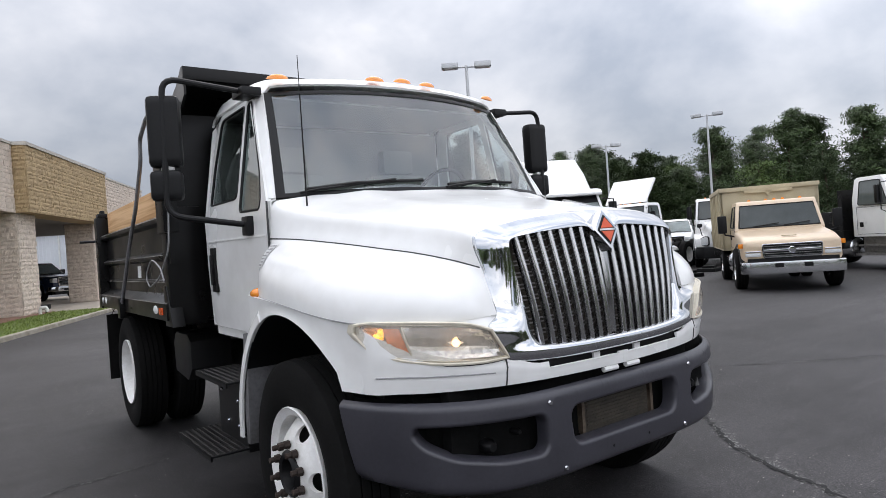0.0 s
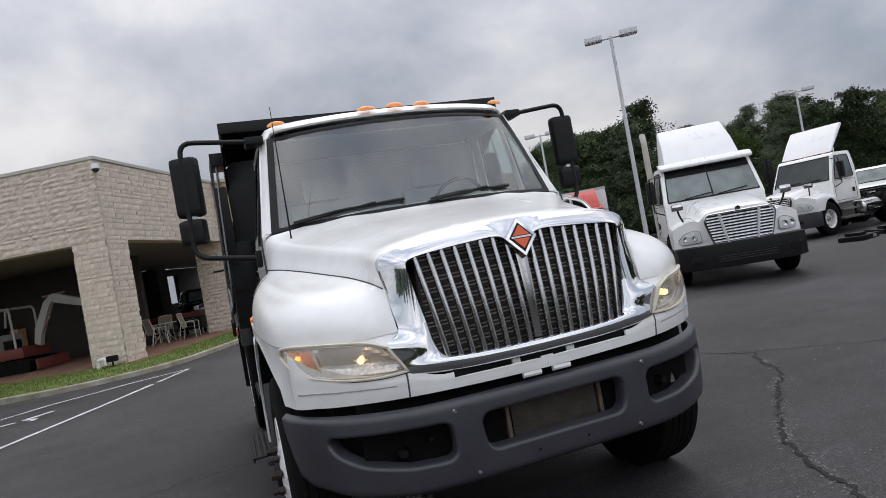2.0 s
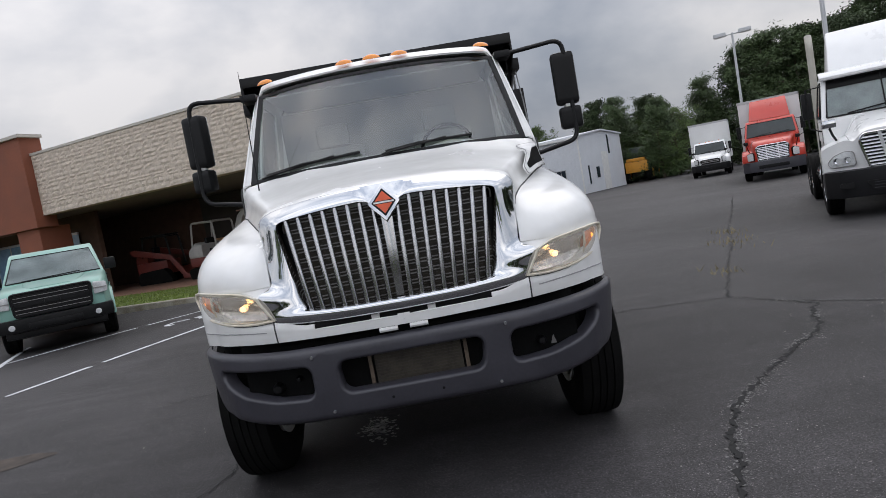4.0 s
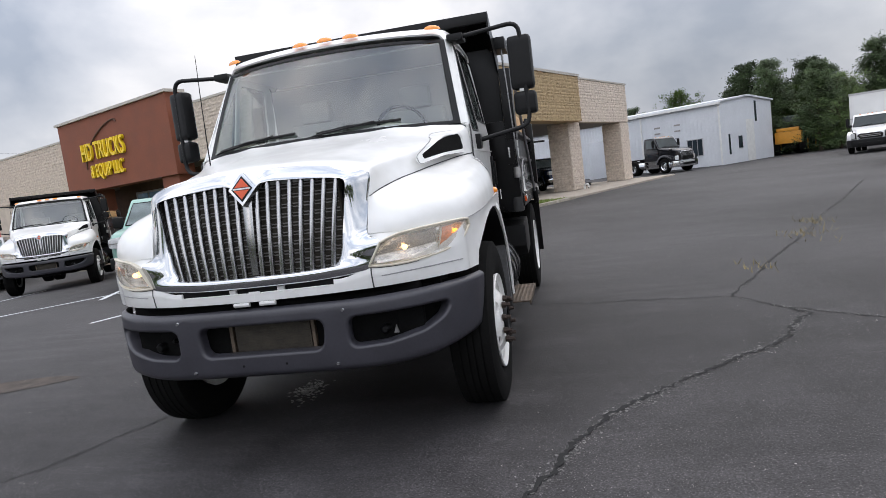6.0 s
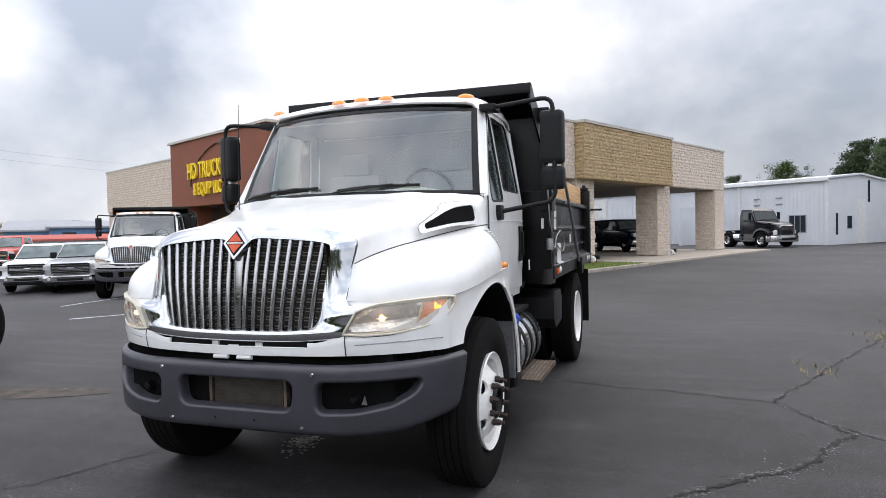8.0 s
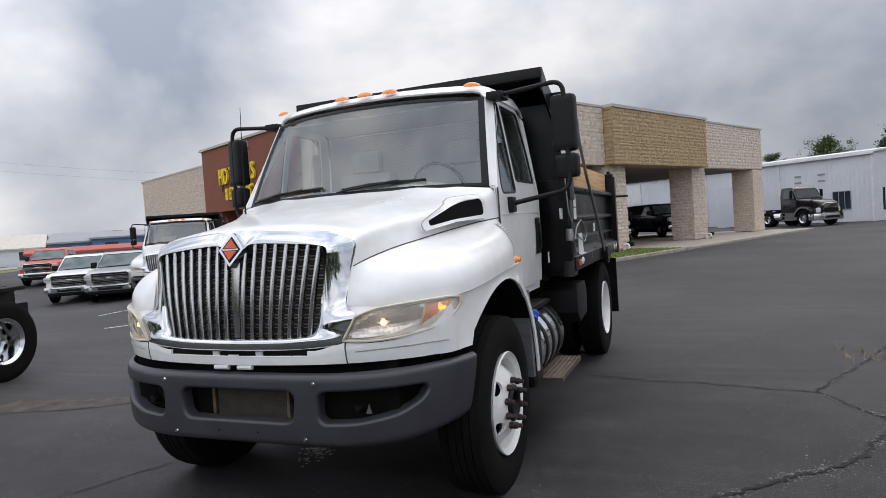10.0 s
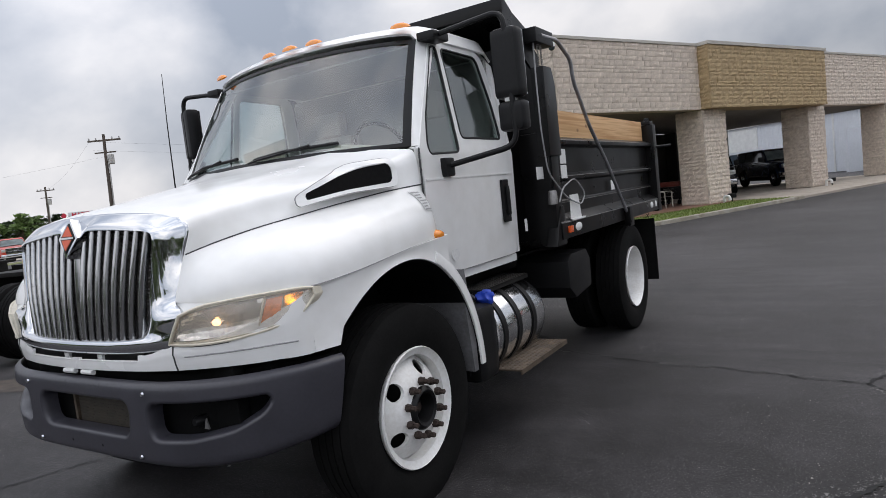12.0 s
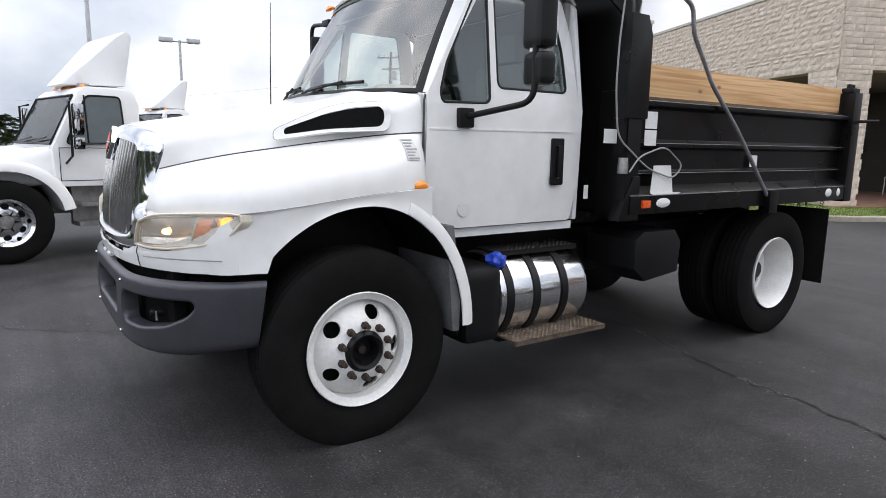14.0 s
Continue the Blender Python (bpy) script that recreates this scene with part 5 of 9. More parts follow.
        if s > 0:
            for (y0, y1, z0, z1, x) in ((2.02, 2.14, 1.66, 1.77, 1.25), (2.02, 2.14, 1.55, 1.65, 1.25), (1.70, 1.84, 1.56, 1.65, 1.19), (3.36, 3.46, 1.40, 1.49, 1.206), (1.66, 1.70, 1.2, 1.29, 1.08)):
                part("sticker", block(x, y0, z0, x + 0.004, y1, z1, 0.001, 1), STICKER, T, "white reflective sticker")
            part("bent_plate", join(slab([(2.10, 1.235), (2.34, 1.235), (2.30, 1.42), (2.12, 1.42)], "x", 1.262, 1.266), slab([(2.10, 1.235), (2.42, 1.235), (2.40, 1.225), (2.12, 1.225)], "x", 1.22, 1.275)), STICKER, T, "white bent plate")
            part("coupling", lathe([(0.0, 0.05), (0.03, 0.05), (0.035, 0.0), (0.035, -0.05)], 12, "z", (1.24, 1.84, 1.42)), DULLSTEEL, T)
        else:
            part("sticker", block(-1.212, 3.0, 1.40, -1.206, 3.12, 1.5, 0.001, 1), STICKER, T, "white reflective sticker")
        # mud flap hung by chains
        a, b = X(0.62, 1.27)
        fl = part("mud_flap", block(a, 4.60, 0.345, b, 4.612, 1.02, 0.003, 1), RUBBER, T, "black rubber mud flap")
        for k in range(3):
            x = s * (0.80 + 0.2 * k)
            part("chain", join(*[lathe([(0.012, -0.003), (0.017, 0.0), (0.012, 0.003)], 8, "x" if j % 2 else "y", (x, 4.606, 1.03 + 0.022 * j), True) for j in range(4)]), RUST, fl)
    part("tailgate", block(-1.14, 4.90, 1.12, 1.14, 4.97, 1.95, 0.01), BLACKPAINT, T, "black tailgate")
    return T


truck = dump_truck(LIFT)


# ---- ground ----
def asphalt():
    m = bpy.data.materials.new("asphalt")
    m.use_nodes = True
    n, l = m.node_tree.nodes, m.node_tree.links
    b = n["Principled BSDF"]
    tc = n.new("ShaderNodeTexCoord")
    def noise_at(scale, detail=4, rough=0.5):
        t = n.new("ShaderNodeTexNoise")
        t.inputs["Scale"].default_value, t.inputs["Detail"].default_value, t.inputs["Roughness"].default_value = scale, detail, rough
        l.new(tc.outputs["Object"], t.inputs["Vector"])
        return t
    broad, mid, grit = noise_at(0.16, 5, 0.6), noise_at(1.5, 8, 0.72), noise_at(95, 3, 0.8)
    base = n.new("ShaderNodeValToRGB")
    base.color_ramp.elements[0].position, base.color_ramp.elements[0].color = 0.42, (0.0088, 0.0081, 0.0086, 1)
    base.color_ramp.elements[1].position, base.color_ramp.elements[1].color = 0.60, (0.042, 0.0393, 0.0412, 1)
    mixf = n.new("ShaderNodeMix")
    mixf.data_type = "FLOAT"
    mixf.inputs["Factor"].default_value = 0.45
    l.new(broad.outputs["Fac"], mixf.inputs[2])
    l.new(mid.outputs["Fac"], mixf.inputs[3])
    l.new(mixf.outputs[0], base.inputs["Fac"])
    specks = n.new("ShaderNodeTexVoronoi")
    specks.voronoi_dimensions = "2D"
    specks.inputs["Scale"].default_value = 60
    l.new(tc.outputs["Object"], specks.inputs["Vector"])
    pick = n.new("ShaderNodeValToRGB")
    pick.color_ramp.elements[0].position, pick.color_ramp.elements[0].color = 0.0, (1, 1, 1, 1)
    pick.color_ramp.elements[1].position, pick.color_ramp.elements[1].color = 0.20, (0, 0, 0, 1)
    l.new(specks.outputs["Distance"], pick.inputs["Fac"])
    rare = n.new("ShaderNodeMath")
    rare.operation = "GREATER_THAN"
    rare.inputs[1].default_value = 0.5
    l.new(specks.outputs["Color"], rare.inputs[0])
    both = n.new("ShaderNodeMath")
    both.operation = "MULTIPLY"
    l.new(pick.outputs["Color"], both.inputs[0])
    l.new(rare.outputs["Value"], both.inputs[1])
    stone = n.new("ShaderNodeMix")
    stone.data_type = "RGBA"
    stone.inputs[7].default_value = (0.17, 0.162, 0.155, 1)
    l.new(both.outputs["Value"], stone.inputs["Factor"])
    l.new(base.outputs["Color"], stone.inputs[6])
    fleck = n.new("ShaderNodeMix")
    fleck.data_type, fleck.blend_type = "RGBA", "OVERLAY"
    fleck.inputs["Factor"].default_value = 0.9
    l.new(stone.outputs[2], fleck.inputs[6])
    crisp = n.new("ShaderNodeMapRange")
    crisp.inputs["From Min"].default_value, crisp.inputs["From Max"].default_value = 0.30, 0.70
    crisp.inputs["To Min"].default_value, crisp.inputs["To Max"].default_value = 0.08, 1.0
    l.new(grit.outputs["Fac"], crisp.inputs["Value"])
    l.new(crisp.outputs["Result"], fleck.inputs[7])
    # single chippings, each of its own tone
    chips = n.new("ShaderNodeTexVoronoi")
    chips.voronoi_dimensions = "2D"
    chips.inputs["Scale"].default_value = 120
    l.new(tc.outputs["Object"], chips.inputs["Vector"])
    shade = n.new("ShaderNodeMapRange")
    shade.inputs["To Min"].default_value, shade.inputs["To Max"].default_value = 0.45, 1.75
    l.new(chips.outputs["Color"], shade.inputs["Value"])
    # faint streaks where wheels have passed
    way = n.new("ShaderNodeMapping")
    way.inputs["Rotation"].default_value = (0, 0, radians(-28))
    way.inputs["Scale"].default_value = (0.25, 3.2, 1.0)
    l.new(tc.outputs["Object"], way.inputs["Vector"])
    streak = n.new("ShaderNodeTexNoise")
    streak.inputs["Scale"].default_value, streak.inputs["Detail"].default_value, streak.inputs["Roughness"].default_value = 1.4, 6, 0.65
    l.new(way.outputs["Vector"], streak.inputs["Vector"])
    polish = n.new("ShaderNodeMapRange")
    polish.inputs["From Min"].default_value, polish.inputs["From Max"].default_value = 0.3, 0.7
    polish.inputs["To Min"].default_value, polish.inputs["To Max"].default_value = 0.72, 1.3
    l.new(streak.outputs["Fac"], polish.inputs["Value"])
    tone_ = n.new("ShaderNodeMath")
    tone_.operation = "MULTIPLY"
    l.new(shade.outputs["Result"], tone_.inputs[0])
    l.new(polish.outputs["Result"], tone_.inputs[1])
    toned = n.new("ShaderNodeVectorMath")
    toned.operation = "SCALE"
    l.new(fleck.outputs[2], toned.inputs[0])
    l.new(tone_.outputs["Value"], toned.inputs["Scale"])
    l.new(toned.outputs["Vector"], b.inputs["Base Color"])
    b.inputs["Specular IOR Level"].default_value = 0.36
    rr = n.new("ShaderNodeMapRange")
    rr.inputs["To Min"].default_value, rr.inputs["To Max"].default_value = 0.52, 0.80
    l.new(mid.outputs["Fac"], rr.inputs["Value"])
    l.new(rr.outputs["Result"], b.inputs["Roughness"])
    bp = n.new("ShaderNodeBump")
    bp.inputs["Strength"].default_value, bp.inputs["Distance"].default_value = 0.6, 0.006
    l.new(grit.outputs["Fac"], bp.inputs["Height"])
    l.new(bp.outputs["Normal"], b.inputs["Normal"])
    return m


ASPHALT = asphalt()
CRACKED = mat("crack_shadow", (0.012, 0.012, 0.012), 0.9, vary=0.2)
LINE = mat("road_paint", (0.62, 0.64, 0.66), 0.7, vary=0.2, scale=6, fine=50)
DIRT = mat("sandy_stain", (0.075, 0.06, 0.05), 0.9, vary=0.45, scale=6, fine=60, tint=(0.03, 0.027, 0.025))
WET = mat("pale_spill", (0.42, 0.42, 0.41), 0.5, vary=0.45, scale=14, fine=70, tint=(0.06, 0.06, 0.06))
GRASS = mat("lawn", (0.14, 0.19, 0.035), 0.9, vary=0.3, scale=2.5, fine=40, tint=(0.09, 0.12, 0.025))
BLADE = mat("grass_blades", (0.16, 0.215, 0.04), 0.8, vary=0.3, scale=8, fine=30, tint=(0.11, 0.14, 0.025))
DRYWEED = mat("dry_weed", (0.30, 0.24, 0.11), 0.9, vary=0.3, scale=8)
KERB = mat("concrete_kerb", (0.36, 0.34, 0.29), 0.85, vary=0.2, scale=3, fine=60, tint=(0.27, 0.22, 0.13), bump=0.2)
CONCRETE = mat("concrete", (0.40, 0.35, 0.29), 0.85, vary=0.15, scale=1.5, fine=50, bump=0.15)
PAVER = mat("brick_paving", (0.22, 0.115, 0.075), 0.85, vary=0.25, scale=4, fine=60)



def yard(x, y):
    """The ground's height: a shallow hollow where the row of pickups stands."""
    r = math.hypot((x + 24) / 20, (y - 14) / 12)
    return -0.6 * math.cos(math.pi / 2 * r) ** 2 if r < 1 else 0.0


def parked(x, y, turn):
    return pose(x, y, yard(x, y), 0, 0, turn)


xs = [-900, -200, -60] + [-44 + k for k in range(41)] + [0, 60, 200, 900]
ys = [-900, -200, -40] + [2 + k for k in range(25)] + [60, 200, 900]
structure("ground", sheet([[(x, y, yard(x, y)) for y in ys] for x in xs]), ASPHALT, "dark weathered asphalt yard with fine cracks")

rnd = random.Random(4)


def ribbon(pts, w0, z, step=0.05, jag=0.02, wob=0.5, gaps=0.0):
    """A jagged flat strip along a way on the ground."""
    bm = bmesh.new()
    prev, side, dist = None, 0.0, 0.0
    for a, b in zip(pts, pts[1:]):
        a, b = Vector((*a, 0)), Vector((*b, 0))
        d = (b - a)
        n = max(1, int(d.length / step))
        across = Vector((-d.y, d.x, 0)).normalized()
        for k in range(n):
            p = a + d * (k / n)
            side = side * 0.8 + rnd.uniform(-jag, jag)
            w = w0 * rnd.uniform(1 - wob, 1 + wob) / 2
            c = p + across * side
            cur = (bm.verts.new((*(c + across * w).xy, z)), bm.verts.new((*(c - across * w * rnd.uniform(0.6, 1.2)).xy, z)))
            if prev and rnd.random() > gaps:
                bm.faces.new((prev[0], prev[1], cur[1], cur[0]))
            prev = cur
    bmesh.ops.delete(bm, geom=[v for v in bm.verts if not v.link_faces], context="VERTS")
    return bm


def crumble(pts, w0, amount):
    """Small pale crumbs and chips strewn along a crack."""
    verts, faces = [], []
    s = 0.0
    for a, b in zip(pts, pts[1:]):
        a, b = Vector((*a, 0)), Vector((*b, 0))
        d = b - a
        across = Vector((-d.y, d.x, 0)).normalized()
        n = int(d.length * 420 * amount)
        for k in range(n):
            f = rnd.random()
            here = s + f * d.length
            if noise.noise(Vector((here * 1.6, a.x, 1.7))) < 0.25 - 0.7 * amount:
                continue
            p = a + d * f + across * rnd.gauss(0, w0 * 0.33)
            r = rnd.uniform(0.002, 0.0075) * (1.8 if k % 12 == 0 else 1)
            base = len(verts)
            verts += [(p.x + r * rnd.uniform(0.5, 1.2) * math.cos(t), p.y + r * rnd.uniform(0.5, 1.2) * math.sin(t), 0.0035 + 0.002 * rnd.random()) for t in (0.3, 1.5, 2.6, 3.9, 5.1)]
            faces.append(tuple(range(base, base + 5)))
        s += d.length
    bm = bmesh.new()
    me = bpy.data.meshes.new("tmp")
    me.from_pydata(verts, [], faces)
    bm.from_mesh(me)
    bpy.data.meshes.remove(me)
    return bm


CHIP = mat("pale_chips", (0.21, 0.205, 0.20), 0.9, vary=0.35, scale=3, fine=40, tint=(0.06, 0.058, 0.056))
CRACKS = [
    ([(0.75, -2.5), (1.17, -1.62), (1.44, -1.22), (1.56, -0.91), (1.80, -0.44), (2.21, -0.05), (2.6, 0.40), (3.0, 0.69), (3.5, 1.5), (3.42, 1.75)], 0.028, 0.8),
    ([(0.2, 3.0), (0.96, 2.84), (1.53, 2.64), (2.66, 2.47), (3.1, 2.33), (3.42, 1.75), (4.4, 0.75), (7.5, -1.6)], 0.013, 0.4),
    ([(3.1, 2.33), (3.4, 2.98), (4.5, 5.2), (5.1, 6.3), (5.8, 7.9), (7.4, 11.0), (9.6, 15.5)], 0.018, 0.6),
    ([(-0.9, 1.1), (-1.27, 0.45), (-1.38, -0.2), (-1.8, -1.1), (-2.15, -1.5), (-4.4, -3.4)], 0.010, 0.05),
    ([(-2.7, 2.1), (-1.9, 2.35), (-1.2, 2.5)], 0.010, 0.5),
]
for pts, w, worn in CRACKS:
    structure("crack", ribbon(pts, w, 0.006, 0.022, 0.018, 0.75), CRACKED, "dark open crack in the asphalt")
    if worn > 0.2:
        structure("crack_edge", crumble(pts, w * 4.0, worn * 1.4), CHIP, "pale crumbled edge of a crack")
for pts in ([(-2.4, 12.0), (-3.5, 11.55), (-4.9, 10.6), (-6.4, 8.9), (-9.0, 5.4)], [(-2.4, 11.95), (-3.5, 9.1), (-4.42, 6.85), (-5.6, 3.9)], [(-7.4, 6.6), (-8.6, 9.6)], [(-11.6, 7.7), (-13.6, 12.0)]):
    line = ribbon(pts, 0.10, 0.005, 0.2, 0.002, 0.12, 0.03)
    for v in line.verts:
        v.co.z += yard(v.co.x, v.co.y) + 0.003
    structure("painted_line", line, LINE, "worn white parking line")
# hairline cracks, old tyre arcs and pale scrapes
SCRAPE = mat("pale_scrape", (0.055, 0.053, 0.054), 0.8, vary=0.5, scale=9, fine=80, tint=(0.02, 0.02, 0.02))
for pts in ([(5.0, 2.6), (7.0, 3.4), (9.5, 4.9), (11.5, 7.0)], [(5.2, 3.0), (8.0, 4.4), (10.2, 6.6)]):
    smooth_pts = [tuple(curve([(x, y, 0) for x, y in pts], k / 24).xy) for k in range(25)]
    structure("tyre_mark", ribbon(smooth_pts, 0.05, 0.003, 0.06, 0.004, 0.5, 0.3), SCRAPE, "faint pale tyre mark on asphalt")
# wheelchair mark, as plain strokes
for pts in ([(-4.55, 9.6), (-4.75, 9.35), (-5.0, 9.1)], [(-5.0, 9.1), (-5.3, 9.0), (-5.35, 8.7), (-5.05, 8.55)], [(-4.9, 9.2), (-4.7, 9.0), (-4.75, 8.75)], [(-4.45, 9.72), (-4.35, 9.82)]):
    structure("painted_mark", ribbon(pts, 0.12, 0.005, 0.1, 0.004, 0.15), LINE, "white parking symbol on asphalt")


def blotch(x, y, rx, ry, z, n=28, turn=0.0):
    bm = bmesh.new()
    vs = []
    for k in range(n):
        a = 2 * math.pi * k / n
        r = 1 + 0.35 * noise.noise(Vector((x + math.cos(a) * 1.7, y + math.sin(a) * 1.7, 3.1)))
        px, py = rx * r * math.cos(a), ry * r * math.sin(a)
        vs.append(bm.verts.new((x + px * math.cos(turn) - py * math.sin(turn), y + px * math.sin(turn) + py * math.cos(turn), z)))
    bm.faces.new(vs)
    return bm


structure("stain", blotch(-4.6, 0.75, 1.5, 0.28, 0.004, 28, 0.3), DIRT, "sandy brown stain on the asphalt")
spill = bmesh.new()
drops = [(-0.4 + rnd.gauss(0, 0.07), 0.33 + rnd.gauss(0, 0.11), rnd.uniform(0.003, 0.017), [rnd.uniform(0.5, 1.2) for _ in range(14)]) for k in range(70)]
fine_drops = random.Random(12)
drops += [(-0.4 + fine_drops.gauss(0, 0.06), 0.33 + fine_drops.gauss(0, 0.095), fine_drops.uniform(0.003, 0.017), [fine_drops.uniform(0.5, 1.2) for _ in range(14)]) for k in range(190)]
for k, (x, y, r, wob) in enumerate(drops):
    spill.faces.new([spill.verts.new((x + r * wob[2 * i] * math.cos(0.9 * i), y + r * wob[2 * i + 1] * math.sin(0.9 * i), 0.004 + k * 1e-5)) for i in range(7)])
structure("stain", spill, WET, "pale splattered spill under the truck")
# loose grit
grit = bmesh.new()
for k in range(9000):
    x, y, s = rnd.uniform(-4, 6), -3.5 + 10.5 * rnd.random() ** 1.3, rnd.uniform(0.002, 0.0075) * (2 if k % 40 == 0 else 1)
    if noise.noise(Vector((x * 0.9, y * 0.9, 7.7))) < -0.05:
        continue
    if abs(x) < 1.3 and -1 < y < 5:
        continue
    vs = [grit.verts.new((x + s * rnd.uniform(-1, 1), y + s * rnd.uniform(-1, 1), 0.001)) for _ in range(3)] + [grit.verts.new((x, y, s * 0.8))]
    for t in ((0, 1, 3), (1, 2, 3), (2, 0, 3)):
        grit.faces.new([vs[i] for i in t])
tagged(part("loose_grit", grit, mat("pale_grit", (0.34, 0.32, 0.30), 0.9, vary=0.35, scale=30)), "scattered pale grit on the asphalt", "grit", "", "stuff")
weeds = bmesh.new()
for cx, cy, n_, sp in ((5.0, 6.1, 70, 0.35), (5.6, 7.4, 60, 0.3), (3.75, 3.7, 30, 0.2)):
    for k in range(n_):
        x, y, h, a = cx + rnd.gauss(0, sp * 0.5), cy + rnd.gauss(0, sp), rnd.uniform(0.03, 0.11), rnd.uniform(0, 6.28)
        dx, dy = math.cos(a) * 0.006, math.sin(a) * 0.006
        v = [weeds.verts.new(p) for p in ((x - dx, y - dy, 0), (x + dx, y + dy, 0), (x + dy * 8 + rnd.uniform(-.03, .03), y - dx * 8 + rnd.uniform(-.03, .03), h))]
        weeds.faces.new(v)
tagged(part("weeds", weeds, DRYWEED), "dry yellow weeds growing in a crack", "weeds", "", "stuff")

# ---- stone showroom with its canopy ----
BP = pose(-4.24, 16.44, 0, 0, 0, -24.45)
STONE = varied(mat("split_stone", (0.655, 0.565, 0.475), 0.9, vary=0.16, scale=7, fine=40, tint=(0.60, 0.50, 0.405), bump=0.6, bump_scale=30), 0.09)
STONEBACK = mat("stone_joint", (0.56, 0.48, 0.40), 0.95, vary=0.12, scale=2, fine=40, bump=0.4, bump_scale=40)
TANSTONE = varied(mat("tan_split_stone", (0.44, 0.325, 0.18), 0.9, vary=0.12, scale=5, fine=30, tint=(0.36, 0.26, 0.14), bump=0.55, bump_scale=30), 0.08)
TANBACK = mat("tan_joint", (0.37, 0.27, 0.15), 0.95, vary=0.12)
BRICKRED = mat("red_brown_cladding", (0.215, 0.068, 0.036), 0.75, vary=0.1, scale=1.2, fine=20, bump=0.05)
BROWNWALL = mat("brown_wall", (0.115, 0.065, 0.045), 0.85, vary=0.2)
COPING = mat("metal_coping", (0.46, 0.43, 0.38), 0.5, vary=0.06)
# Soffit colour lowered well below pale concrete, with the shade in it.
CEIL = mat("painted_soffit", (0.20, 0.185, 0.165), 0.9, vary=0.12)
# The deep shade under the canopy is put into this wall colour.
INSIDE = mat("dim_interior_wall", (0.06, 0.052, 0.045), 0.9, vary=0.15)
YELLOW = mat("yellow_sign_letters", (0.86, 0.60, 0.02), 0.45, vary=0.03)
DARKGLASS = mat("dark_window_glass", (0.03, 0.04, 0.05), 0.08, vary=0.1, spec=0.7)
BLUEGLASS = mat("blue_window_film", (0.20, 0.33, 0.48), 0.2, vary=0.15)
ALU = mat("grey_aluminium", (0.45, 0.45, 0.45), 0.4, 0.6, vary=0.08)

# alike stones: a few meshes of rough-faced blocks, face towards -y
def stone_mesh(k, w, h, material):
    r = random.Random(50 + k)
    bm = bmesh.new()
    nx, nz = 4, 2
    vs = []
    for i in range(nx + 1):
        col = []
        for j in range(nz + 1):
            edge = i in (0, nx) or j in (0, nz)
            col.append(bm.verts.new(((i / nx - 0.5) * (w - 0.005), -(r.uniform(0.004, 0.018) if edge else r.uniform(0.012, 0.036)), (j / nz - 0.5) * (h - 0.005) + (0 if edge else r.uniform(-0.03, 0.03)))))
        vs.append(col)
    for i in range(nx):
        for j in range(nz):
            bm.faces.new((vs[i][j], vs[i + 1][j], vs[i + 1][j + 1], vs[i][j + 1]))
    ring = [vs[i][0] for i in range(nx + 1)] + [vs[nx][j] for j in range(1, nz + 1)] + [vs[i][nz] for i in range(nx - 1, -1, -1)] + [vs[0][j] for j in range(nz - 1, 0, -1)]
    rear = [bm.verts.new((v.co.x, 0.0, v.co.z)) for v in ring]
    for i in range(len(ring)):
        j = (i + 1) % len(ring)
        bm.faces.new((ring[i], rear[i], rear[j], ring[j]))
    return mesh_of("stone", bm, material, 30)


STONES = {}
def stone_kind(k, w, material):
    key = (k, w, material.name)
    if key not in STONES:
        STONES[key] = stone_mesh(k, w, 0.155, material)
    return STONES[key]


def stonework(parent, m, length, z0, z1, material, seed, single=True, joined=None):
    """Courses of split stones on a face: along +x of m, facing -y."""
    r = random.Random(seed)
    courses = [r.uniform(0.10, 0.20) for _ in range(max(1, round((z1 - z0) / 0.15)))]
    top, fit_ = z0, (z1 - z0) / sum(courses)
    for h in (c * fit_ for c in courses):
        top += h
        x = -r.uniform(0, 0.4)
        while x < length:
            w = r.choice((0.28, 0.40, 0.55, 0.75))
            a, b = max(x, 0), min(x + w, length)
            x += w
            if b - a < 0.06:
                continue
            me = stone_kind(r.randrange(5), w, material)
            place = m @ Matrix.Translation(((a + b) / 2, -r.uniform(0, 0.012), top - h / 2)) @ Matrix.Diagonal(((b - a) / w, 1, h / 0.155, 1))
            if single:
                o = new("stone", me)
                o.parent, o.matrix_basis = parent, place
            else:
                joined.append((me, place))


def joined_stones(name, items, parent, material):
    verts, faces = [], []
    for me, p in items:
        base = len(verts)
        verts += [p @ v.co for v in me.vertices]
        faces += [[base + i for i in f.vertices] for f in me.polygons]
    me = bpy.data.meshes.new(name)
    me.from_pydata(verts, [], faces)
    me.materials.append(material)
    o = new(name, me)
    o.parent = parent
    return tagged(o, "", "", "", "stuff")


def local_face(lx0, ly0, turn):
    return Matrix.Translation((lx0, ly0, 0)) @ Matrix.Rotation(radians(turn), 4, "Z")


ZB, ZT, ZTAN = 3.62, 5.93, 5.91
right_wall = structure("wall_canopy_side", block(-0.45, 0.0, ZB, 0.0, 7.32, ZT), STONEBACK, "beige split-stone canopy fascia", BP)
front_wall = structure("wall_canopy_front", block(-11.1, 0.0, ZB, -0.45, 0.45, ZT), STONEBACK, "beige split-stone canopy fascia", BP)
tan_wall = structure("wall_tan_band", block(-0.45, 7.30, 3.62, 0.43, 15.8, ZTAN), TANBACK, "tan split-stone band on the canopy", BP)
end_wall = structure("wall_canopy_end", block(-0.45, 15.8, 3.64, 0.0, 24.1, ZT), STONEBACK, "beige split-stone canopy fascia", BP)
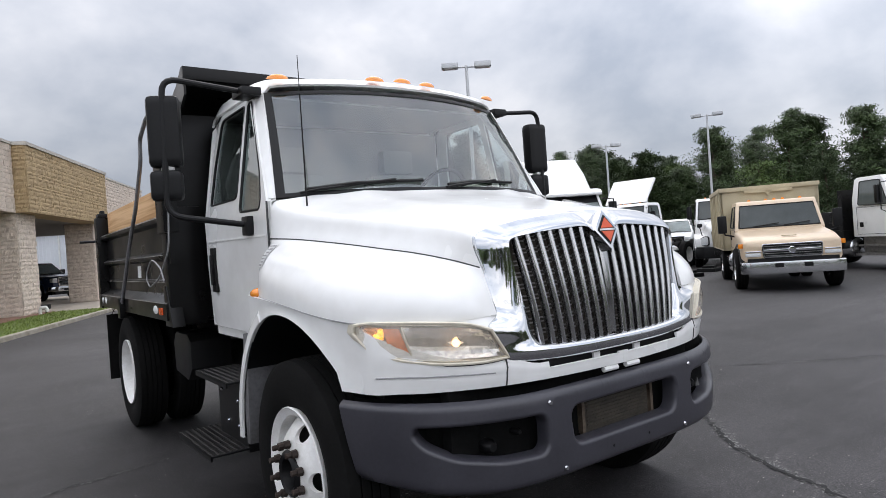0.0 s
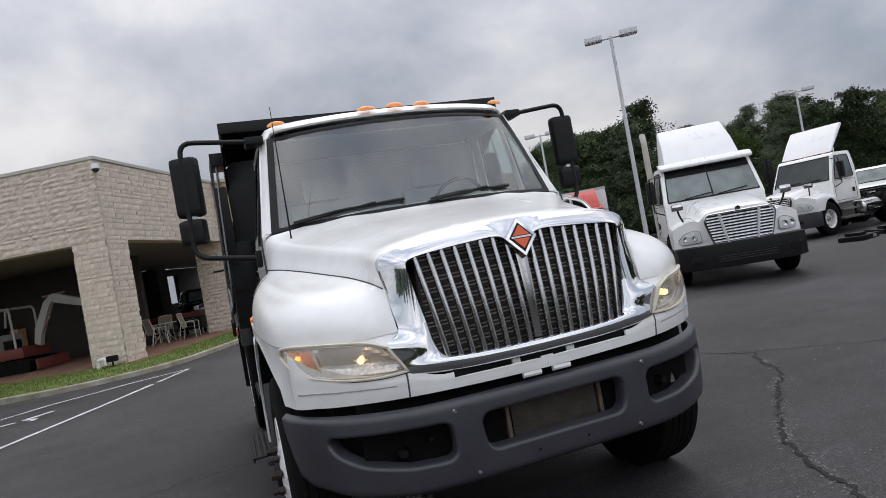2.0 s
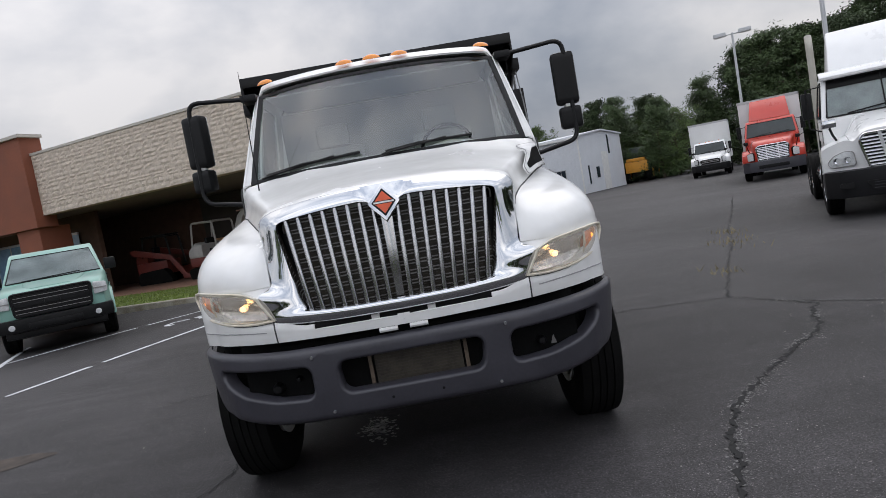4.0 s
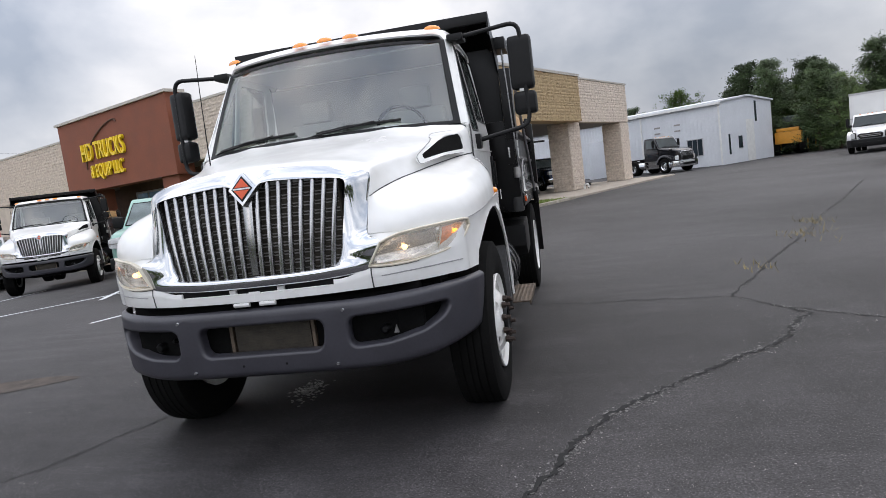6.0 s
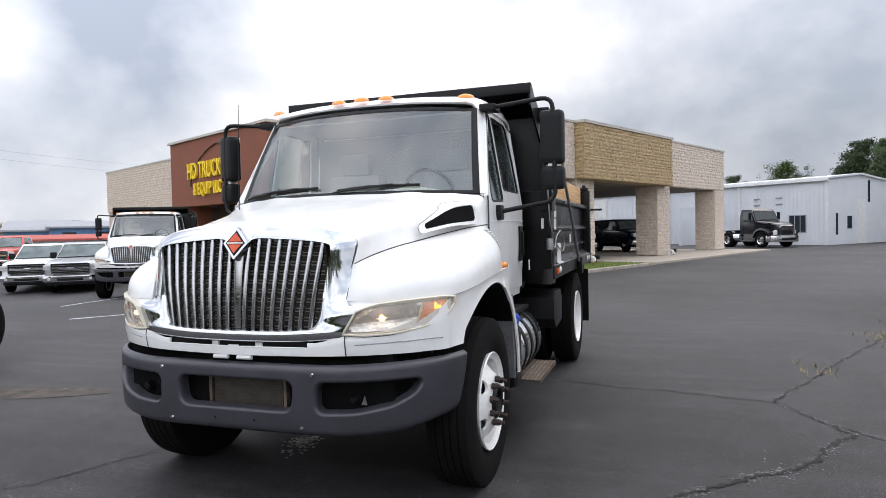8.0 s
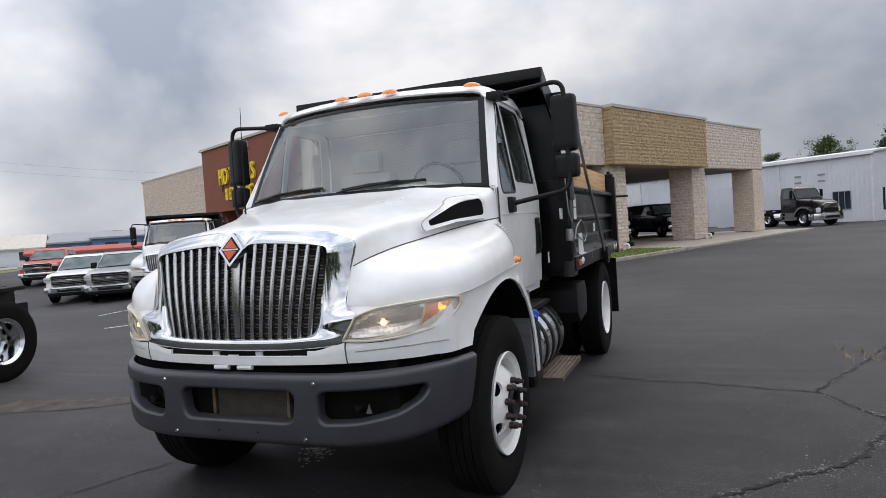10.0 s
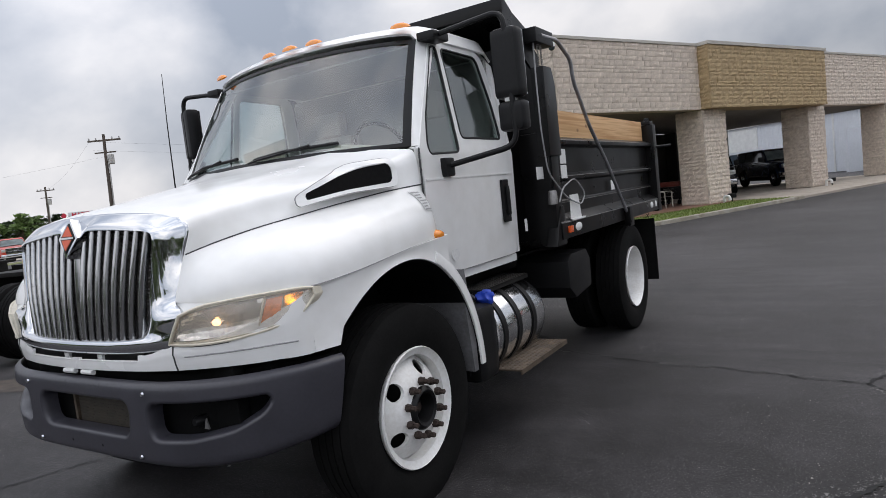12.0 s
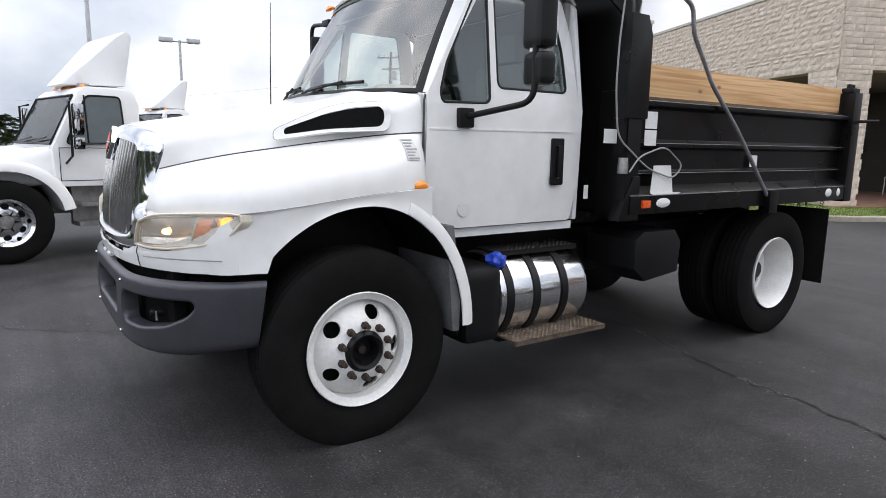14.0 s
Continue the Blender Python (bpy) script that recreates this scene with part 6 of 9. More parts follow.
far_wall = structure("wall_far_front", block(-31.8, 0.0, 3.3, -21.0, 0.45, ZT), STONEBACK, "beige split-stone front wall", BP)
structure("wall_far_front_lower", block(-31.8, 0.06, 0, -23.0, 0.5, 3.3), STONEBACK, "beige shop wall", BP)
stonework(right_wall, local_face(0, 0, 90), 7.30, ZB, ZT, STONE, 1)
far_items = []
stonework(None, local_face(-11.1, 0, 0), 11.1, ZB, ZT, STONE, 2, False, far_items)
joined_stones("stonework", far_items, front_wall, STONE)
tan_items = []
stonework(None, local_face(0.43, 7.30, 90), 8.5, 3.62, ZTAN, TANSTONE, 3, False, tan_items)
stonework(None, local_face(0.0, 7.30, 0), 0.43, 3.62, ZTAN, TANSTONE, 4, False, tan_items)
joined_stones("stonework", tan_items, tan_wall, TANSTONE)
end_items = []
stonework(None, local_face(0, 15.8, 90), 8.3, 3.64, ZT, STONE, 5, False, end_items)
joined_stones("stonework", end_items, end_wall, STONE)
ff_items = []
stonework(None, local_face(-31.8, 0, 0), 10.8, 3.3, ZT, STONE, 6, False, ff_items)
joined_stones("stonework", ff_items, far_wall, STONE)
cop = [block(-11.1, -0.06, ZT, 0.06, 0.5, ZT + 0.09), block(-0.5, 0.5, ZT, 0.06, 7.24, ZT + 0.09), block(-0.5, 7.24, ZTAN, 0.50, 15.86, ZTAN + 0.12), block(-0.5, 15.86, ZT, 0.06, 24.16, ZT + 0.09), block(-31.9, -0.06, ZT, -21.0, 0.5, ZT + 0.09), block(-21.15, -0.46, 6.63, -10.95, 0.5, 6.75)]
structure("trim_coping", join(*cop), COPING, "pale metal coping along the roof edge", BP)
structure("ceiling_canopy", block(-9.5, 0.45, ZB + 0.02, -0.45, 24.0, ZB + 0.14), CEIL, "canopy soffit, coloured dark for shade", BP)
structure("ceiling_front", block(-31.8, 0.45, ZB + 0.02, -9.5, 7.0, ZB + 0.14), CEIL, "canopy soffit, coloured dark for shade", BP)
structure("roof_flat", block(-31.8, 0.45, ZT - 0.35, -0.45, 24.0, ZT - 0.2), COPING, "flat roof deck", BP)
for k, (y0, y1, x0) in enumerate(((0.0, 1.0, -1.05), (7.35, 8.8, -1.15), (14.95, 16.4, -1.15), (22.6, 24.05, -1.15))):
    col = structure("column", block(x0, y0 + 0.02, 0.1, -0.02, y1 - 0.02, ZB + 0.03), STONEBACK, "rough split-stone canopy column", BP)
    items = []
    top = ZB if k in (0, 1) else 3.6
    if k == 0:
        stonework(col, local_face(0, y0, 90), y1 - y0, 0.1, top, STONE, 10 + k)
        stonework(col, local_face(x0, y0, 0), -x0, 0.1, top, STONE, 20 + k)
    else:
        stonework(None, local_face(0, y0, 90), y1 - y0, 0.1, top, STONE, 10 + k, False, items)
        stonework(None, local_face(x0, y0, 0), -x0, 0.1, top, STONE, 20 + k, False, items)
        joined_stones("stonework", items, col, STONE)
structure("floor_canopy", block(-31.8, 0.0, 0.0, 0.4, 9.0, 0.10), PAVER, "reddish paved floor under the canopy", BP)
structure("pavement", block(-9.6, 9.0, 0.0, 2.55, 24.3, 0.08), CONCRETE, "tan concrete apron", BP)
# inner walls; the dark ones close the bays and carry canopy shade in colour
structure("wall_inner_front", block(-9.6, 6.6, 0.1, -3.2, 6.85, ZB), INSIDE, "wall under the canopy, coloured dark for shade", BP)
structure("wall_inner_side", join(block(-9.7, 6.85, 0.1, -9.45, 20.0, ZB), block(-9.7, 21.2, 0.1, -9.45, 24.0, ZB), block(-9.7, 20.0, 0.1, -9.45, 21.2, 1.5), block(-9.7, 20.0, 3.2, -9.45, 21.2, ZB)), INSIDE, "wall under the canopy, coloured dark for shade", BP)
structure("wall_inner_left", block(-31.8, 6.6, 0.1, -9.6, 6.85, ZB), BROWNWALL, "brown shop wall", BP)
structure("wall_rear_post", block(-9.4, 17.6, 0.1, -8.7, 18.6, ZB), INSIDE, "wall under the canopy, coloured dark for shade", BP)
# sign block over the entrance
structure("wall_sign", block(-21.0, -0.36, 3.18, -11.1, 0.5, 6.63), BRICKRED, "red-brown sign wall above the entrance", BP)
for x in (-20.6, -12.6):
    structure("column_brick", block(x, -0.2, 0.1, x + 1.3, 1.1, 3.2), BRICKRED, "red-brown entrance column", BP)
for k in range(6):
    w = thing("shop_window", "tall shop window with blue film and grey frame", "window", BP @ Matrix.Translation((-19.2 + 1.15 * k, 2.2, 0.1)), "shop windows")
    part("pane", block(0, 0, 0.3, 1.08, 0.02, 2.7), BLUEGLASS, w)
    part("frame", join(block(0, -0.03, 0.1, 1.1, 0.04, 0.3), block(0, -0.03, 2.7, 1.1, 0.04, 2.8), block(-0.03, -0.03, 0.1, 0.03, 0.04, 2.8)), ALU, w)
structure("wall_entrance", block(-21.0, 2.3, 0.1, -11.3, 2.5, ZB), BROWNWALL, "brown entrance wall", BP)


def lettering(text, size, parent, m, material, depth=0.06):
    c = bpy.data.curves.new("letters", "FONT")
    c.body, c.size, c.extrude, c.align_x = text, size, depth, "CENTER"
    c.offset = 0.010 * size
    tmp = bpy.data.objects.new("letters", c)
    scene.collection.objects.link(tmp)
    bpy.context.view_layer.update()
    me = bpy.data.meshes.new_from_object(tmp)
    bpy.data.objects.remove(tmp)
    me.materials.clear()
    me.materials.append(material)
    o = new("sign_letters", me)
    o.parent, o.matrix_basis = parent, m
    return o


SIGN = thing("shop_sign", "raised yellow capital letters on the red-brown sign wall", "sign", BP @ Matrix.Translation((-16.0, -0.44, 0)))
lettering("HD TRUCKS", 1.05, SIGN, Matrix.Translation((-0.8, 0, 4.60)) @ Matrix.Rotation(radians(90), 4, "X") @ Matrix.Diagonal((0.70, 1.12, 1, 1)), YELLOW)
lettering("& EQUIP LLC", 0.82, SIGN, Matrix.Translation((-0.62, 0, 3.74)) @ Matrix.Rotation(radians(90), 4, "X") @ Matrix.Diagonal((0.66, 1.08, 1, 1)), YELLOW)
arc = [(-2.6 + 0.0 * k + 2.9 * (1 - math.cos(math.pi * k / 20)) * 0.5 * 1.15, 0.03, 4.2 + 2.0 * math.sin(math.pi * k / 20 * 0.62)) for k in range(21)]
part("arc_trim", tube(arc, 0.035, 6), BROWNWALL, SIGN, "faint dark arc behind the letters")
dome = thing("security_camera", "white dome security camera under the coping", "camera", BP @ Matrix.Translation((0.12, -0.12, 5.62)))
part("housing", lathe([(0.0, 0.16), (0.09, 0.15), (0.11, 0.05), (0.11, 0.0)], 16, "z"), STICKER, dome)
part("dome", lathe([(0.10, 0.0), (0.085, -0.06), (0.05, -0.095), (0.0, -0.105)], 16, "z"), DARKGLASS, dome)
part("arm", block(-0.14, -0.02, 0.1, 0.0, 0.14, 0.14), STICKER, dome)
for lx, ly in ((-0.2, -0.35), (0.35, 8.3), (0.35, 16.0)):
    fl = thing("flood_light", "small black ground flood light", "lamp", BP @ Matrix.Translation((lx, ly, 0.06)), "ground lights")
    part("stake", tube([(0, 0, 0), (0, 0, 0.18)], 0.025, 8), BLACK, fl)
    part("head", block(-0.14, -0.08, 0.17, 0.14, 0.08, 0.34, 0.03), BLACK, fl)
    pv = thing("vent_pipe", "white bent plastic vent pipe", "pipe", BP @ Matrix.Translation((lx - (0.42 if ly < 0 else 0), ly - (0 if ly < 0 else 0.5), 0.05)), "vent pipes")
    part("pipe", tube([(0, 0, 0), (0, 0, 0.28), (0.22, -0.02, 0.28), (0.24, -0.02, 0.12)], 0.055, 10, True, 0.1), STICKER, pv)

# lawn and kerb round the corner
edge = [(-30.0, -3.8)] + [(-0.2 + 2.75 * math.sin(a), -1.05 - 2.75 * math.cos(a)) for a in [math.pi / 2 * k / 12 for k in range(13)]] + [(2.55, 8.95)]
lawn_bm = slab([(-30.0, 0.02)] + edge + [(0.35, 8.95), (0.35, 0.02)], "z", -0.4, 0.085)
structure("lawn", lawn_bm, GRASS, "green mown grass strip", BP)
rows = []
for i, p in enumerate(edge):
    a, b = Vector(edge[max(i - 1, 0)]), Vector(edge[min(i + 1, len(edge) - 1)])
    d = (b - a).normalized()
    nrm = Vector((d.y, -d.x))
    rows.append([(p[0] + nrm.x * o, p[1] + nrm.y * o, z) for o, z in ((0.16, -0.4), (0.14, 0.10), (0.12, 0.12), (0.02, 0.12), (0.0, 0.11), (0.0, -0.4))])
structure("kerb", sheet(rows), KERB, "weathered concrete kerb", BP)
blades = bmesh.new()
for k in range(26000):
    lx, ly = rnd.uniform(-9, 2.5), rnd.uniform(-3.75, 8.8)
    if ly > 0 and lx < 0.4:
        continue
    cx, cy = lx + 0.2, ly + 1.05
    if cx > 0 and cy < 0 and cx * cx + cy * cy > 2.7**2:
        continue
    h, a = rnd.uniform(0.025, 0.07), rnd.uniform(0, 6.28)
    dx, dy = math.cos(a) * 0.014, math.sin(a) * 0.014
    v = [blades.verts.new(p) for p in ((lx - dx, ly - dy, 0.084), (lx + dx, ly + dy, 0.084), (lx + rnd.uniform(-.03, .03), ly + rnd.uniform(-.03, .03), 0.085 + h))]
    blades.faces.new(v)
gb = tagged(part("grass", blades, BLADE), "short green grass blades", "grass", "", "stuff")
gb.matrix_basis = BP


# ---- vehicles round the yard ----
BODYWHITE = mat("fleet_white", (0.83, 0.83, 0.82), 0.3, vary=0.03, coat=0.4)
BODYRED = mat("truck_red", (0.52, 0.045, 0.025), 0.3, vary=0.05, coat=0.5)
BODYCREAM = mat("cream_paint", (0.60, 0.47, 0.33), 0.35, vary=0.05, coat=0.3)
BOXCREAM = mat("dull_cream_box", (0.50, 0.44, 0.30), 0.6, vary=0.1, scale=2, tint=(0.40, 0.34, 0.22))
BODYTEAL = mat("faded_teal", (0.22, 0.40, 0.34), 0.35, vary=0.06, coat=0.4)
BODYSILVER = mat("silver_paint", (0.42, 0.43, 0.44), 0.3, 0.5, vary=0.05, coat=0.5)
BODYBLACK = mat("black_paint", (0.015, 0.015, 0.018), 0.2, vary=0.1, coat=0.6)
BODYBLUE = mat("dark_blue_paint", (0.015, 0.03, 0.075), 0.25, vary=0.1, coat=0.6)
MACHINEYEL = mat("machine_yellow", (0.62, 0.28, 0.03), 0.45, vary=0.1, scale=4)
MACHINERED = mat("machine_red", (0.15, 0.028, 0.02), 0.5, vary=0.15, scale=4)
PALEGREY = mat("pale_grey_paint", (0.42, 0.41, 0.39), 0.5, vary=0.1)
CABGLASS = mat("vehicle_glass", (0.085, 0.102, 0.102), 0.06, vary=0.1, spec=0.8)
BRIGHTBAR = mat("bright_silver_trim", (0.72, 0.73, 0.74), 0.3, 0.7, vary=0.05)
# The sky's reflection in the glass is put into this pale base colour.
WINDSCREEN = mat("pale_vehicle_windscreen", (0.32, 0.38, 0.38), 0.05, vary=0.25, scale=2.2, spec=0.9)
LAMPGLASS = mat("vehicle_headlamp", (0.66, 0.67, 0.67), 0.12, 0.15, vary=0.1, scale=30)
BOXWHITE = mat("box_body_white", (0.66, 0.66, 0.65), 0.5, vary=0.05, scale=1.5)

TY = {}


def road_wheel(parent, x, y, r, w, rim=None, dual=False):
    """A plain road wheel: tyre, dished rim, hub. x is the middle of the tyre; its sign tells the side."""
    rim = rim or STEEL
    key = (r, w)
    if key not in TY:
        h = w / 2
        prof = [(r * 0.56, -h * 0.8), (r * 0.6, -h * 0.95), (r * 0.8, -h), (r * 0.94, -h * 0.92), (r, -h * 0.72), (r, -h * 0.3), (r - 0.01, -h * 0.28), (r - 0.01, -h * 0.2), (r, -h * 0.18), (r, h * 0.18), (r - 0.01, h * 0.2), (r - 0.01, h * 0.28), (r, h * 0.3), (r, h * 0.72), (r * 0.94, h * 0.92), (r * 0.8, h), (r * 0.6, h * 0.95), (r * 0.56, h * 0.8)]
        TY[key] = (mesh_of("tyre", lathe(prof, 28), RUBBER), {})
    tyre, rims = TY[key]
    if rim.name not in rims:
        h, k = w / 2, r * 0.57
        deep = -h * 0.1 if not dual else -h * 0.8
        face = disc_bm(k * 0.3, k * 0.86, deep + h * 0.35, deep, 6, k * 0.13, 10) if r > 0.45 else disc_bm(k * 0.22, k * 0.88, deep + h * 0.4, deep + h * 0.3, 6, k * 0.17, 10)
        bm = join(lathe([(k * 0.86, deep), (k * 0.88, h * 0.6), (k, h * 0.86), (k * 1.05, h * 0.86), (k * 1.0, h * 0.4), (k * 0.95, -h * 0.8)], 28), face)
        rims[rim.name] = (mesh_of("rim", bm, rim), mesh_of("hub", lathe([(0, deep + h * 0.75), (k * 0.2, deep + h * 0.7), (k * 0.3, deep + h * 0.33)], 12), DULLSTEEL), mesh_of("dust", lathe([(0, deep - 0.02), (k * 0.9, deep - 0.03)], 16), BLACK))
    o = new("wheel", tyre)
    o.parent, o.matrix_basis = parent, Matrix.Translation((x, y, r)) @ (Matrix.Identity(4) if x > 0 else Matrix.Rotation(math.pi, 4, "Z"))
    for nm, me in zip(("rim", "hub", "brake"), rims[rim.name]):
        q = new(nm, me)
        q.parent = o
    if dual:
        q = new("inner_tyre", tyre)
        q.parent, q.matrix_basis = o, Matrix.Translation((-w * 1.2, 0, 0))
    return o


def loft(sections, n=6):
    """Rounded-rectangle sections (y, half width, low z, high z, corner) skinned along y."""
    rows = []
    for y, w, z0, z1, c in sections:
        ring = rounded([(-w, z0), (w, z0), (w * 0.985, z1), (-w * 0.985, z1)], c, n)
        rows.append([Vector((x, y, z)) for x, z in ring])
    bm = sheet(rows, close_v=True)
    for row in (rows[0], rows[-1]):
        vs = [min(bm.verts, key=lambda v: (v.co - p).length_squared) for p in row]
        try:
            bm.faces.new(list(dict.fromkeys(vs)))
        except ValueError:
            pass
    return bm


def quad(a, b, c, d, t=0.006):
    bm = bmesh.new()
    bm.faces.new([bm.verts.new(p) for p in (a, b, c, d)])
    bmesh.ops.solidify(bm, geom=bm.faces[:], thickness=t)
    return bm


def arch_bm(x0, x1, yc, zc, r, t, a0=0, a1=180, stretch=1.0):
    """A wheel arch: a bent plate round (yc, zc)."""
    rows = []
    for k in range(15):
        a = radians(a0 + (a1 - a0) * k / 14)
        c, s = math.cos(a) * stretch, math.sin(a)
        rows.append([Vector((x, yc + (r + e) * c, zc + (r + e) * s)) for x, e in ((x0, 0), (x1 - math.copysign(0.02, x1), 0), (x1, 0.0), (x1, t * 0.6), (x1 - math.copysign(0.04, x1), t), (x0, t))])
    return sheet(rows, close_v=True)


def aero_nose(T, paint, bumper, hood_z):
    """A rounded bonnet in one with its wings, a tall barred grille, swept lamps and a deep bumper."""
    def skin(u, v):
        top, wing = 1.40 + (hood_z - 1.36) * u**0.7, 1.25 + 0.05 * math.sin(math.pi * min(1, u * 1.2))
        y0 = -1.04 + 1.66 * u
        low = 0.51 + math.sqrt(max(0.0, 0.63**2 - y0 * y0)) if abs(y0) < 0.56 else 0.80
        pts = [(0, 0, top + 0.03), (0.4, 0, top + 0.02), (0.58, 0, top - 0.02), (0.70, 0, top - 0.13 - 0.1 * u), (0.82, 0, wing + 0.05), (1.0, 0, wing), (1.11, 0, wing - 0.05), (1.16, 0, wing - 0.12), (1.17, 0, min(low, wing - 0.13))]
        p = curve(pts, v)
        return Vector((p.x * (1 - 0.10 * u * u), y0 + (1 - u) * 0.46 * (p.x / 1.17) ** 2.2, p.z))
    half = grid_at(skin, 26, 28)
    front = sheet([[skin(0, v / 28) + Vector((0, 0.004 * k, (0.76 - skin(0, v / 28).z) * k / 4)) for k in range(5)] for v in range(29)])
    shell = join(half, front)
    shell = join(shell, mirrored(shell))
    bmesh.ops.remove_doubles(shell, verts=shell.verts, dist=1e-4)
    hood = part("bonnet", thick(shell, 0.015), paint, T, "white rounded bonnet and wings", 45)
    for s in (-1, 1):
        part("wheel_liner", arch_bm(s * 0.55, s * 1.13, 0, 0.51, 0.60, 0.02, 0, 180), BLACK, T)
        part("shut_line", tube([(s * skin(k / 14, 0.44).x, skin(k / 14, 0.44).y - 0.004, skin(k / 14, 0.44).z + 0.003) for k in range(15)], 0.004, 5), INK, hood)
        pts = rounded([(0.70, 0.87), (1.04, 0.86), (1.10, 0.94), (1.00, 1.06), (0.84, 1.12), (0.72, 1.10)], 0.05, 4)
        face = lambda x, z, e: Vector((s * x, -1.04 + 0.46 * (x / 1.17) ** 2.2 - e, z))
        lens = bmesh.new()
        mid = lens.verts.new(face(0.89, 0.98, 0.05))
        ring = [lens.verts.new(face(x, z, 0.022)) for x, z in pts]
        rear = [lens.verts.new(face(x, z, -0.03)) for x, z in pts]
        for i in range(len(ring)):
            j = (i + 1) % len(ring)
            lens.faces.new((mid, ring[i], ring[j]))
            lens.faces.new((ring[i], rear[i], rear[j], ring[j]))
        lamp = part("headlamp", lens, LAMPGLASS, T, "clear swept headlamp", 50)
        part("lamp_rim", tube([face(x, z, 0.024) for x, z in pts] + [face(*pts[0], 0.024)], 0.007, 6, False), DULLSTEEL, lamp)
        for x in (0.82, 0.97):
            part("lamp_bowl", lathe([(0.0, 0.0), (0.03, -0.004), (0.05, -0.022), (0.055, -0.03)], 16, "y", face(x, 0.97, 0.03)), CHROME, lamp)
        mir = part("wing_mirror", tube([(s * 0.88, -0.45, 1.27), (s * 0.96, -0.55, 1.42), (s * 1.0, -0.6, 1.56)], 0.02, 6), BLACK, T, "black stalk of the wing mirror")
        part("mirror_head", block(s * 1.0 - 0.11, -0.70, 1.54, s * 1.0 + 0.11, -0.52, 1.69, 0.06), CHROME, mir, "rounded chrome mirror head")
    bump = slab([(-1.18, -0.42), (-1.17, -0.82), (-0.95, -1.08), (-0.5, -1.20), (0.5, -1.20), (0.95, -1.08), (1.17, -0.82), (1.18, -0.42), (0.9, -0.5), (-0.9, -0.5)], "z", 0.34, 0.80, 0.06)
    b = part("bumper", bump, bumper, T, "", 45)
    vent = part("bumper_vent", slab(rounded([(-0.62, 0.60), (-0.52, 0.44), (0.52, 0.44), (0.62, 0.60)], 0.04, 3), "y", -1.215, -1.19), BLACK, b, "black vent in the bumper")
    for k in range(3):
        part("vent_slat", block(-0.52, -1.222, 0.47 + 0.045 * k, 0.52, -1.212, 0.478 + 0.045 * k), BUMPER, vent)
    for s in (-1, 1):
        part("fog_slot", slab(rounded([(s * 0.78, 0.50), (s * 0.98, 0.52), (s * 0.98, 0.60), (s * 0.78, 0.60)], 0.03, 3), "y", -1.145, -1.10), BLACK, b)
    gy, z0, z1 = -1.03, 0.80, 1.36
    border = rounded([(-0.52, z0), (0.52, z0), (0.64, z1 - 0.10), (0.58, z1), (-0.58, z1), (-0.64, z1 - 0.10)], 0.06, 4)
    g = part("grille", slab(border, "y", gy - 0.03, gy + 0.06), BLACK, T)
    part("grille_frame", tube([(x, gy - 0.035, z) for x, z in border] + [(border[0][0], gy - 0.035, border[0][1])], 0.022, 6, False), CHROME, g)
    for k in range(9):
        z = z0 + 0.035 + k * (z1 - z0 - 0.05) / 9
        w = 0.53 + 0.10 * (z - z0) / (z1 - z0)
        part("grille_bar", slab([(gy - 0.055, z), (gy - 0.052, z + 0.006), (gy - 0.03, z + 0.026), (gy - 0.02, z + 0.026), (gy - 0.02, z)], "x", -w, w), BRIGHTBAR, g)
    for s in (-1, 1):
        part("grille_post", slab([(s * 0.25, z0), (s * 0.285, z0), (s * 0.385, z1), (s * 0.335, z1)], "y", gy - 0.066, gy - 0.02), BRIGHTBAR, g)
    part("badge", lathe([(0.0, -0.012), (0.05, -0.010), (0.058, 0.0)], 20, "y", (0, -1.03, 1.405)), CHROME, T)


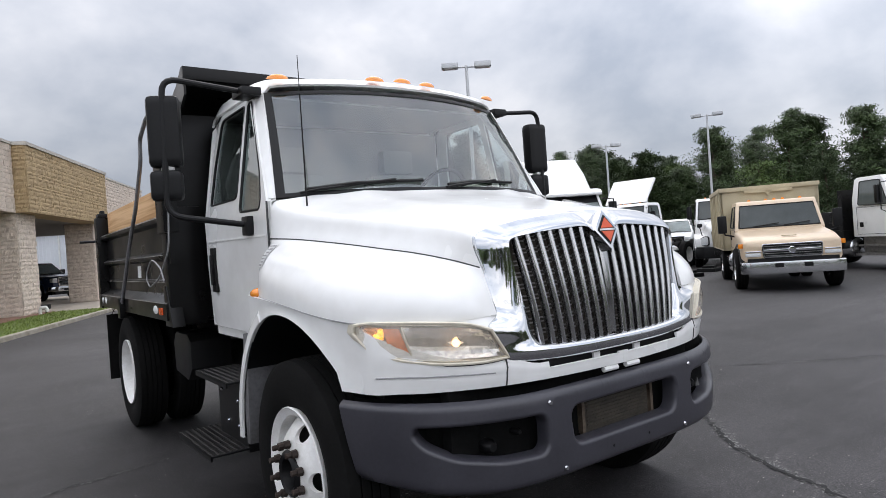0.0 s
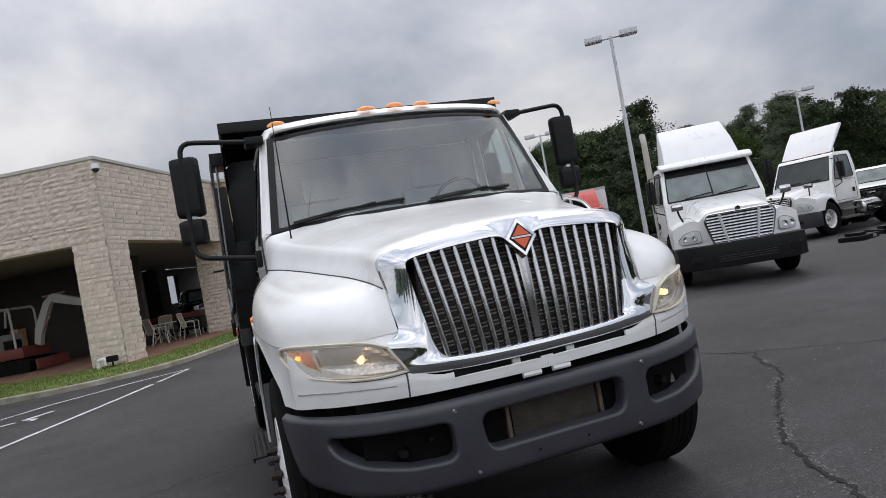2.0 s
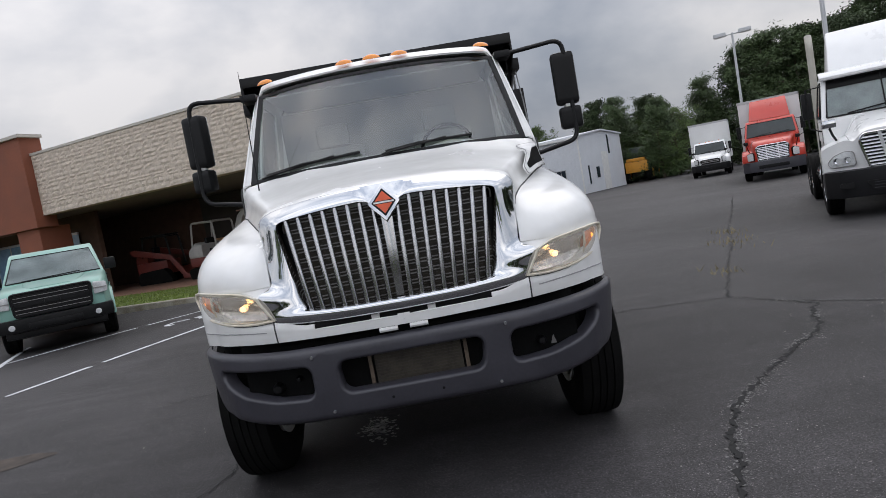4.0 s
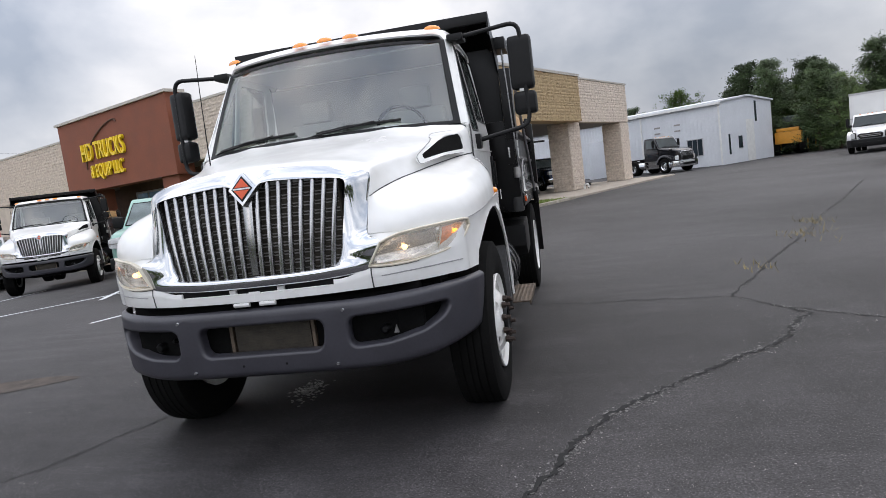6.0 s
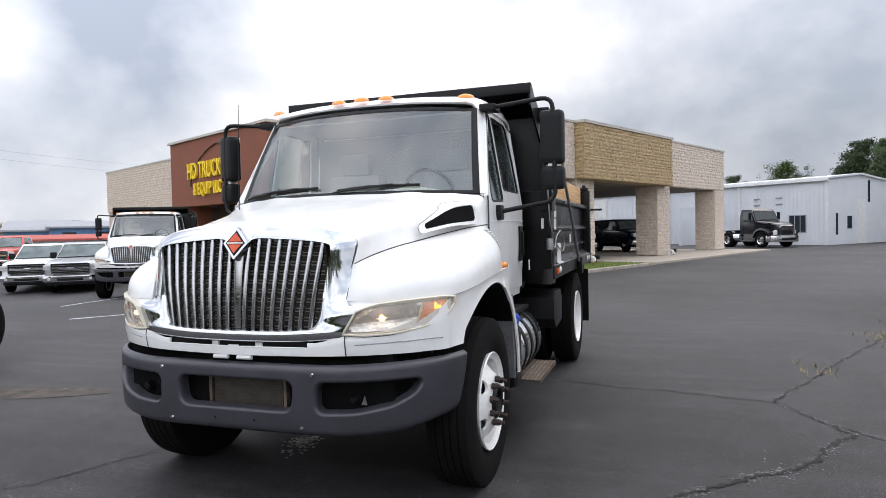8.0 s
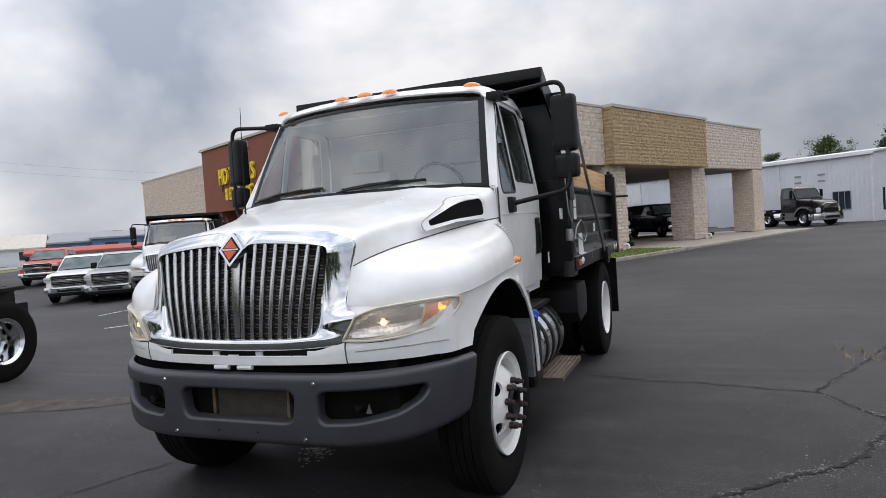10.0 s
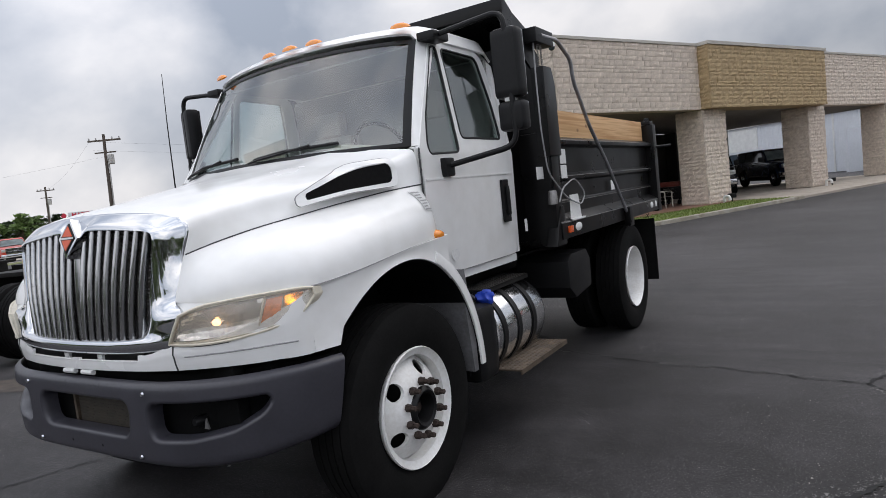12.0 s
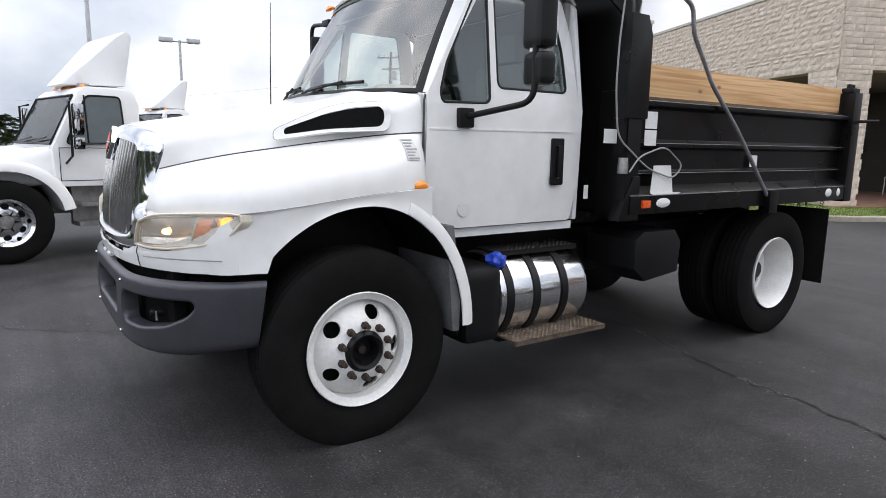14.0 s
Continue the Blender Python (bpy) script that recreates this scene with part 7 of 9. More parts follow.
def flat_nose(T, paint, bumper, hood_z):
    """A broad low bonnet with flush wings, a wide grille with one bright bar, twin oblong lamps and a straight bright bumper."""
    skin = loft([(-0.96, 0.97, 0.74, 1.14, 0.07), (-0.90, 1.03, 0.70, 1.20, 0.10), (-0.4, 1.06, 0.72, hood_z - 0.10, 0.14), (0.62, 1.06, 0.80, hood_z + 0.03, 0.14)])
    part("bonnet", skin, paint, T, "cream broad bonnet", 45)
    part("bonnet_badge", block(-0.16, -0.70, hood_z - 0.148, 0.16, -0.66, hood_z - 0.128, 0.003, 1), BOXCREAM, T)
    border = rounded([(-0.60, 0.80), (0.60, 0.80), (0.62, 1.10), (-0.62, 1.10)], 0.04, 3)
    g = part("grille", slab(border, "y", -1.0, -0.92), BLACK, T, "black grille with a bright crossbar")
    part("grille_frame", tube([(x, -1.0, z) for x, z in border] + [(border[0][0], -1.0, border[0][1])], 0.018, 6, False), CHROME, g)
    part("grille_bar", block(-0.60, -1.02, 0.925, 0.60, -0.99, 0.985, 0.012), CHROME, g, "bright crossbar")
    part("badge", lathe([(0.0, -0.02), (0.07, -0.018), (0.085, 0.0)], 16, "y", (0, -1.02, 0.955)), CHROME, g)
    for k in range(5):
        part("grille_slat", block(-0.59, -1.006, 0.83 + 0.055 * k, 0.59, -0.998, 0.838 + 0.055 * k), DULLSTEEL, g)
    for s in (-1, 1):
        for z, h in ((0.825, 0.085), (0.93, 0.03)):
            lamp = part("headlamp", block(min(s * 0.66, s * 0.99), -1.0, z, max(s * 0.66, s * 0.99), -0.86, z + h, 0.015), LAMPGLASS if h > 0.05 else CHROME, T)
        part("corner_lamp", block(s * 1.06 - 0.06, -0.84, 1.03, s * 1.06 + 0.06, -0.70, 1.14, 0.02), AMBER, T, "orange corner lamp")
        part("wheel_arch", arch_bm(s * 0.6, s * 1.075, 0, 0.51, 0.58, 0.05, 0, 180), BLACK, T)
        mir = part("mirror", tube([(s * 1.02, 0.62, 1.30), (s * 1.26, 0.60, 1.36), (s * 1.30, 0.60, 1.44)], 0.022, 6), BLACK, T, "black tube mirror arm")
        part("mirror_head", block(s * 1.32 - 0.11, 0.58, 1.40, s * 1.32 + 0.11, 0.70, 1.86, 0.04), BLACK, mir)
    b = part("bumper", slab([(-1.10, -0.72), (-1.08, -1.0), (-0.9, -1.10), (0.9, -1.10), (1.08, -1.0), (1.10, -0.72)], "z", 0.42, 0.70, 0.03), bumper, T, "bright straight bumper", 45)
    for x in (-0.30, 0.30):
        part("tow_slot", block(x - 0.09, -1.112, 0.56, x + 0.09, -1.09, 0.66, 0.01), BLACK, b)
    part("valance", block(-0.95, -0.98, 0.68, 0.95, -0.80, 0.78), BLACK, T)


def highway_truck(label, m, paint, group="", cab_paint=None, bumper=None, grille="bars", hood_z=1.72, fairing=None, body=None, body_paint=None, wb=3.6, tandem=True, rim=None, stack=False, bed_len=3.2, body_z=3.4, name="truck", roof=2.62, visor=False, cl=1.92, flaps=True, nose="classic"):
    """A bonneted truck, front axle at the origin, facing -y."""
    T = thing(name, label, "truck", m, group)
    cp = cab_paint or paint
    bp = bumper or BLACK
    if nose == "aero":
        aero_nose(T, cp, bp, hood_z)
    elif nose == "flat":
        flat_nose(T, cp, bp, hood_z)
    else:
        part("bonnet", loft([(-1.0, 0.58, 0.78, hood_z - 0.30, 0.12), (-0.93, 0.68, 0.72, hood_z - 0.2, 0.16), (-0.5, 0.77, 0.8, hood_z - 0.08, 0.18), (0.1, 0.84, 0.9, hood_z, 0.16), (0.62, 0.96, 0.95, hood_z + 0.06, 0.12)]), cp, T, "", 50)
        for s in (-1, 1):
            part("wing", join(arch_bm(s * 0.55, s * 1.17, 0, 0.52, 0.62, 0.14, 10, 165, 1.02), block(min(s * 0.60, s * 1.14), -0.86, 0.78, max(s * 0.60, s * 1.14), -0.55, 1.1, 0.07)), cp, T, "", 45)
            lamp = slab(rounded([(-0.13, -0.01), (0.22, -0.02), (0.25, 0.10), (0.14, 0.24), (-0.04, 0.30), (-0.13, 0.26)], 0.05, 3), "y", -0.03, 0.06, 0.015)
            bmesh.ops.transform(lamp, matrix=Matrix.Translation((s * 0.82, -0.90, 0.86)) @ Matrix.Rotation(s * 0.55, 4, "Z") @ Matrix.Diagonal((s, 1, 1, 1)), verts=lamp.verts)
            hl = part("headlamp", lamp, LAMPGLASS, T)
            surround = slab(rounded([(-0.15, -0.03), (0.235, -0.04), (0.27, 0.11), (0.15, 0.26), (-0.05, 0.325), (-0.15, 0.28)], 0.05, 3), "y", -0.015, 0.07, 0.02)
            bmesh.ops.transform(surround, matrix=Matrix.Translation((s * 0.82, -0.90, 0.86)) @ Matrix.Rotation(s * 0.55, 4, "Z") @ Matrix.Diagonal((s, 1, 1, 1)), verts=surround.verts)
            part("lamp_surround", surround, BLACK, hl)
            part("wing_mirror", join(tube([(s * 0.86, -0.35, 1.15), (s * 0.92, -0.45, 1.4), (s * 0.95, -0.5, 1.52)], 0.018, 6), block(s * 0.95 - 0.09, -0.6, 1.5, s * 0.95 + 0.09, -0.42, 1.64, 0.05)), BLACK if not visor else CHROME, T)
        bump = slab([(-1.16, -0.45), (-1.15, -0.85), (-0.9, -1.12), (-0.5, -1.2), (0.5, -1.2), (0.9, -1.12), (1.15, -0.85), (1.16, -0.45), (0.9, -0.5), (-0.9, -0.5)], "z", 0.36, 0.78, 0.05)
        b = part("bumper", bump, bp, T, "", 45)
        part("bumper_vent", block(-0.55, -1.215, 0.48, 0.55, -1.19, 0.62, 0.01), BLACK, b)
        # grille
        gz0, gz1, gy = 0.80, hood_z - 0.32, -1.02
        g = part("grille", slab(rounded([(-0.56, gz0), (0.56, gz0), (0.60, gz1 - 0.08), (0.48, gz1), (-0.48, gz1), (-0.60, gz1 - 0.08)], 0.05, 3), "y", gy - 0.03, gy + 0.06), BLACK, T)
        part("grille_frame", tube([(x, gy - 0.035, z) for x, z in rounded([(-0.56, gz0), (0.56, gz0), (0.60, gz1 - 0.08), (0.48, gz1), (-0.48, gz1), (-0.60, gz1 - 0.08)], 0.05, 3)] + [(-0.56 + 0.05, gy - 0.035, gz0)], 0.025, 6, False), CHROME, g)
        if grille == "bars":
            for k in range(8):
                z = gz0 + 0.05 + k * (gz1 - gz0 - 0.08) / 8
                part("grille_bar", slab([(gy - 0.055, z), (gy - 0.052, z + 0.006), (gy - 0.03, z + 0.034), (gy - 0.02, z + 0.034), (gy - 0.02, z)], "x", -0.56, 0.56), BRIGHTBAR, g)
            for x in (-0.22, 0.22):
                part("grille_post", block(x - 0.016, gy - 0.06, gz0, x + 0.016, gy - 0.02, gz1), BRIGHTBAR, g)
        elif grille == "upright":
            for k in range(13):
                x = -0.50 + k * 1.0 / 12
                part("grille_bar", block(x - 0.011, gy - 0.045, gz0 + 0.03, x + 0.011, gy - 0.02, gz1 - 0.03), CHROME, g)
        else:
            for k in range(3):
                z = gz0 + 0.1 + k * (gz1 - gz0) / 3.4
                part("grille_bar", block(-0.5, gy - 0.045, z, 0.5, gy - 0.02, z + 0.035), DULLSTEEL, g)
    # cab
    zb = hood_z + 0.04
    cab = slab([(0.58, 0.92), (cl, 0.92), (cl + 0.03, 2.0), (cl - 0.02, roof - 0.06), (cl - 0.12, roof), (1.02, roof), (0.93, roof - 0.07), (0.56, zb)], "x", -1.03, 1.03, 0.05)
    for v in cab.verts:
        if v.co.z > zb:
            v.co.x *= 1 - 0.10 * (v.co.z - zb) / (roof - zb)
    C = part("cab", cab, cp, T, "", 40)
    wx = lambda z: 1.03 * (1 - 0.10 * max(0, (z - zb) / (roof - zb)))
    # glass
    z0, z1 = zb + 0.05, roof - 0.12
    fy = lambda z: 0.56 + (0.93 - 0.56) * (z - zb) / (roof - 0.07 - zb)
    part("windscreen", quad((-wx(z0) + 0.09, fy(z0) - 0.012, z0), (wx(z0) - 0.09, fy(z0) - 0.012, z0), (wx(z1) - 0.09, fy(z1) - 0.012, z1), (-wx(z1) + 0.09, fy(z1) - 0.012, z1)), WINDSCREEN if visor else CABGLASS, C, "grey-green windscreen pane")
    zt = z1 - 0.16
    if visor:
        part("windscreen_band", quad((-wx(zt) + 0.09, fy(zt) - 0.022, zt), (wx(zt) - 0.09, fy(zt) - 0.022, zt), (wx(z1) - 0.09, fy(z1) - 0.022, z1), (-wx(z1) + 0.09, fy(z1) - 0.022, z1)), BLACK, C, "dark band along the windscreen top")
        part("windscreen_post", tube([(0, fy(z0) - 0.022, z0), (0, fy(z1) - 0.022, z1)], 0.012, 6), BLACK, C)
    part("windscreen_seal", tube([(x, fy(z) - 0.016, z) for x, z in ((-wx(z0) + 0.09, z0), (wx(z0) - 0.09, z0), (wx(z1) - 0.09, z1), (-wx(z1) + 0.09, z1), (-wx(z0) + 0.09, z0))], 0.016, 5, False), BLACK, C)
    for s in (-1, 1):
        wnd = [(fy(z0) + 0.14, z0), (cl - 0.2, z0 + 0.02), (cl - 0.22, z1), (fy(z1) + 0.12, z1)]
        part("side_window", panel(rounded(wnd, 0.06, 3), [], lambda y, z: s * (wx(z) + 0.004), s * 0.006), CABGLASS, C)
        part("window_seal", tube([(s * (wx(z) + 0.006), y, z) for y, z in rounded(wnd, 0.06, 3) + [rounded(wnd, 0.06, 3)[0]]], 0.013, 5, False), BLACK, C)
        yq = wnd[0][0] + 0.27
        part("window_post", tube([(s * (wx(z) + 0.008), yq, z) for z in (z0 + 0.01, z1)], 0.011, 5), BLACK, C)
        part("door_line", tube([(s * (wx(z) + 0.001), y, z) for y, z in ((0.64, 1.0), (0.64, zb), (cl - 0.16, zb), (cl - 0.16, 1.0), (0.64, 1.0))], 0.006, 4, False), BLACK, C)
        part("door_handle", block(s * 1.035 - 0.015, cl - 0.36, 1.2, s * 1.035 + 0.015, cl - 0.26, 1.34, 0.01), BLACK, C)
        if nose != "flat":
            part("mirror", join(tube([(s * 0.96, 0.80, roof - 0.2), (s * 1.22, 0.74, roof - 0.22), (s * 1.22, 0.74, zb - 0.1), (s * 1.0, 0.72, zb - 0.2)], 0.016, 6), block(s * 1.22 - 0.09, 0.76, zb + 0.08, s * 1.22 + 0.09, 0.86, zb + 0.58, 0.03)) if fairing != "fin" else tube([(s * 0.96, 0.80, roof - 0.2), (s * 1.22, 0.74, roof - 0.22), (s * 1.22, 0.74, zb - 0.1), (s * 1.0, 0.72, zb - 0.2)], 0.016, 6), BLACK, C, "black mirror on a tube arm" if fairing != "fin" else "black tube mirror arm")
        if fairing == "fin":
            part("mirror_shell", join(block(s * 1.22 - 0.09, 0.76, zb + 0.16, s * 1.22 + 0.09, 0.88, zb + 0.56, 0.035), block(s * 1.22 - 0.08, 0.76, zb - 0.02, s * 1.22 + 0.08, 0.88, zb + 0.14, 0.035)), CHROME, C, "chrome mirror shell")
        part("step", join(block(min(s * 0.75, s * 1.1), 0.8, 0.40, max(s * 0.75, s * 1.1), 1.8, 0.46), block(min(s * 0.8, s * 1.05), 0.85, 0.66, max(s * 0.8, s * 1.05), 1.75, 0.71), block(min(s * 0.72, s * 0.82), 0.8, 0.4, max(s * 0.72, s * 0.82), 1.8, 0.92)), DULLSTEEL, T)
        if flaps:
            part("fuel_tank", lathe([(0, 1.95), (0.24, 1.97), (0.28, 2.0), (0.28, 2.9), (0.24, 2.93), (0, 2.95)], 20, "y", (s * 0.82, 0, 0.62)), STEEL, T)
    for x in (-0.6, -0.2, 0, 0.2, 0.6):
        part("roof_marker", lathe([(0, 0.05), (0.03, 0.04), (0.045, 0)], 10, "z", (x, 1.06 + 0.03, roof)), AMBER, C)
    part("wiper", tube([(-0.6, fy(z0) - 0.03, z0 + 0.02), (0.0, fy(z0 + 0.05) - 0.03, z0 + 0.08)], 0.012, 5), BLACK, C)
    part("wiper", tube([(0.1, fy(z0) - 0.03, z0 + 0.02), (0.7, fy(z0 + 0.05) - 0.03, z0 + 0.08)], 0.012, 5), BLACK, C)
    if visor:
        part("sun_visor", slab([(0.80, roof - 0.11), (0.95, roof - 0.03), (1.05, roof + 0.01), (1.05, roof + 0.07), (0.84, roof + 0.03), (0.75, roof - 0.05), (0.76, roof - 0.09)], "x", -0.97, 0.97, 0.03), cp, C)
    if fairing == "tall":
        f = slab([(1.0, roof), (1.9, roof), (1.92, roof + 0.86), (1.78, roof + 0.88), (1.30, roof + 0.45)], "x", -0.80, 0.80, 0.05)
        for v in f.verts:
            v.co.x *= 1 - 0.14 * (v.co.z - roof)
        part("roof_fairing", f, cp, T, "tall white roof fairing", 40)
    elif fairing == "tilted":
        f = slab([(cl - 0.87, roof + 0.03), (cl - 0.80, roof + 0.03), (cl - 0.06, roof + 0.83), (cl, roof + 0.92), (cl - 0.12, roof + 0.94), (cl - 0.42, roof + 0.62)], "x", -0.85, 0.85, 0.03)
        part("roof_fairing", join(f, tube([(0.5, cl - 0.12, roof), (0.5, cl - 0.12, roof + 0.8)], 0.02, 6), tube([(-0.5, cl - 0.12, roof), (-0.5, cl - 0.12, roof + 0.8)], 0.02, 6)), cp, T, "white tilted roof fairing", 40)
    elif fairing == "fin":
        f = slab([(cl - 0.78, roof + 0.04), (cl - 0.06, roof + 0.04), (cl + 0.06, roof + 0.70), (cl + 0.04, roof + 0.77), (cl - 0.04, roof + 0.78), (cl - 0.14, roof + 0.70), (cl - 0.46, roof + 0.36)], "x", -0.74, 0.74, 0.04)
        for v in f.verts:
            v.co.x *= 0.36 + 0.64 * min(1, max(0, (v.co.y - cl + 0.78) / 0.7)) ** 0.7
        for s in (-0.5, 0.5):
            part("fairing_mount", tube([(s, cl - 0.6, roof - 0.01), (s, cl - 0.6, roof + 0.05), (s, cl - 0.1, roof + 0.05), (s, cl - 0.1, roof - 0.01)], 0.016, 6, False), DULLSTEEL, T)
        part("roof_fairing", f, cp, T, "tall white roof fairing", 40)
    if stack:
        part("exhaust_pipe", tube([(-0.98, 2.1, 0.8), (-0.98, 2.1, roof + 0.75), (-0.98, 2.2, roof + 0.95)], 0.07, 12, True, 0.1), DASH, T, "cream exhaust stack")
    # frame and wheels
    end = wb + (1.9 if tandem else 1.1)
    rails = [block(s * 0.42 - 0.04, -0.6, 0.62, s * 0.42 + 0.04, end, 0.9) for s in (-1, 1)] + [block(-0.4, y, 0.66, 0.4, y + 0.1, 0.84) for y in (0.5, 2.0, wb - 0.6, end - 0.1)]
    part("chassis", join(*rails, block(-0.4, -0.5, 0.5, 0.4, 0.6, 1.1), tube([(-0.95, 0, 0.5), (0.95, 0, 0.5)], 0.07, 8), *[tube([(-0.95, y, 0.5), (0.95, y, 0.5)], 0.09, 8) for y in ((wb, wb + 1.3) if tandem else (wb,))]), FRAME, T, "black chassis frame")
    for s in (-1, 1):
        road_wheel(T, s * 1.02, 0, 0.51, 0.28, rim or STEEL)
        for y in ((wb, wb + 1.3) if tandem else (wb,)):
            road_wheel(T, s * 1.05, y, 0.51, 0.26, rim or STEEL, True)
        if flaps:
            part("mud_flap", block(min(s * 0.65, s * 1.15), end - 0.25, 0.3, max(s * 0.65, s * 1.15), end - 0.235, 1.0), RUBBER, T)
        if flaps:
            part("lamp_box", block(s * 0.78 - 0.12, end - 0.1, 0.62, s * 0.78 + 0.12, end, 0.74, 0.01), BLACK, T)
    if body is None:
        part("fifth_wheel", join(slab([(-0.42, wb + 0.3), (-0.5, wb + 0.7), (-0.3, wb + 1.25), (-0.08, wb + 1.3), (-0.06, wb + 0.8), (0.06, wb + 0.8), (0.08, wb + 1.3), (0.3, wb + 1.25), (0.5, wb + 0.7), (0.42, wb + 0.3)], "z", 1.08, 1.14, 0.01), block(-0.45, wb + 0.4, 0.88, -0.35, wb + 0.9, 1.1), block(0.35, wb + 0.4, 0.88, 0.45, wb + 0.9, 1.1)), FRAME, T, "greasy black fifth wheel")
        part("deck_plate", block(-0.4, 2.1, 0.9, 0.4, wb - 0.4, 0.93), ALUTREAD, T)
        part("hose_stand", tube([(0.0, 2.0, 1.0), (0, 2.0, 1.9), (0.1, 2.2, 1.7), (0.1, 2.6, 1.0)], 0.02, 6, True, 0.15), BLACK, T)
    elif body == "box":
        y0 = 2.15
        bd = part("box_body", block(-1.22, y0, 1.02, 1.22, y0 + bed_len, body_z, 0.02), body_paint or BOXWHITE, T, "plain box body")
        part("roof_rail", join(block(-1.24, y0 - 0.02, body_z - 0.1, -1.2, y0 + bed_len, body_z + 0.02), block(1.2, y0 - 0.02, body_z - 0.1, 1.24, y0 + bed_len, body_z + 0.02), block(-1.24, y0 - 0.02, body_z - 0.1, 1.24, y0, body_z + 0.02)), ALU, bd)
        for s in (-1, 1):
            for k in range(int(bed_len / 0.6)):
                part("post", block(min(s * 1.22, s * 1.235), y0 + 0.3 + 0.6 * k, 1.04, max(s * 1.22, s * 1.235), y0 + 0.36 + 0.6 * k, body_z - 0.1), body_paint or BOXWHITE, bd)
    elif body == "chip":
        y0 = 2.05
        bd = part("box_body", join(block(-1.2, y0, 0.95, -1.15, y0 + bed_len, body_z), block(1.15, y0, 0.95, 1.2, y0 + bed_len, body_z), block(-1.2, y0, 0.95, 1.2, y0 + 0.05, body_z), block(-1.2, y0 + bed_len - 0.05, 0.95, 1.2, y0 + bed_len, body_z), block(-1.2, y0, 0.9, 1.2, y0 + bed_len, 1.0)), body_paint, T, "cream ribbed tipping box")
        part("top_rail", join(block(-1.26, y0 - 0.06, body_z - 0.08, -1.14, y0 + bed_len, body_z + 0.03, 0.01), block(1.14, y0 - 0.06, body_z - 0.08, 1.26, y0 + bed_len, body_z + 0.03, 0.01), block(-1.26, y0 - 0.07, body_z - 0.08, 1.26, y0 + 0.05, body_z + 0.03, 0.01)), body_paint, bd)
        for s in (-1, 1):
            for k in range(7):
                part("rib", block(min(s * 1.2, s * 1.25), y0 + 0.06 + k * (bed_len - 0.15) / 6, 0.95, max(s * 1.2, s * 1.25), y0 + 0.13 + k * (bed_len - 0.15) / 6, body_z - 0.05, 0.008), body_paint, bd)
        part("front_bracket", join(slab([(-0.1, body_z - 0.05), (0.1, body_z - 0.05), (0.0, body_z - 0.3)], "y", y0 - 0.08, y0 - 0.01), block(-0.6, y0 - 0.08, body_z - 0.16, 0.6, y0 - 0.02, body_z - 0.08)), body_paint, bd)
    elif body == "flat":
        part("flat_bed", join(block(-1.2, 2.1, 1.0, 1.2, 2.1 + bed_len, 1.12), block(-1.15, 2.15, 1.12, 1.15, 2.3, 2.3), block(-0.5, 2.6, 1.12, 0.5, 4.2, 1.7, 0.05), block(-1.2, 2.1, 0.6, -0.9, 4.0, 1.0)), BLACKPAINT, T, "black loaded flat bed")
    return T


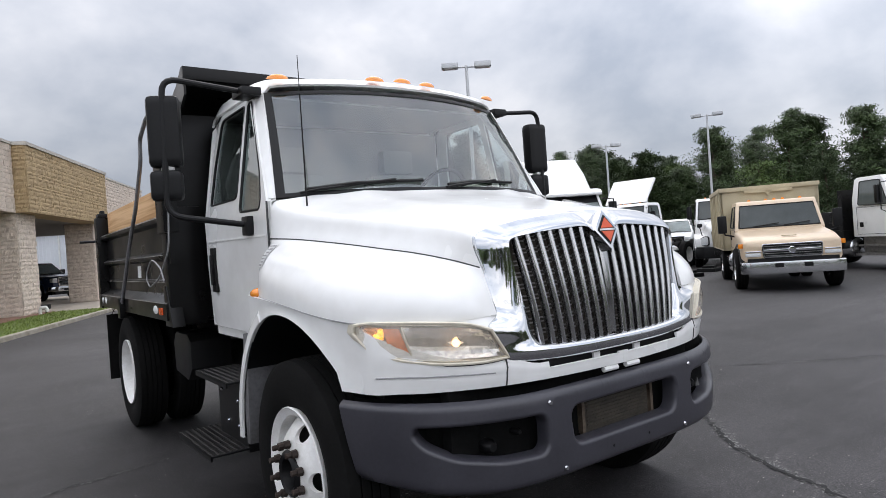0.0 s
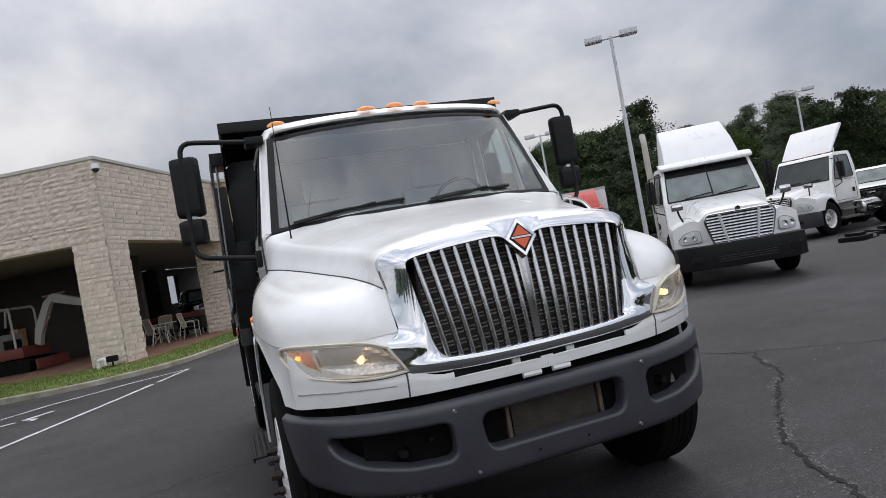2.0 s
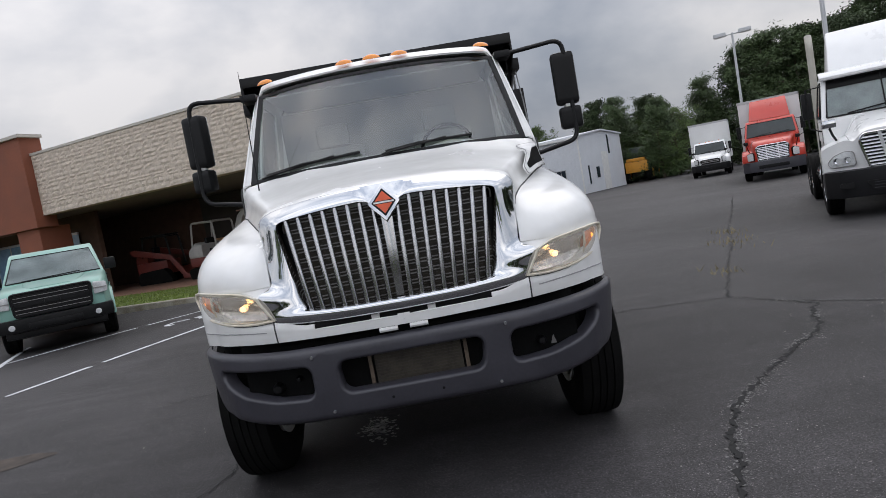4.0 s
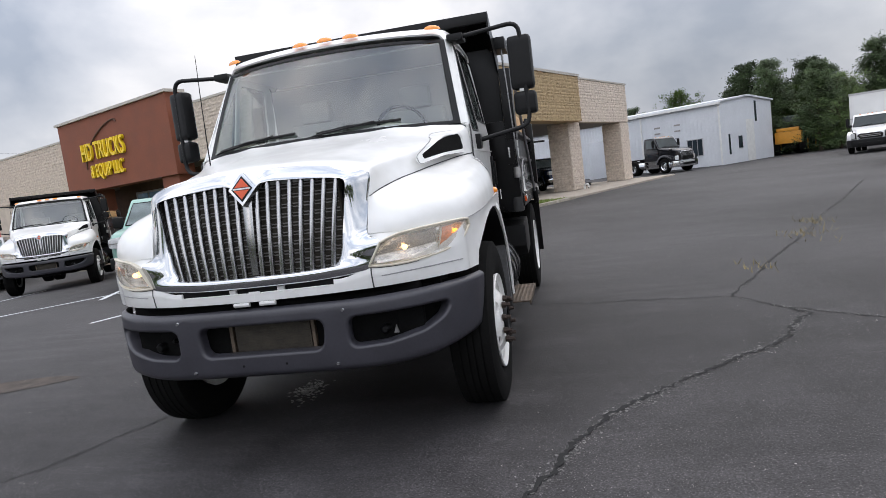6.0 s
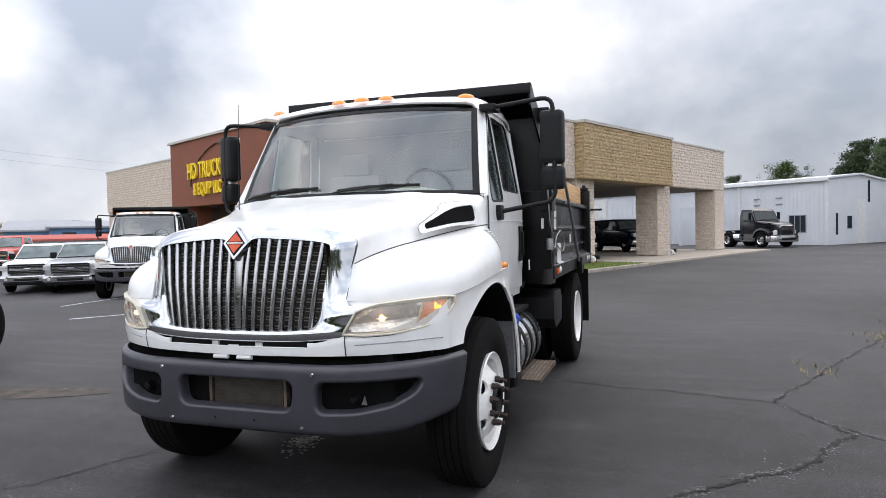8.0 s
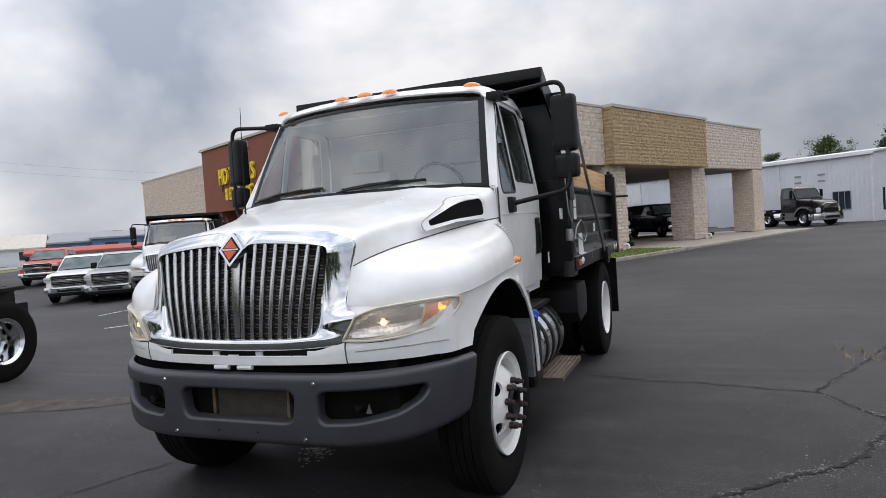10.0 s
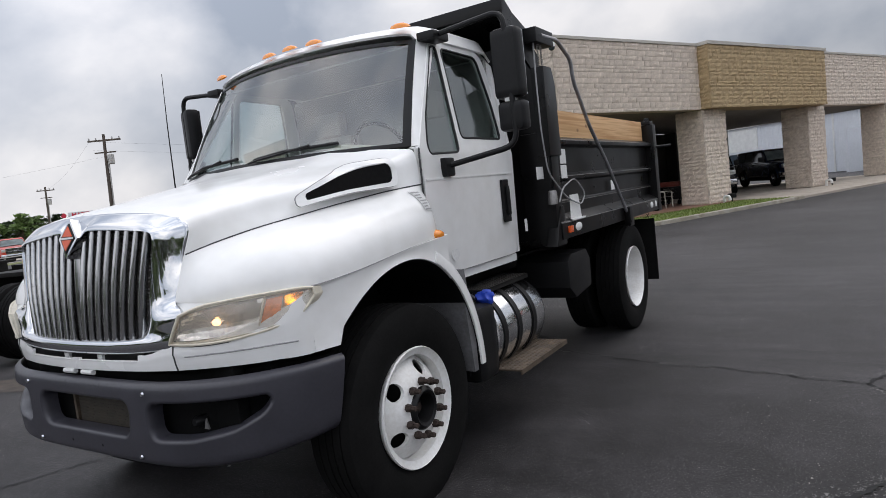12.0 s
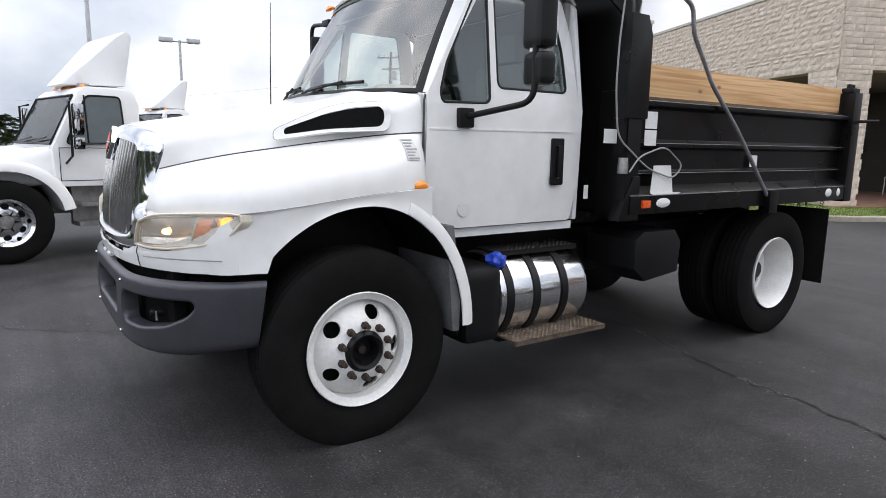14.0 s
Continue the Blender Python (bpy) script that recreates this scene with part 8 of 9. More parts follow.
def pickup(label, m, paint, name="pickup", group="pickups in a row", suv=False, grille=None, rim=None, bumper=None):
    """A pickup truck, front axle at the origin, facing -y."""
    T = thing(name, label, "car", m, group)
    lower = loft([(-1.03, 0.74, 0.66, 1.06, 0.10), (-0.98, 0.88, 0.58, 1.16, 0.13), (-0.78, 0.96, 0.52, 1.235, 0.15), (-0.3, 0.99, 0.5, 1.275, 0.14), (0.72, 1.0, 0.5, 1.325, 0.11), (2.9, 1.0, 0.5, 1.31, 0.09), (4.85, 0.985, 0.54, 1.29, 0.09)])
    body = part("body", lower, paint, T, "", 45)
    part("bonnet_bulge", loft([(-0.80, 0.40, 1.10, 1.235, 0.05), (-0.3, 0.52, 1.1, 1.305, 0.06), (0.66, 0.60, 1.1, 1.35, 0.06)]), paint, body, "", 50)
    end = 4.6 if suv else 3.05
    cabin = slab([(0.68, 1.29), (end, 1.29), (end - 0.10, 1.84), (end - 0.22, 1.95), (1.62, 1.975), (1.46, 1.93)], "x", -0.965, 0.965, 0.05)
    for v in cabin.verts:
        v.co.x *= 1 - 0.25 * max(0, v.co.z - 1.29)
    C = part("cabin", cabin, paint, T, "", 40)
    wx = lambda z: 0.965 * (1 - 0.25 * max(0, z - 1.29))
    fy = lambda z: 0.68 + (1.46 - 0.68) * (z - 1.29) / 0.64
    low, high = 1.36, 1.87
    part("windscreen", quad((-wx(low) + 0.06, fy(low) - 0.012, low), (wx(low) - 0.06, fy(low) - 0.012, low), (wx(high) - 0.08, fy(high) - 0.012, high), (-wx(high) + 0.08, fy(high) - 0.012, high)), WINDSCREEN, C)
    part("windscreen_seal", tube([(x, fy(z) - 0.014, z) for x, z in ((-wx(low) + 0.06, low), (wx(low) - 0.06, low), (wx(high) - 0.08, high), (-wx(high) + 0.08, high), (-wx(low) + 0.06, low))], 0.014, 5, False), BLACK, C)
    part("wiper", tube([(-0.6, fy(low) - 0.03, low + 0.01), (0.5, fy(low) - 0.04, low + 0.04)], 0.011, 5), BLACK, C)
    for s in (-1, 1):
        n = 3 if suv else 2
        y0, y1 = 1.38, end - 0.22
        for k in range(n):
            a, b = y0 + (y1 - y0) * k / n + 0.04, y0 + (y1 - y0) * (k + 1) / n - 0.04
            w = [(a - (0.36 if k == 0 else 0), 1.38), (b, 1.38), (b - 0.03, 1.84), (a + (0.12 if k == 0 else 0), 1.84)]
            part("side_window", panel(rounded(w, 0.05, 2), [], lambda y, z: s * (wx(z) + 0.004), s * 0.006), CABGLASS, C)
            part("door_handle", block(s * 1.0 - 0.012, b - 0.22, 1.18, s * 1.0 + 0.018, b - 0.04, 1.22, 0.006, 1), BLACK, body)
            part("door_line", tube([(s * 1.001, b + 0.03, z) for z in (0.56, 0.9, 1.22)], 0.006, 4), BLACK, body)
        arm = part("mirror", block(s * 1.10 - 0.12, 1.02, 1.32, s * 1.10 + 0.12, 1.14, 1.58, 0.045), BLACK, T)
        lamp = part("headlamp", slab(rounded([(s * 0.70, 0.90), (s * 0.95, 0.93), (s * 0.945, 1.12), (s * 0.70, 1.15)], 0.035, 3), "y", -1.045, -0.82, 0.015), LAMPGLASS, T)
        part("lamp_bar", block(s * 0.82 - 0.12, -1.052, 1.01, s * 0.82 + 0.12, -1.04, 1.03), DULLSTEEL, lamp)
        part("fog_lamp", lathe([(0.0, -0.01), (0.05, -0.006), (0.055, 0.0)], 12, "y", (s * 0.72, -1.165, 0.57)), LAMPGLASS, T)
        for y in (0.0, 3.65):
            part("wheel_arch", arch_bm(s * 0.7, s * 1.005, y, 0.43, 0.46, 0.05, 0, 180), BLACK, T)
            part("arch_flare", arch_bm(s * 0.98, s * 1.03, y, 0.43, 0.48, 0.07, 0, 180), paint, T)
            road_wheel(T, s * 0.88, y, 0.43, 0.26, rim or STEEL)
    border = rounded([(-0.64, 0.74), (0.64, 0.74), (0.67, 1.17), (-0.67, 1.17)], 0.06, 3)
    g = part("grille", slab(border, "y", -1.07, -0.9), grille or BLACK, T)
    part("grille_frame", tube([(x, -1.07, z) for x, z in border] + [(border[0][0], -1.07, border[0][1])], 0.024, 6, False), bumper or CHROME, g)
    part("grille_bar", join(block(-0.63, -1.085, 0.92, 0.63, -1.065, 0.985, 0.006, 1), block(-0.13, -1.10, 0.90, 0.13, -1.075, 1.005, 0.015)), bumper or CHROME, g)
    for k in range(5):
        part("grille_slat", block(-0.62, -1.076, 0.79 + 0.075 * k, 0.62, -1.07, 0.80 + 0.075 * k), DULLSTEEL, g)
    bump = slab([(-1.0, -0.72), (-0.99, -0.98), (-0.7, -1.15), (0.7, -1.15), (0.99, -0.98), (1.0, -0.72)], "z", 0.46, 0.71, 0.05)
    b = part("bumper", bump, bumper or CHROME, T, "", 45)
    part("bumper_slot", block(-0.45, -1.165, 0.50, 0.45, -1.13, 0.60, 0.015), BLACK, b)
    part("air_dam", block(-0.85, -1.05, 0.34, 0.85, -0.9, 0.47, 0.03), BLACK, T)
    part("underside", block(-0.8, -0.7, 0.3, 0.8, 4.5, 0.52), FRAME, T)
    if not suv:
        part("load_bed", join(block(-0.86, 3.12, 1.20, 0.86, 4.75, 1.31)), BLACK, T)
    return T


highway_truck("white day-cab tractor with tall roof fairing and chrome grille", pose(8.45, 6.88, 0, 0, 0, -29), BODYWHITE, "white tractors", fairing="tall", visor=True, nose="aero", hood_z=1.66, roof=2.56, stack=True, bumper=DARKBUMP)
highway_truck("white day-cab tractor with tilted roof fairing, side on", pose(16.2, 12.2, 0, 0, 0, -82), BODYWHITE, "white tractors", nose="aero", fairing="tilted", hood_z=1.6, roof=2.55, rim=RIMWHITE, bumper=BUMPER)
highway_truck("cream flat-front work truck with tall cream tipping box", pose(12.75, 4.45, 0, 0, 0, -55) @ Matrix.Scale(0.94, 4), BODYCREAM, "", nose="flat", body="chip", body_paint=BOXCREAM, wb=3.3, tandem=False, bed_len=3.5, body_z=2.62, hood_z=1.42, roof=2.2, bumper=STEEL, name="tipper_truck")
highway_truck("white truck with upright dark grille beside the tree line", pose(20.3, 10.2, 0, 0, 0, -55), BODYWHITE, "", grille="upright", wb=4.2, name="truck")
highway_truck("white cab truck with black loaded flat bed", pose(18.2, 2.9, 0, 0, 0, -26), BODYWHITE, "", grille="upright", body="flat", wb=4.4, bed_len=4.5, name="flatbed_truck")
highway_truck("red day-cab truck with white box body", pose(14.9, 22.4, 0, 0, 0, -30), BODYRED, "", fairing="tall", body="box", wb=4.6, bed_len=6.0, body_z=3.45, bumper=BUMPER, name="box_truck", roof=2.5)
highway_truck("white box truck with dark grille", pose(18.9, 37.0, 0, 0, 0, -27), BODYWHITE, "", grille="plain", body="box", wb=4.2, tandem=False, bed_len=5.2, body_z=3.5, hood_z=1.42, roof=2.2, name="box_truck")
highway_truck("black day-cab tractor with chrome trim", pose(9.2, 43.5, 0, 0, 0, 37), BODYBLACK, "", grille="upright", bumper=STEEL, tandem=False, wb=3.0, name="truck", roof=2.55)
highway_truck("white day-cab tractor with bare black rear chassis", pose(-6.45, -1.67, 0, 0, 0, 11), BODYWHITE, "white tractors", fairing="fin", grille="bars", wb=3.2, tandem=False, hood_z=1.38, roof=2.22, cl=1.66, flaps=False)
highway_truck("white day-cab tractor with tilted roof fairing", pose(-14.6, 1.0, 0, 0, 0, 11), BODYWHITE, "white tractors", fairing="fin", wb=3.4, tandem=False, hood_z=1.38, roof=2.3, cl=1.6)
copy = copy_thing(truck, LIFT @ parked(-13.0, 11.65, 30))
tagged(copy, "white dump truck with black bed parked by the showroom", "truck")
for ob in copy.children_recursive:
    if ob.name.split(".")[0] in ("headlamp_bulb", "indicator_bulb", "marker_bulb"):
        ob.data = ob.data.copy()
        ob.data.materials[0] = MIRROR
pickup("faded teal pickup with black grille", parked(-7.6, 9.15, 27), BODYTEAL, grille=BLACK, bumper=BLACK)
pickup("silver pickup with chrome bumper", parked(-20.2, 15.7, 36), BODYSILVER)
pickup("white pickup with black grille and chrome bumper", parked(-22.8, 15.9, 37), BODYWHITE)
pickup("red pickup with chrome bumper", parked(-31.7, 20.9, 38), BODYRED)
pickup("black estate car beside the fence", pose(-43.5, 24.6, 0, 0, 0, 66), BODYBLACK, "estate_car", "", True)
pickup("white pickup beyond the white tractor", pose(23.5, 14.8, 0, 0, 0, -60), BODYWHITE, "pickup", "")
pickup("dark blue off-road car under the canopy", pose(0.9, 35.8, 0.08, 0, 0, 30), BODYBLUE, "off_road_car", "", True)
pickup("black off-road car under the canopy", pose(-2.2, 31.0, 0.08, 0, 0, 10), BODYBLACK, "off_road_car", "", True)
pickup("orange-red pickup far across the yard", pose(-54.0, 23.0, 0, 0, 0, 70), BODYRED, "pickup", "")
pickup("white off-road car by the roadside fence", pose(-51.5, 25.6, 0, 0, 0, 70), BODYWHITE, "off_road_car", "", True)

# tail of the dismantled chassis items on the yard
for x, y, a in ((14.2, 8.6, 0.3), (15.6, 8.9, 1.1), (17.8, 9.4, 0.2)):
    bl = thing("battery_tray", "black battery tray lying on the asphalt", "tray", pose(x, y, 0, 0, 0, math.degrees(a)), "trays on the asphalt")
    part("tray", join(block(-0.5, -0.3, 0, 0.5, 0.3, 0.12, 0.01), block(-0.3, -0.2, 0.12, 0.0, 0.2, 0.2, 0.01)), BLACK, bl)
    part("sticker", block(0.1, -0.31, 0.02, 0.3, -0.302, 0.1), STICKER, bl)

# wheel loader
WL = thing("wheel_loader", "yellow wheel loader with black cab", "loader", pose(21.0, 56.0, 0, 0, 0, 150))
part("body", join(block(-1.0, -0.6, 0.9, 1.0, 2.6, 1.9, 0.12), block(-0.85, 1.3, 1.9, 0.85, 2.6, 2.2, 0.1)), MACHINEYEL, WL, "yellow engine body")
part("cab", block(-0.75, -0.5, 1.9, 0.75, 1.1, 3.2, 0.08), CABGLASS, WL, "black glazed cab")
part("boom", join(slab([(-3.2, 0.5), (-3.0, 0.9), (-0.7, 1.7), (-0.5, 1.3)], "x", -0.5, -0.3, 0.02), slab([(-3.2, 0.5), (-3.0, 0.9), (-0.7, 1.7), (-0.5, 1.3)], "x", 0.3, 0.5, 0.02)), MACHINEYEL, WL)
part("bucket", slab([(-4.3, 0.1), (-3.2, 0.1), (-3.0, 0.6), (-3.3, 1.2), (-3.5, 0.6)], "x", -1.3, 1.3, 0.02), FRAME, WL)
for s in (-1, 1):
    for y in (-1.3, 1.7):
        road_wheel(WL, s * 1.0, y, 0.75, 0.55, MACHINEYEL)
part("chassis", block(-0.5, -1.6, 0.5, 0.5, 2.0, 1.0), FRAME, WL)

# mini excavator under the front canopy
EX = thing("mini_excavator", "white and red mini excavator under the canopy", "excavator", BP @ pose(-6.3, 3.6, 0.1, 0, 0, 92))
for s in (-1, 1):
    rows = rounded([(-1.0, 0.0), (1.0, 0.0), (1.0, 0.45), (-1.0, 0.45)], 0.22, 5)
    tr = part("track", slab(rows, "x", min(s * 0.45, s * 0.75), max(s * 0.45, s * 0.75), 0.01), RUBBER, EX, "black rubber track")
    for k in range(4):
        part("roller", lathe([(0, 0.03), (0.09, 0.02), (0.1, 0)], 12, "x", (s * 0.75, -0.6 + 0.4 * k, 0.22)), FRAME, tr)
part("deck", block(-0.7, -0.8, 0.5, 0.7, 0.9, 0.85, 0.06), MACHINERED, EX, "dark red deck")
part("engine_cover", loft([(0.2, 0.7, 0.8, 1.35, 0.1), (0.6, 0.7, 0.8, 1.45, 0.2), (1.0, 0.6, 0.8, 1.2, 0.2)]), PALEGREY, EX, "white engine cover")
part("canopy_frame", join(*[tube([(s * 0.6, -0.5, 0.85), (s * 0.6, -0.45, 2.2), (s * 0.6, 0.6, 2.25), (s * 0.6, 0.75, 1.2)], 0.04, 8, True, 0.15) for s in (-1, 1)], *[tube([(-0.6, y, 2.22), (0.6, y, 2.22)], 0.035, 8) for y in (-0.38, 0.5)]), PALEGREY, EX)
part("seat", join(block(-0.25, -0.1, 0.85, 0.25, 0.35, 1.15, 0.05), block(-0.25, 0.28, 1.1, 0.25, 0.4, 1.6, 0.05)), BLACK, EX)
part("boom", join(slab([(-0.8, 0.9), (-0.9, 1.4), (-1.35, 2.25), (-1.6, 2.45), (-1.75, 2.35), (-1.55, 2.1), (-1.1, 1.2), (-1.0, 0.8)], "x", -0.11, 0.11, 0.02)), PALEGREY, EX, "pale grey boom")
part("dipper", slab([(-1.55, 2.45), (-1.75, 2.5), (-3.0, 2.05), (-3.05, 1.9), (-2.85, 1.85), (-1.65, 2.2)], "x", -0.09, 0.09, 0.02), PALEGREY, EX)
part("ram", tube([(0, -0.95, 1.05), (0, -1.45, 1.8)], 0.05, 8), CHROME, EX)
part("ram", tube([(0, -1.3, 2.45), (0, -2.1, 2.5)], 0.05, 8), CHROME, EX)
part("bucket", slab([(-3.1, 1.95), (-2.75, 1.9), (-2.7, 1.5), (-3.0, 1.3), (-3.3, 1.5)], "x", -0.3, 0.3, 0.02), FRAME, EX)
part("blade", block(-0.8, -1.35, 0.05, 0.8, -1.25, 0.4, 0.02), MACHINERED, EX)

# compact track loader beside it
SL = thing("track_loader", "dark red compact track loader with black cage cab", "loader", BP @ pose(-10.2, 4.4, 0.1, 0, 0, 100))
for s in (-1, 1):
    part("track", slab(rounded([(-0.95, 0.0), (0.85, 0.0), (0.75, 0.55), (-0.55, 0.62)], 0.18, 5), "x", min(s * 0.5, s * 0.85), max(s * 0.5, s * 0.85), 0.01), RUBBER, SL, "black rubber track")
    part("lift_arm", slab([(-1.55, 0.35), (-1.35, 0.25), (-0.9, 0.95), (0.9, 1.35), (1.0, 1.55), (0.8, 1.6), (-1.0, 1.15)], "x", min(s * 0.72, s * 0.84), max(s * 0.72, s * 0.84), 0.015), MACHINERED, SL, "dark red lift arm")
    part("cage_post", tube([(s * 0.45, -0.75, 0.7), (s * 0.45, -0.62, 2.0), (s * 0.45, 0.55, 2.05), (s * 0.45, 0.7, 1.2)], 0.045, 8, True, 0.12), BLACK, SL)
part("body", join(block(-0.5, -0.5, 0.35, 0.5, 1.05, 0.95, 0.05), loft([(0.45, 0.48, 0.9, 1.45, 0.1), (0.9, 0.48, 0.9, 1.4, 0.12), (1.1, 0.42, 0.9, 1.2, 0.1)])), MACHINERED, SL, "dark red engine body")
part("cage_roof", block(-0.5, -0.65, 2.02, 0.5, 0.6, 2.10, 0.03), BLACK, SL)
part("seat", join(block(-0.22, -0.1, 0.95, 0.22, 0.3, 1.1, 0.04), block(-0.22, 0.25, 1.05, 0.22, 0.36, 1.6, 0.04)), BLACK, SL)
part("bucket", slab([(-2.2, 0.05), (-1.5, 0.05), (-1.4, 0.55), (-1.5, 0.6), (-1.65, 0.3)], "x", -0.95, 0.95, 0.015), MACHINERED, SL)

# patio chairs and a table, tool carts, a cabinet
TUBEWHITE = mat("cream_tube", (0.55, 0.52, 0.45), 0.4, vary=0.06)
MESHCLOTH = mat("taupe_sling", (0.30, 0.26, 0.21), 0.8, vary=0.12)


def patio_chair(m):
    c = thing("patio_chair", "cream metal patio chair with taupe sling seat", "chair", m, "patio chairs")
    for s in (-1, 1):
        part("side_frame", tube([(s * 0.28, -0.28, 0), (s * 0.28, -0.26, 0.42), (s * 0.29, -0.28, 0.62), (s * 0.29, 0.2, 0.64), (s * 0.27, 0.28, 0.4), (s * 0.26, 0.36, 0.0)], 0.016, 7, True, 0.08), TUBEWHITE, c)
        part("back_post", tube([(s * 0.25, 0.18, 0.40), (s * 0.25, 0.34, 0.98)], 0.015, 7), TUBEWHITE, c)
    part("seat", quad((-0.25, -0.26, 0.42), (0.25, -0.26, 0.42), (0.25, 0.2, 0.39), (-0.25, 0.2, 0.39), 0.012), MESHCLOTH, c)
    part("backrest", quad((-0.25, 0.19, 0.42), (0.25, 0.19, 0.42), (0.25, 0.34, 0.97), (-0.25, 0.34, 0.97), 0.012), MESHCLOTH, c)
    part("top_rail", tube([(-0.25, 0.34, 0.98), (0, 0.35, 1.0), (0.25, 0.34, 0.98)], 0.015, 7), TUBEWHITE, c)
    return c


ch = patio_chair(BP @ pose(-2.3, 5.6, 0.1, 0, 0, 150))
for p in (pose(-3.4, 5.6, 0.1, 0, 0, -60), pose(-1.5, 6.6, 0.1, 0, 0, 100), pose(-2.9, 7.2, 0.1, 0, 0, 10)):
    copy_thing(ch, BP @ p)
tb = thing("patio_table", "round cream metal patio table", "table", BP @ pose(-2.4, 6.3, 0.1))
part("tabletop", lathe([(0, 0.735), (0.5, 0.735), (0.52, 0.725), (0.5, 0.705), (0, 0.705)], 28, "z"), TUBEWHITE, tb)
for k in range(4):
    a = math.pi / 4 + k * math.pi / 2
    part("leg", tube([(0.42 * math.cos(a), 0.42 * math.sin(a), 0), (0.12 * math.cos(a), 0.12 * math.sin(a), 0.35), (0.36 * math.cos(a), 0.36 * math.sin(a), 0.71)], 0.015, 6, True, 0.1), TUBEWHITE, tb)
for lx, ly, rz in ((-2.3, 8.4, 0), (-3.6, 8.1, 8), (-4.8, 8.3, -5)):
    cart = thing("tool_cart", "dark red and black wheeled tool cart", "cart", BP @ pose(lx, ly, 0.1, 0, 0, rz), "tool carts")
    part("body", block(-0.5, -0.28, 0.22, 0.5, 0.28, 0.75, 0.02), BLACK, cart)
    part("lid", block(-0.52, -0.3, 0.75, 0.52, 0.3, 0.95, 0.03), MACHINERED, cart, "dark red lid")
    for k in range(3):
        part("drawer", block(-0.45, -0.295, 0.27 + 0.15 * k, 0.45, -0.28, 0.39 + 0.15 * k, 0.005), BLACKPAINT, cart)
        part("drawer_pull", tube([(-0.25, -0.305, 0.36 + 0.15 * k), (0.25, -0.305, 0.36 + 0.15 * k)], 0.008, 5), DULLSTEEL, cart)
    for sx in (-0.4, 0.4):
        for sy in (-0.2, 0.2):
            part("castor", lathe([(0, 0.03), (0.09, 0.025), (0.11, 0), (0.09, -0.025), (0, -0.03)], 12, "x", (sx, sy, 0.11)), RUBBER, cart)
cab_ = thing("cupboard", "tan wooden cupboard against the inner wall", "cabinet", BP @ pose(-2.9, 6.2, 0.1))
part("carcass", block(-6.0, -0.2, 0, -5.2, 0.25, 1.5, 0.01), PINE, cab_)
part("door", block(-5.97, -0.22, 0.05, -5.23, -0.2, 1.45, 0.004), PINE, cab_)

# white metal workshop
WB = pose(13.0, 46.4, 0, 0, 0, 51.5)
TIN = mat("white_metal_cladding", (0.64, 0.66, 0.69), 0.5, vary=0.05, scale=0.8, fine=6)
wk = thing("workshop", "white metal-clad workshop with low gable roof", "building", WB)
part("gable_wall", slab([(0, 0), (8.7, 0), (8.7, 4.6), (4.35, 4.95), (0, 4.6)], "y", 0, 0.2), TIN, wk)
long_w = part("long_wall", block(0, 0.2, 0, 0.2, 34, 4.6), TIN, wk)
part("far_wall", block(8.5, 0.2, 0, 8.7, 34, 4.6), TIN, wk)
part("roof", join(slab([(-0.15, 4.58), (4.35, 4.97), (8.85, 4.58), (8.85, 4.70), (4.35, 5.09), (-0.15, 4.70)], "y", -0.15, 34.1)), TIN, wk, "white sheet roof")
part("gutter", join(block(-0.25, -0.1, 4.45, -0.1, 34, 4.6), *[block(-0.1, y, 0, 0.0, y + 0.1, 4.5) for y in (0.05, 6.5, 13)]), STICKER, wk)
for k in range(110):
    y = 0.3 + k * 0.3
    part("cladding_rib", block(-0.02, y, 0.02, 0, y + 0.04, 4.5), TIN, long_w)
for y, z0, z1, w in ((1.5, 0.9, 2.1, 1.2), (20.5, 0.0, 2.2, 3.0)):
    wd = part("window", block(-0.04, y, z0, 0.02, y + w, z1), DARKGLASS, wk, "dark window")
    part("window_frame", join(block(-0.06, y - 0.05, z0 - 0.05, -0.02, y + w + 0.05, z0), block(-0.06, y - 0.05, z1, -0.02, y + w + 0.05, z1 + 0.05), *[block(-0.06, y + w * k / 3 - 0.02, z0, -0.02, y + w * k / 3 + 0.02, z1) for k in range(4)]), ALU, wd)
for x, z0, z1, w in ((1.0, 0.7, 2.2, 0.25), (2.6, 1.1, 2.0, 0.6), (4.0, 0.0, 3.2, 1.3), (5.6, 3.0, 4.6, 0.3)):
    wd = part("window", block(x, -0.03, z0, x + w, 0.01, z1), DARKGLASS if w != 1.3 else STICKER, wk)
for y in (3.2, 4.9):
    for z in (2.9, 3.35):
        part("wall_vent", block(-0.03, y, z, 0, y + 0.5, z + 0.12), DULLSTEEL, wk)
shutter = part("roller_door", block(-0.05, 20.2, 2.4, 0, 24, 4.3), STICKER, wk, "white roller shutter")
for k in range(6):
    part("shutter_slat", block(-0.07, 20.2, 2.45 + 0.3 * k, -0.05, 24, 2.48 + 0.3 * k), STICKER, shutter)
part("low_annex", block(-3.2, 9.5, 0, 0, 9.7, 3.0), TIN, wk)


# ---- lamp posts, poles, fence, far buildings ----
POLE = mat("painted_steel_pole", (0.52, 0.53, 0.54), 0.45, 0.3, vary=0.08)


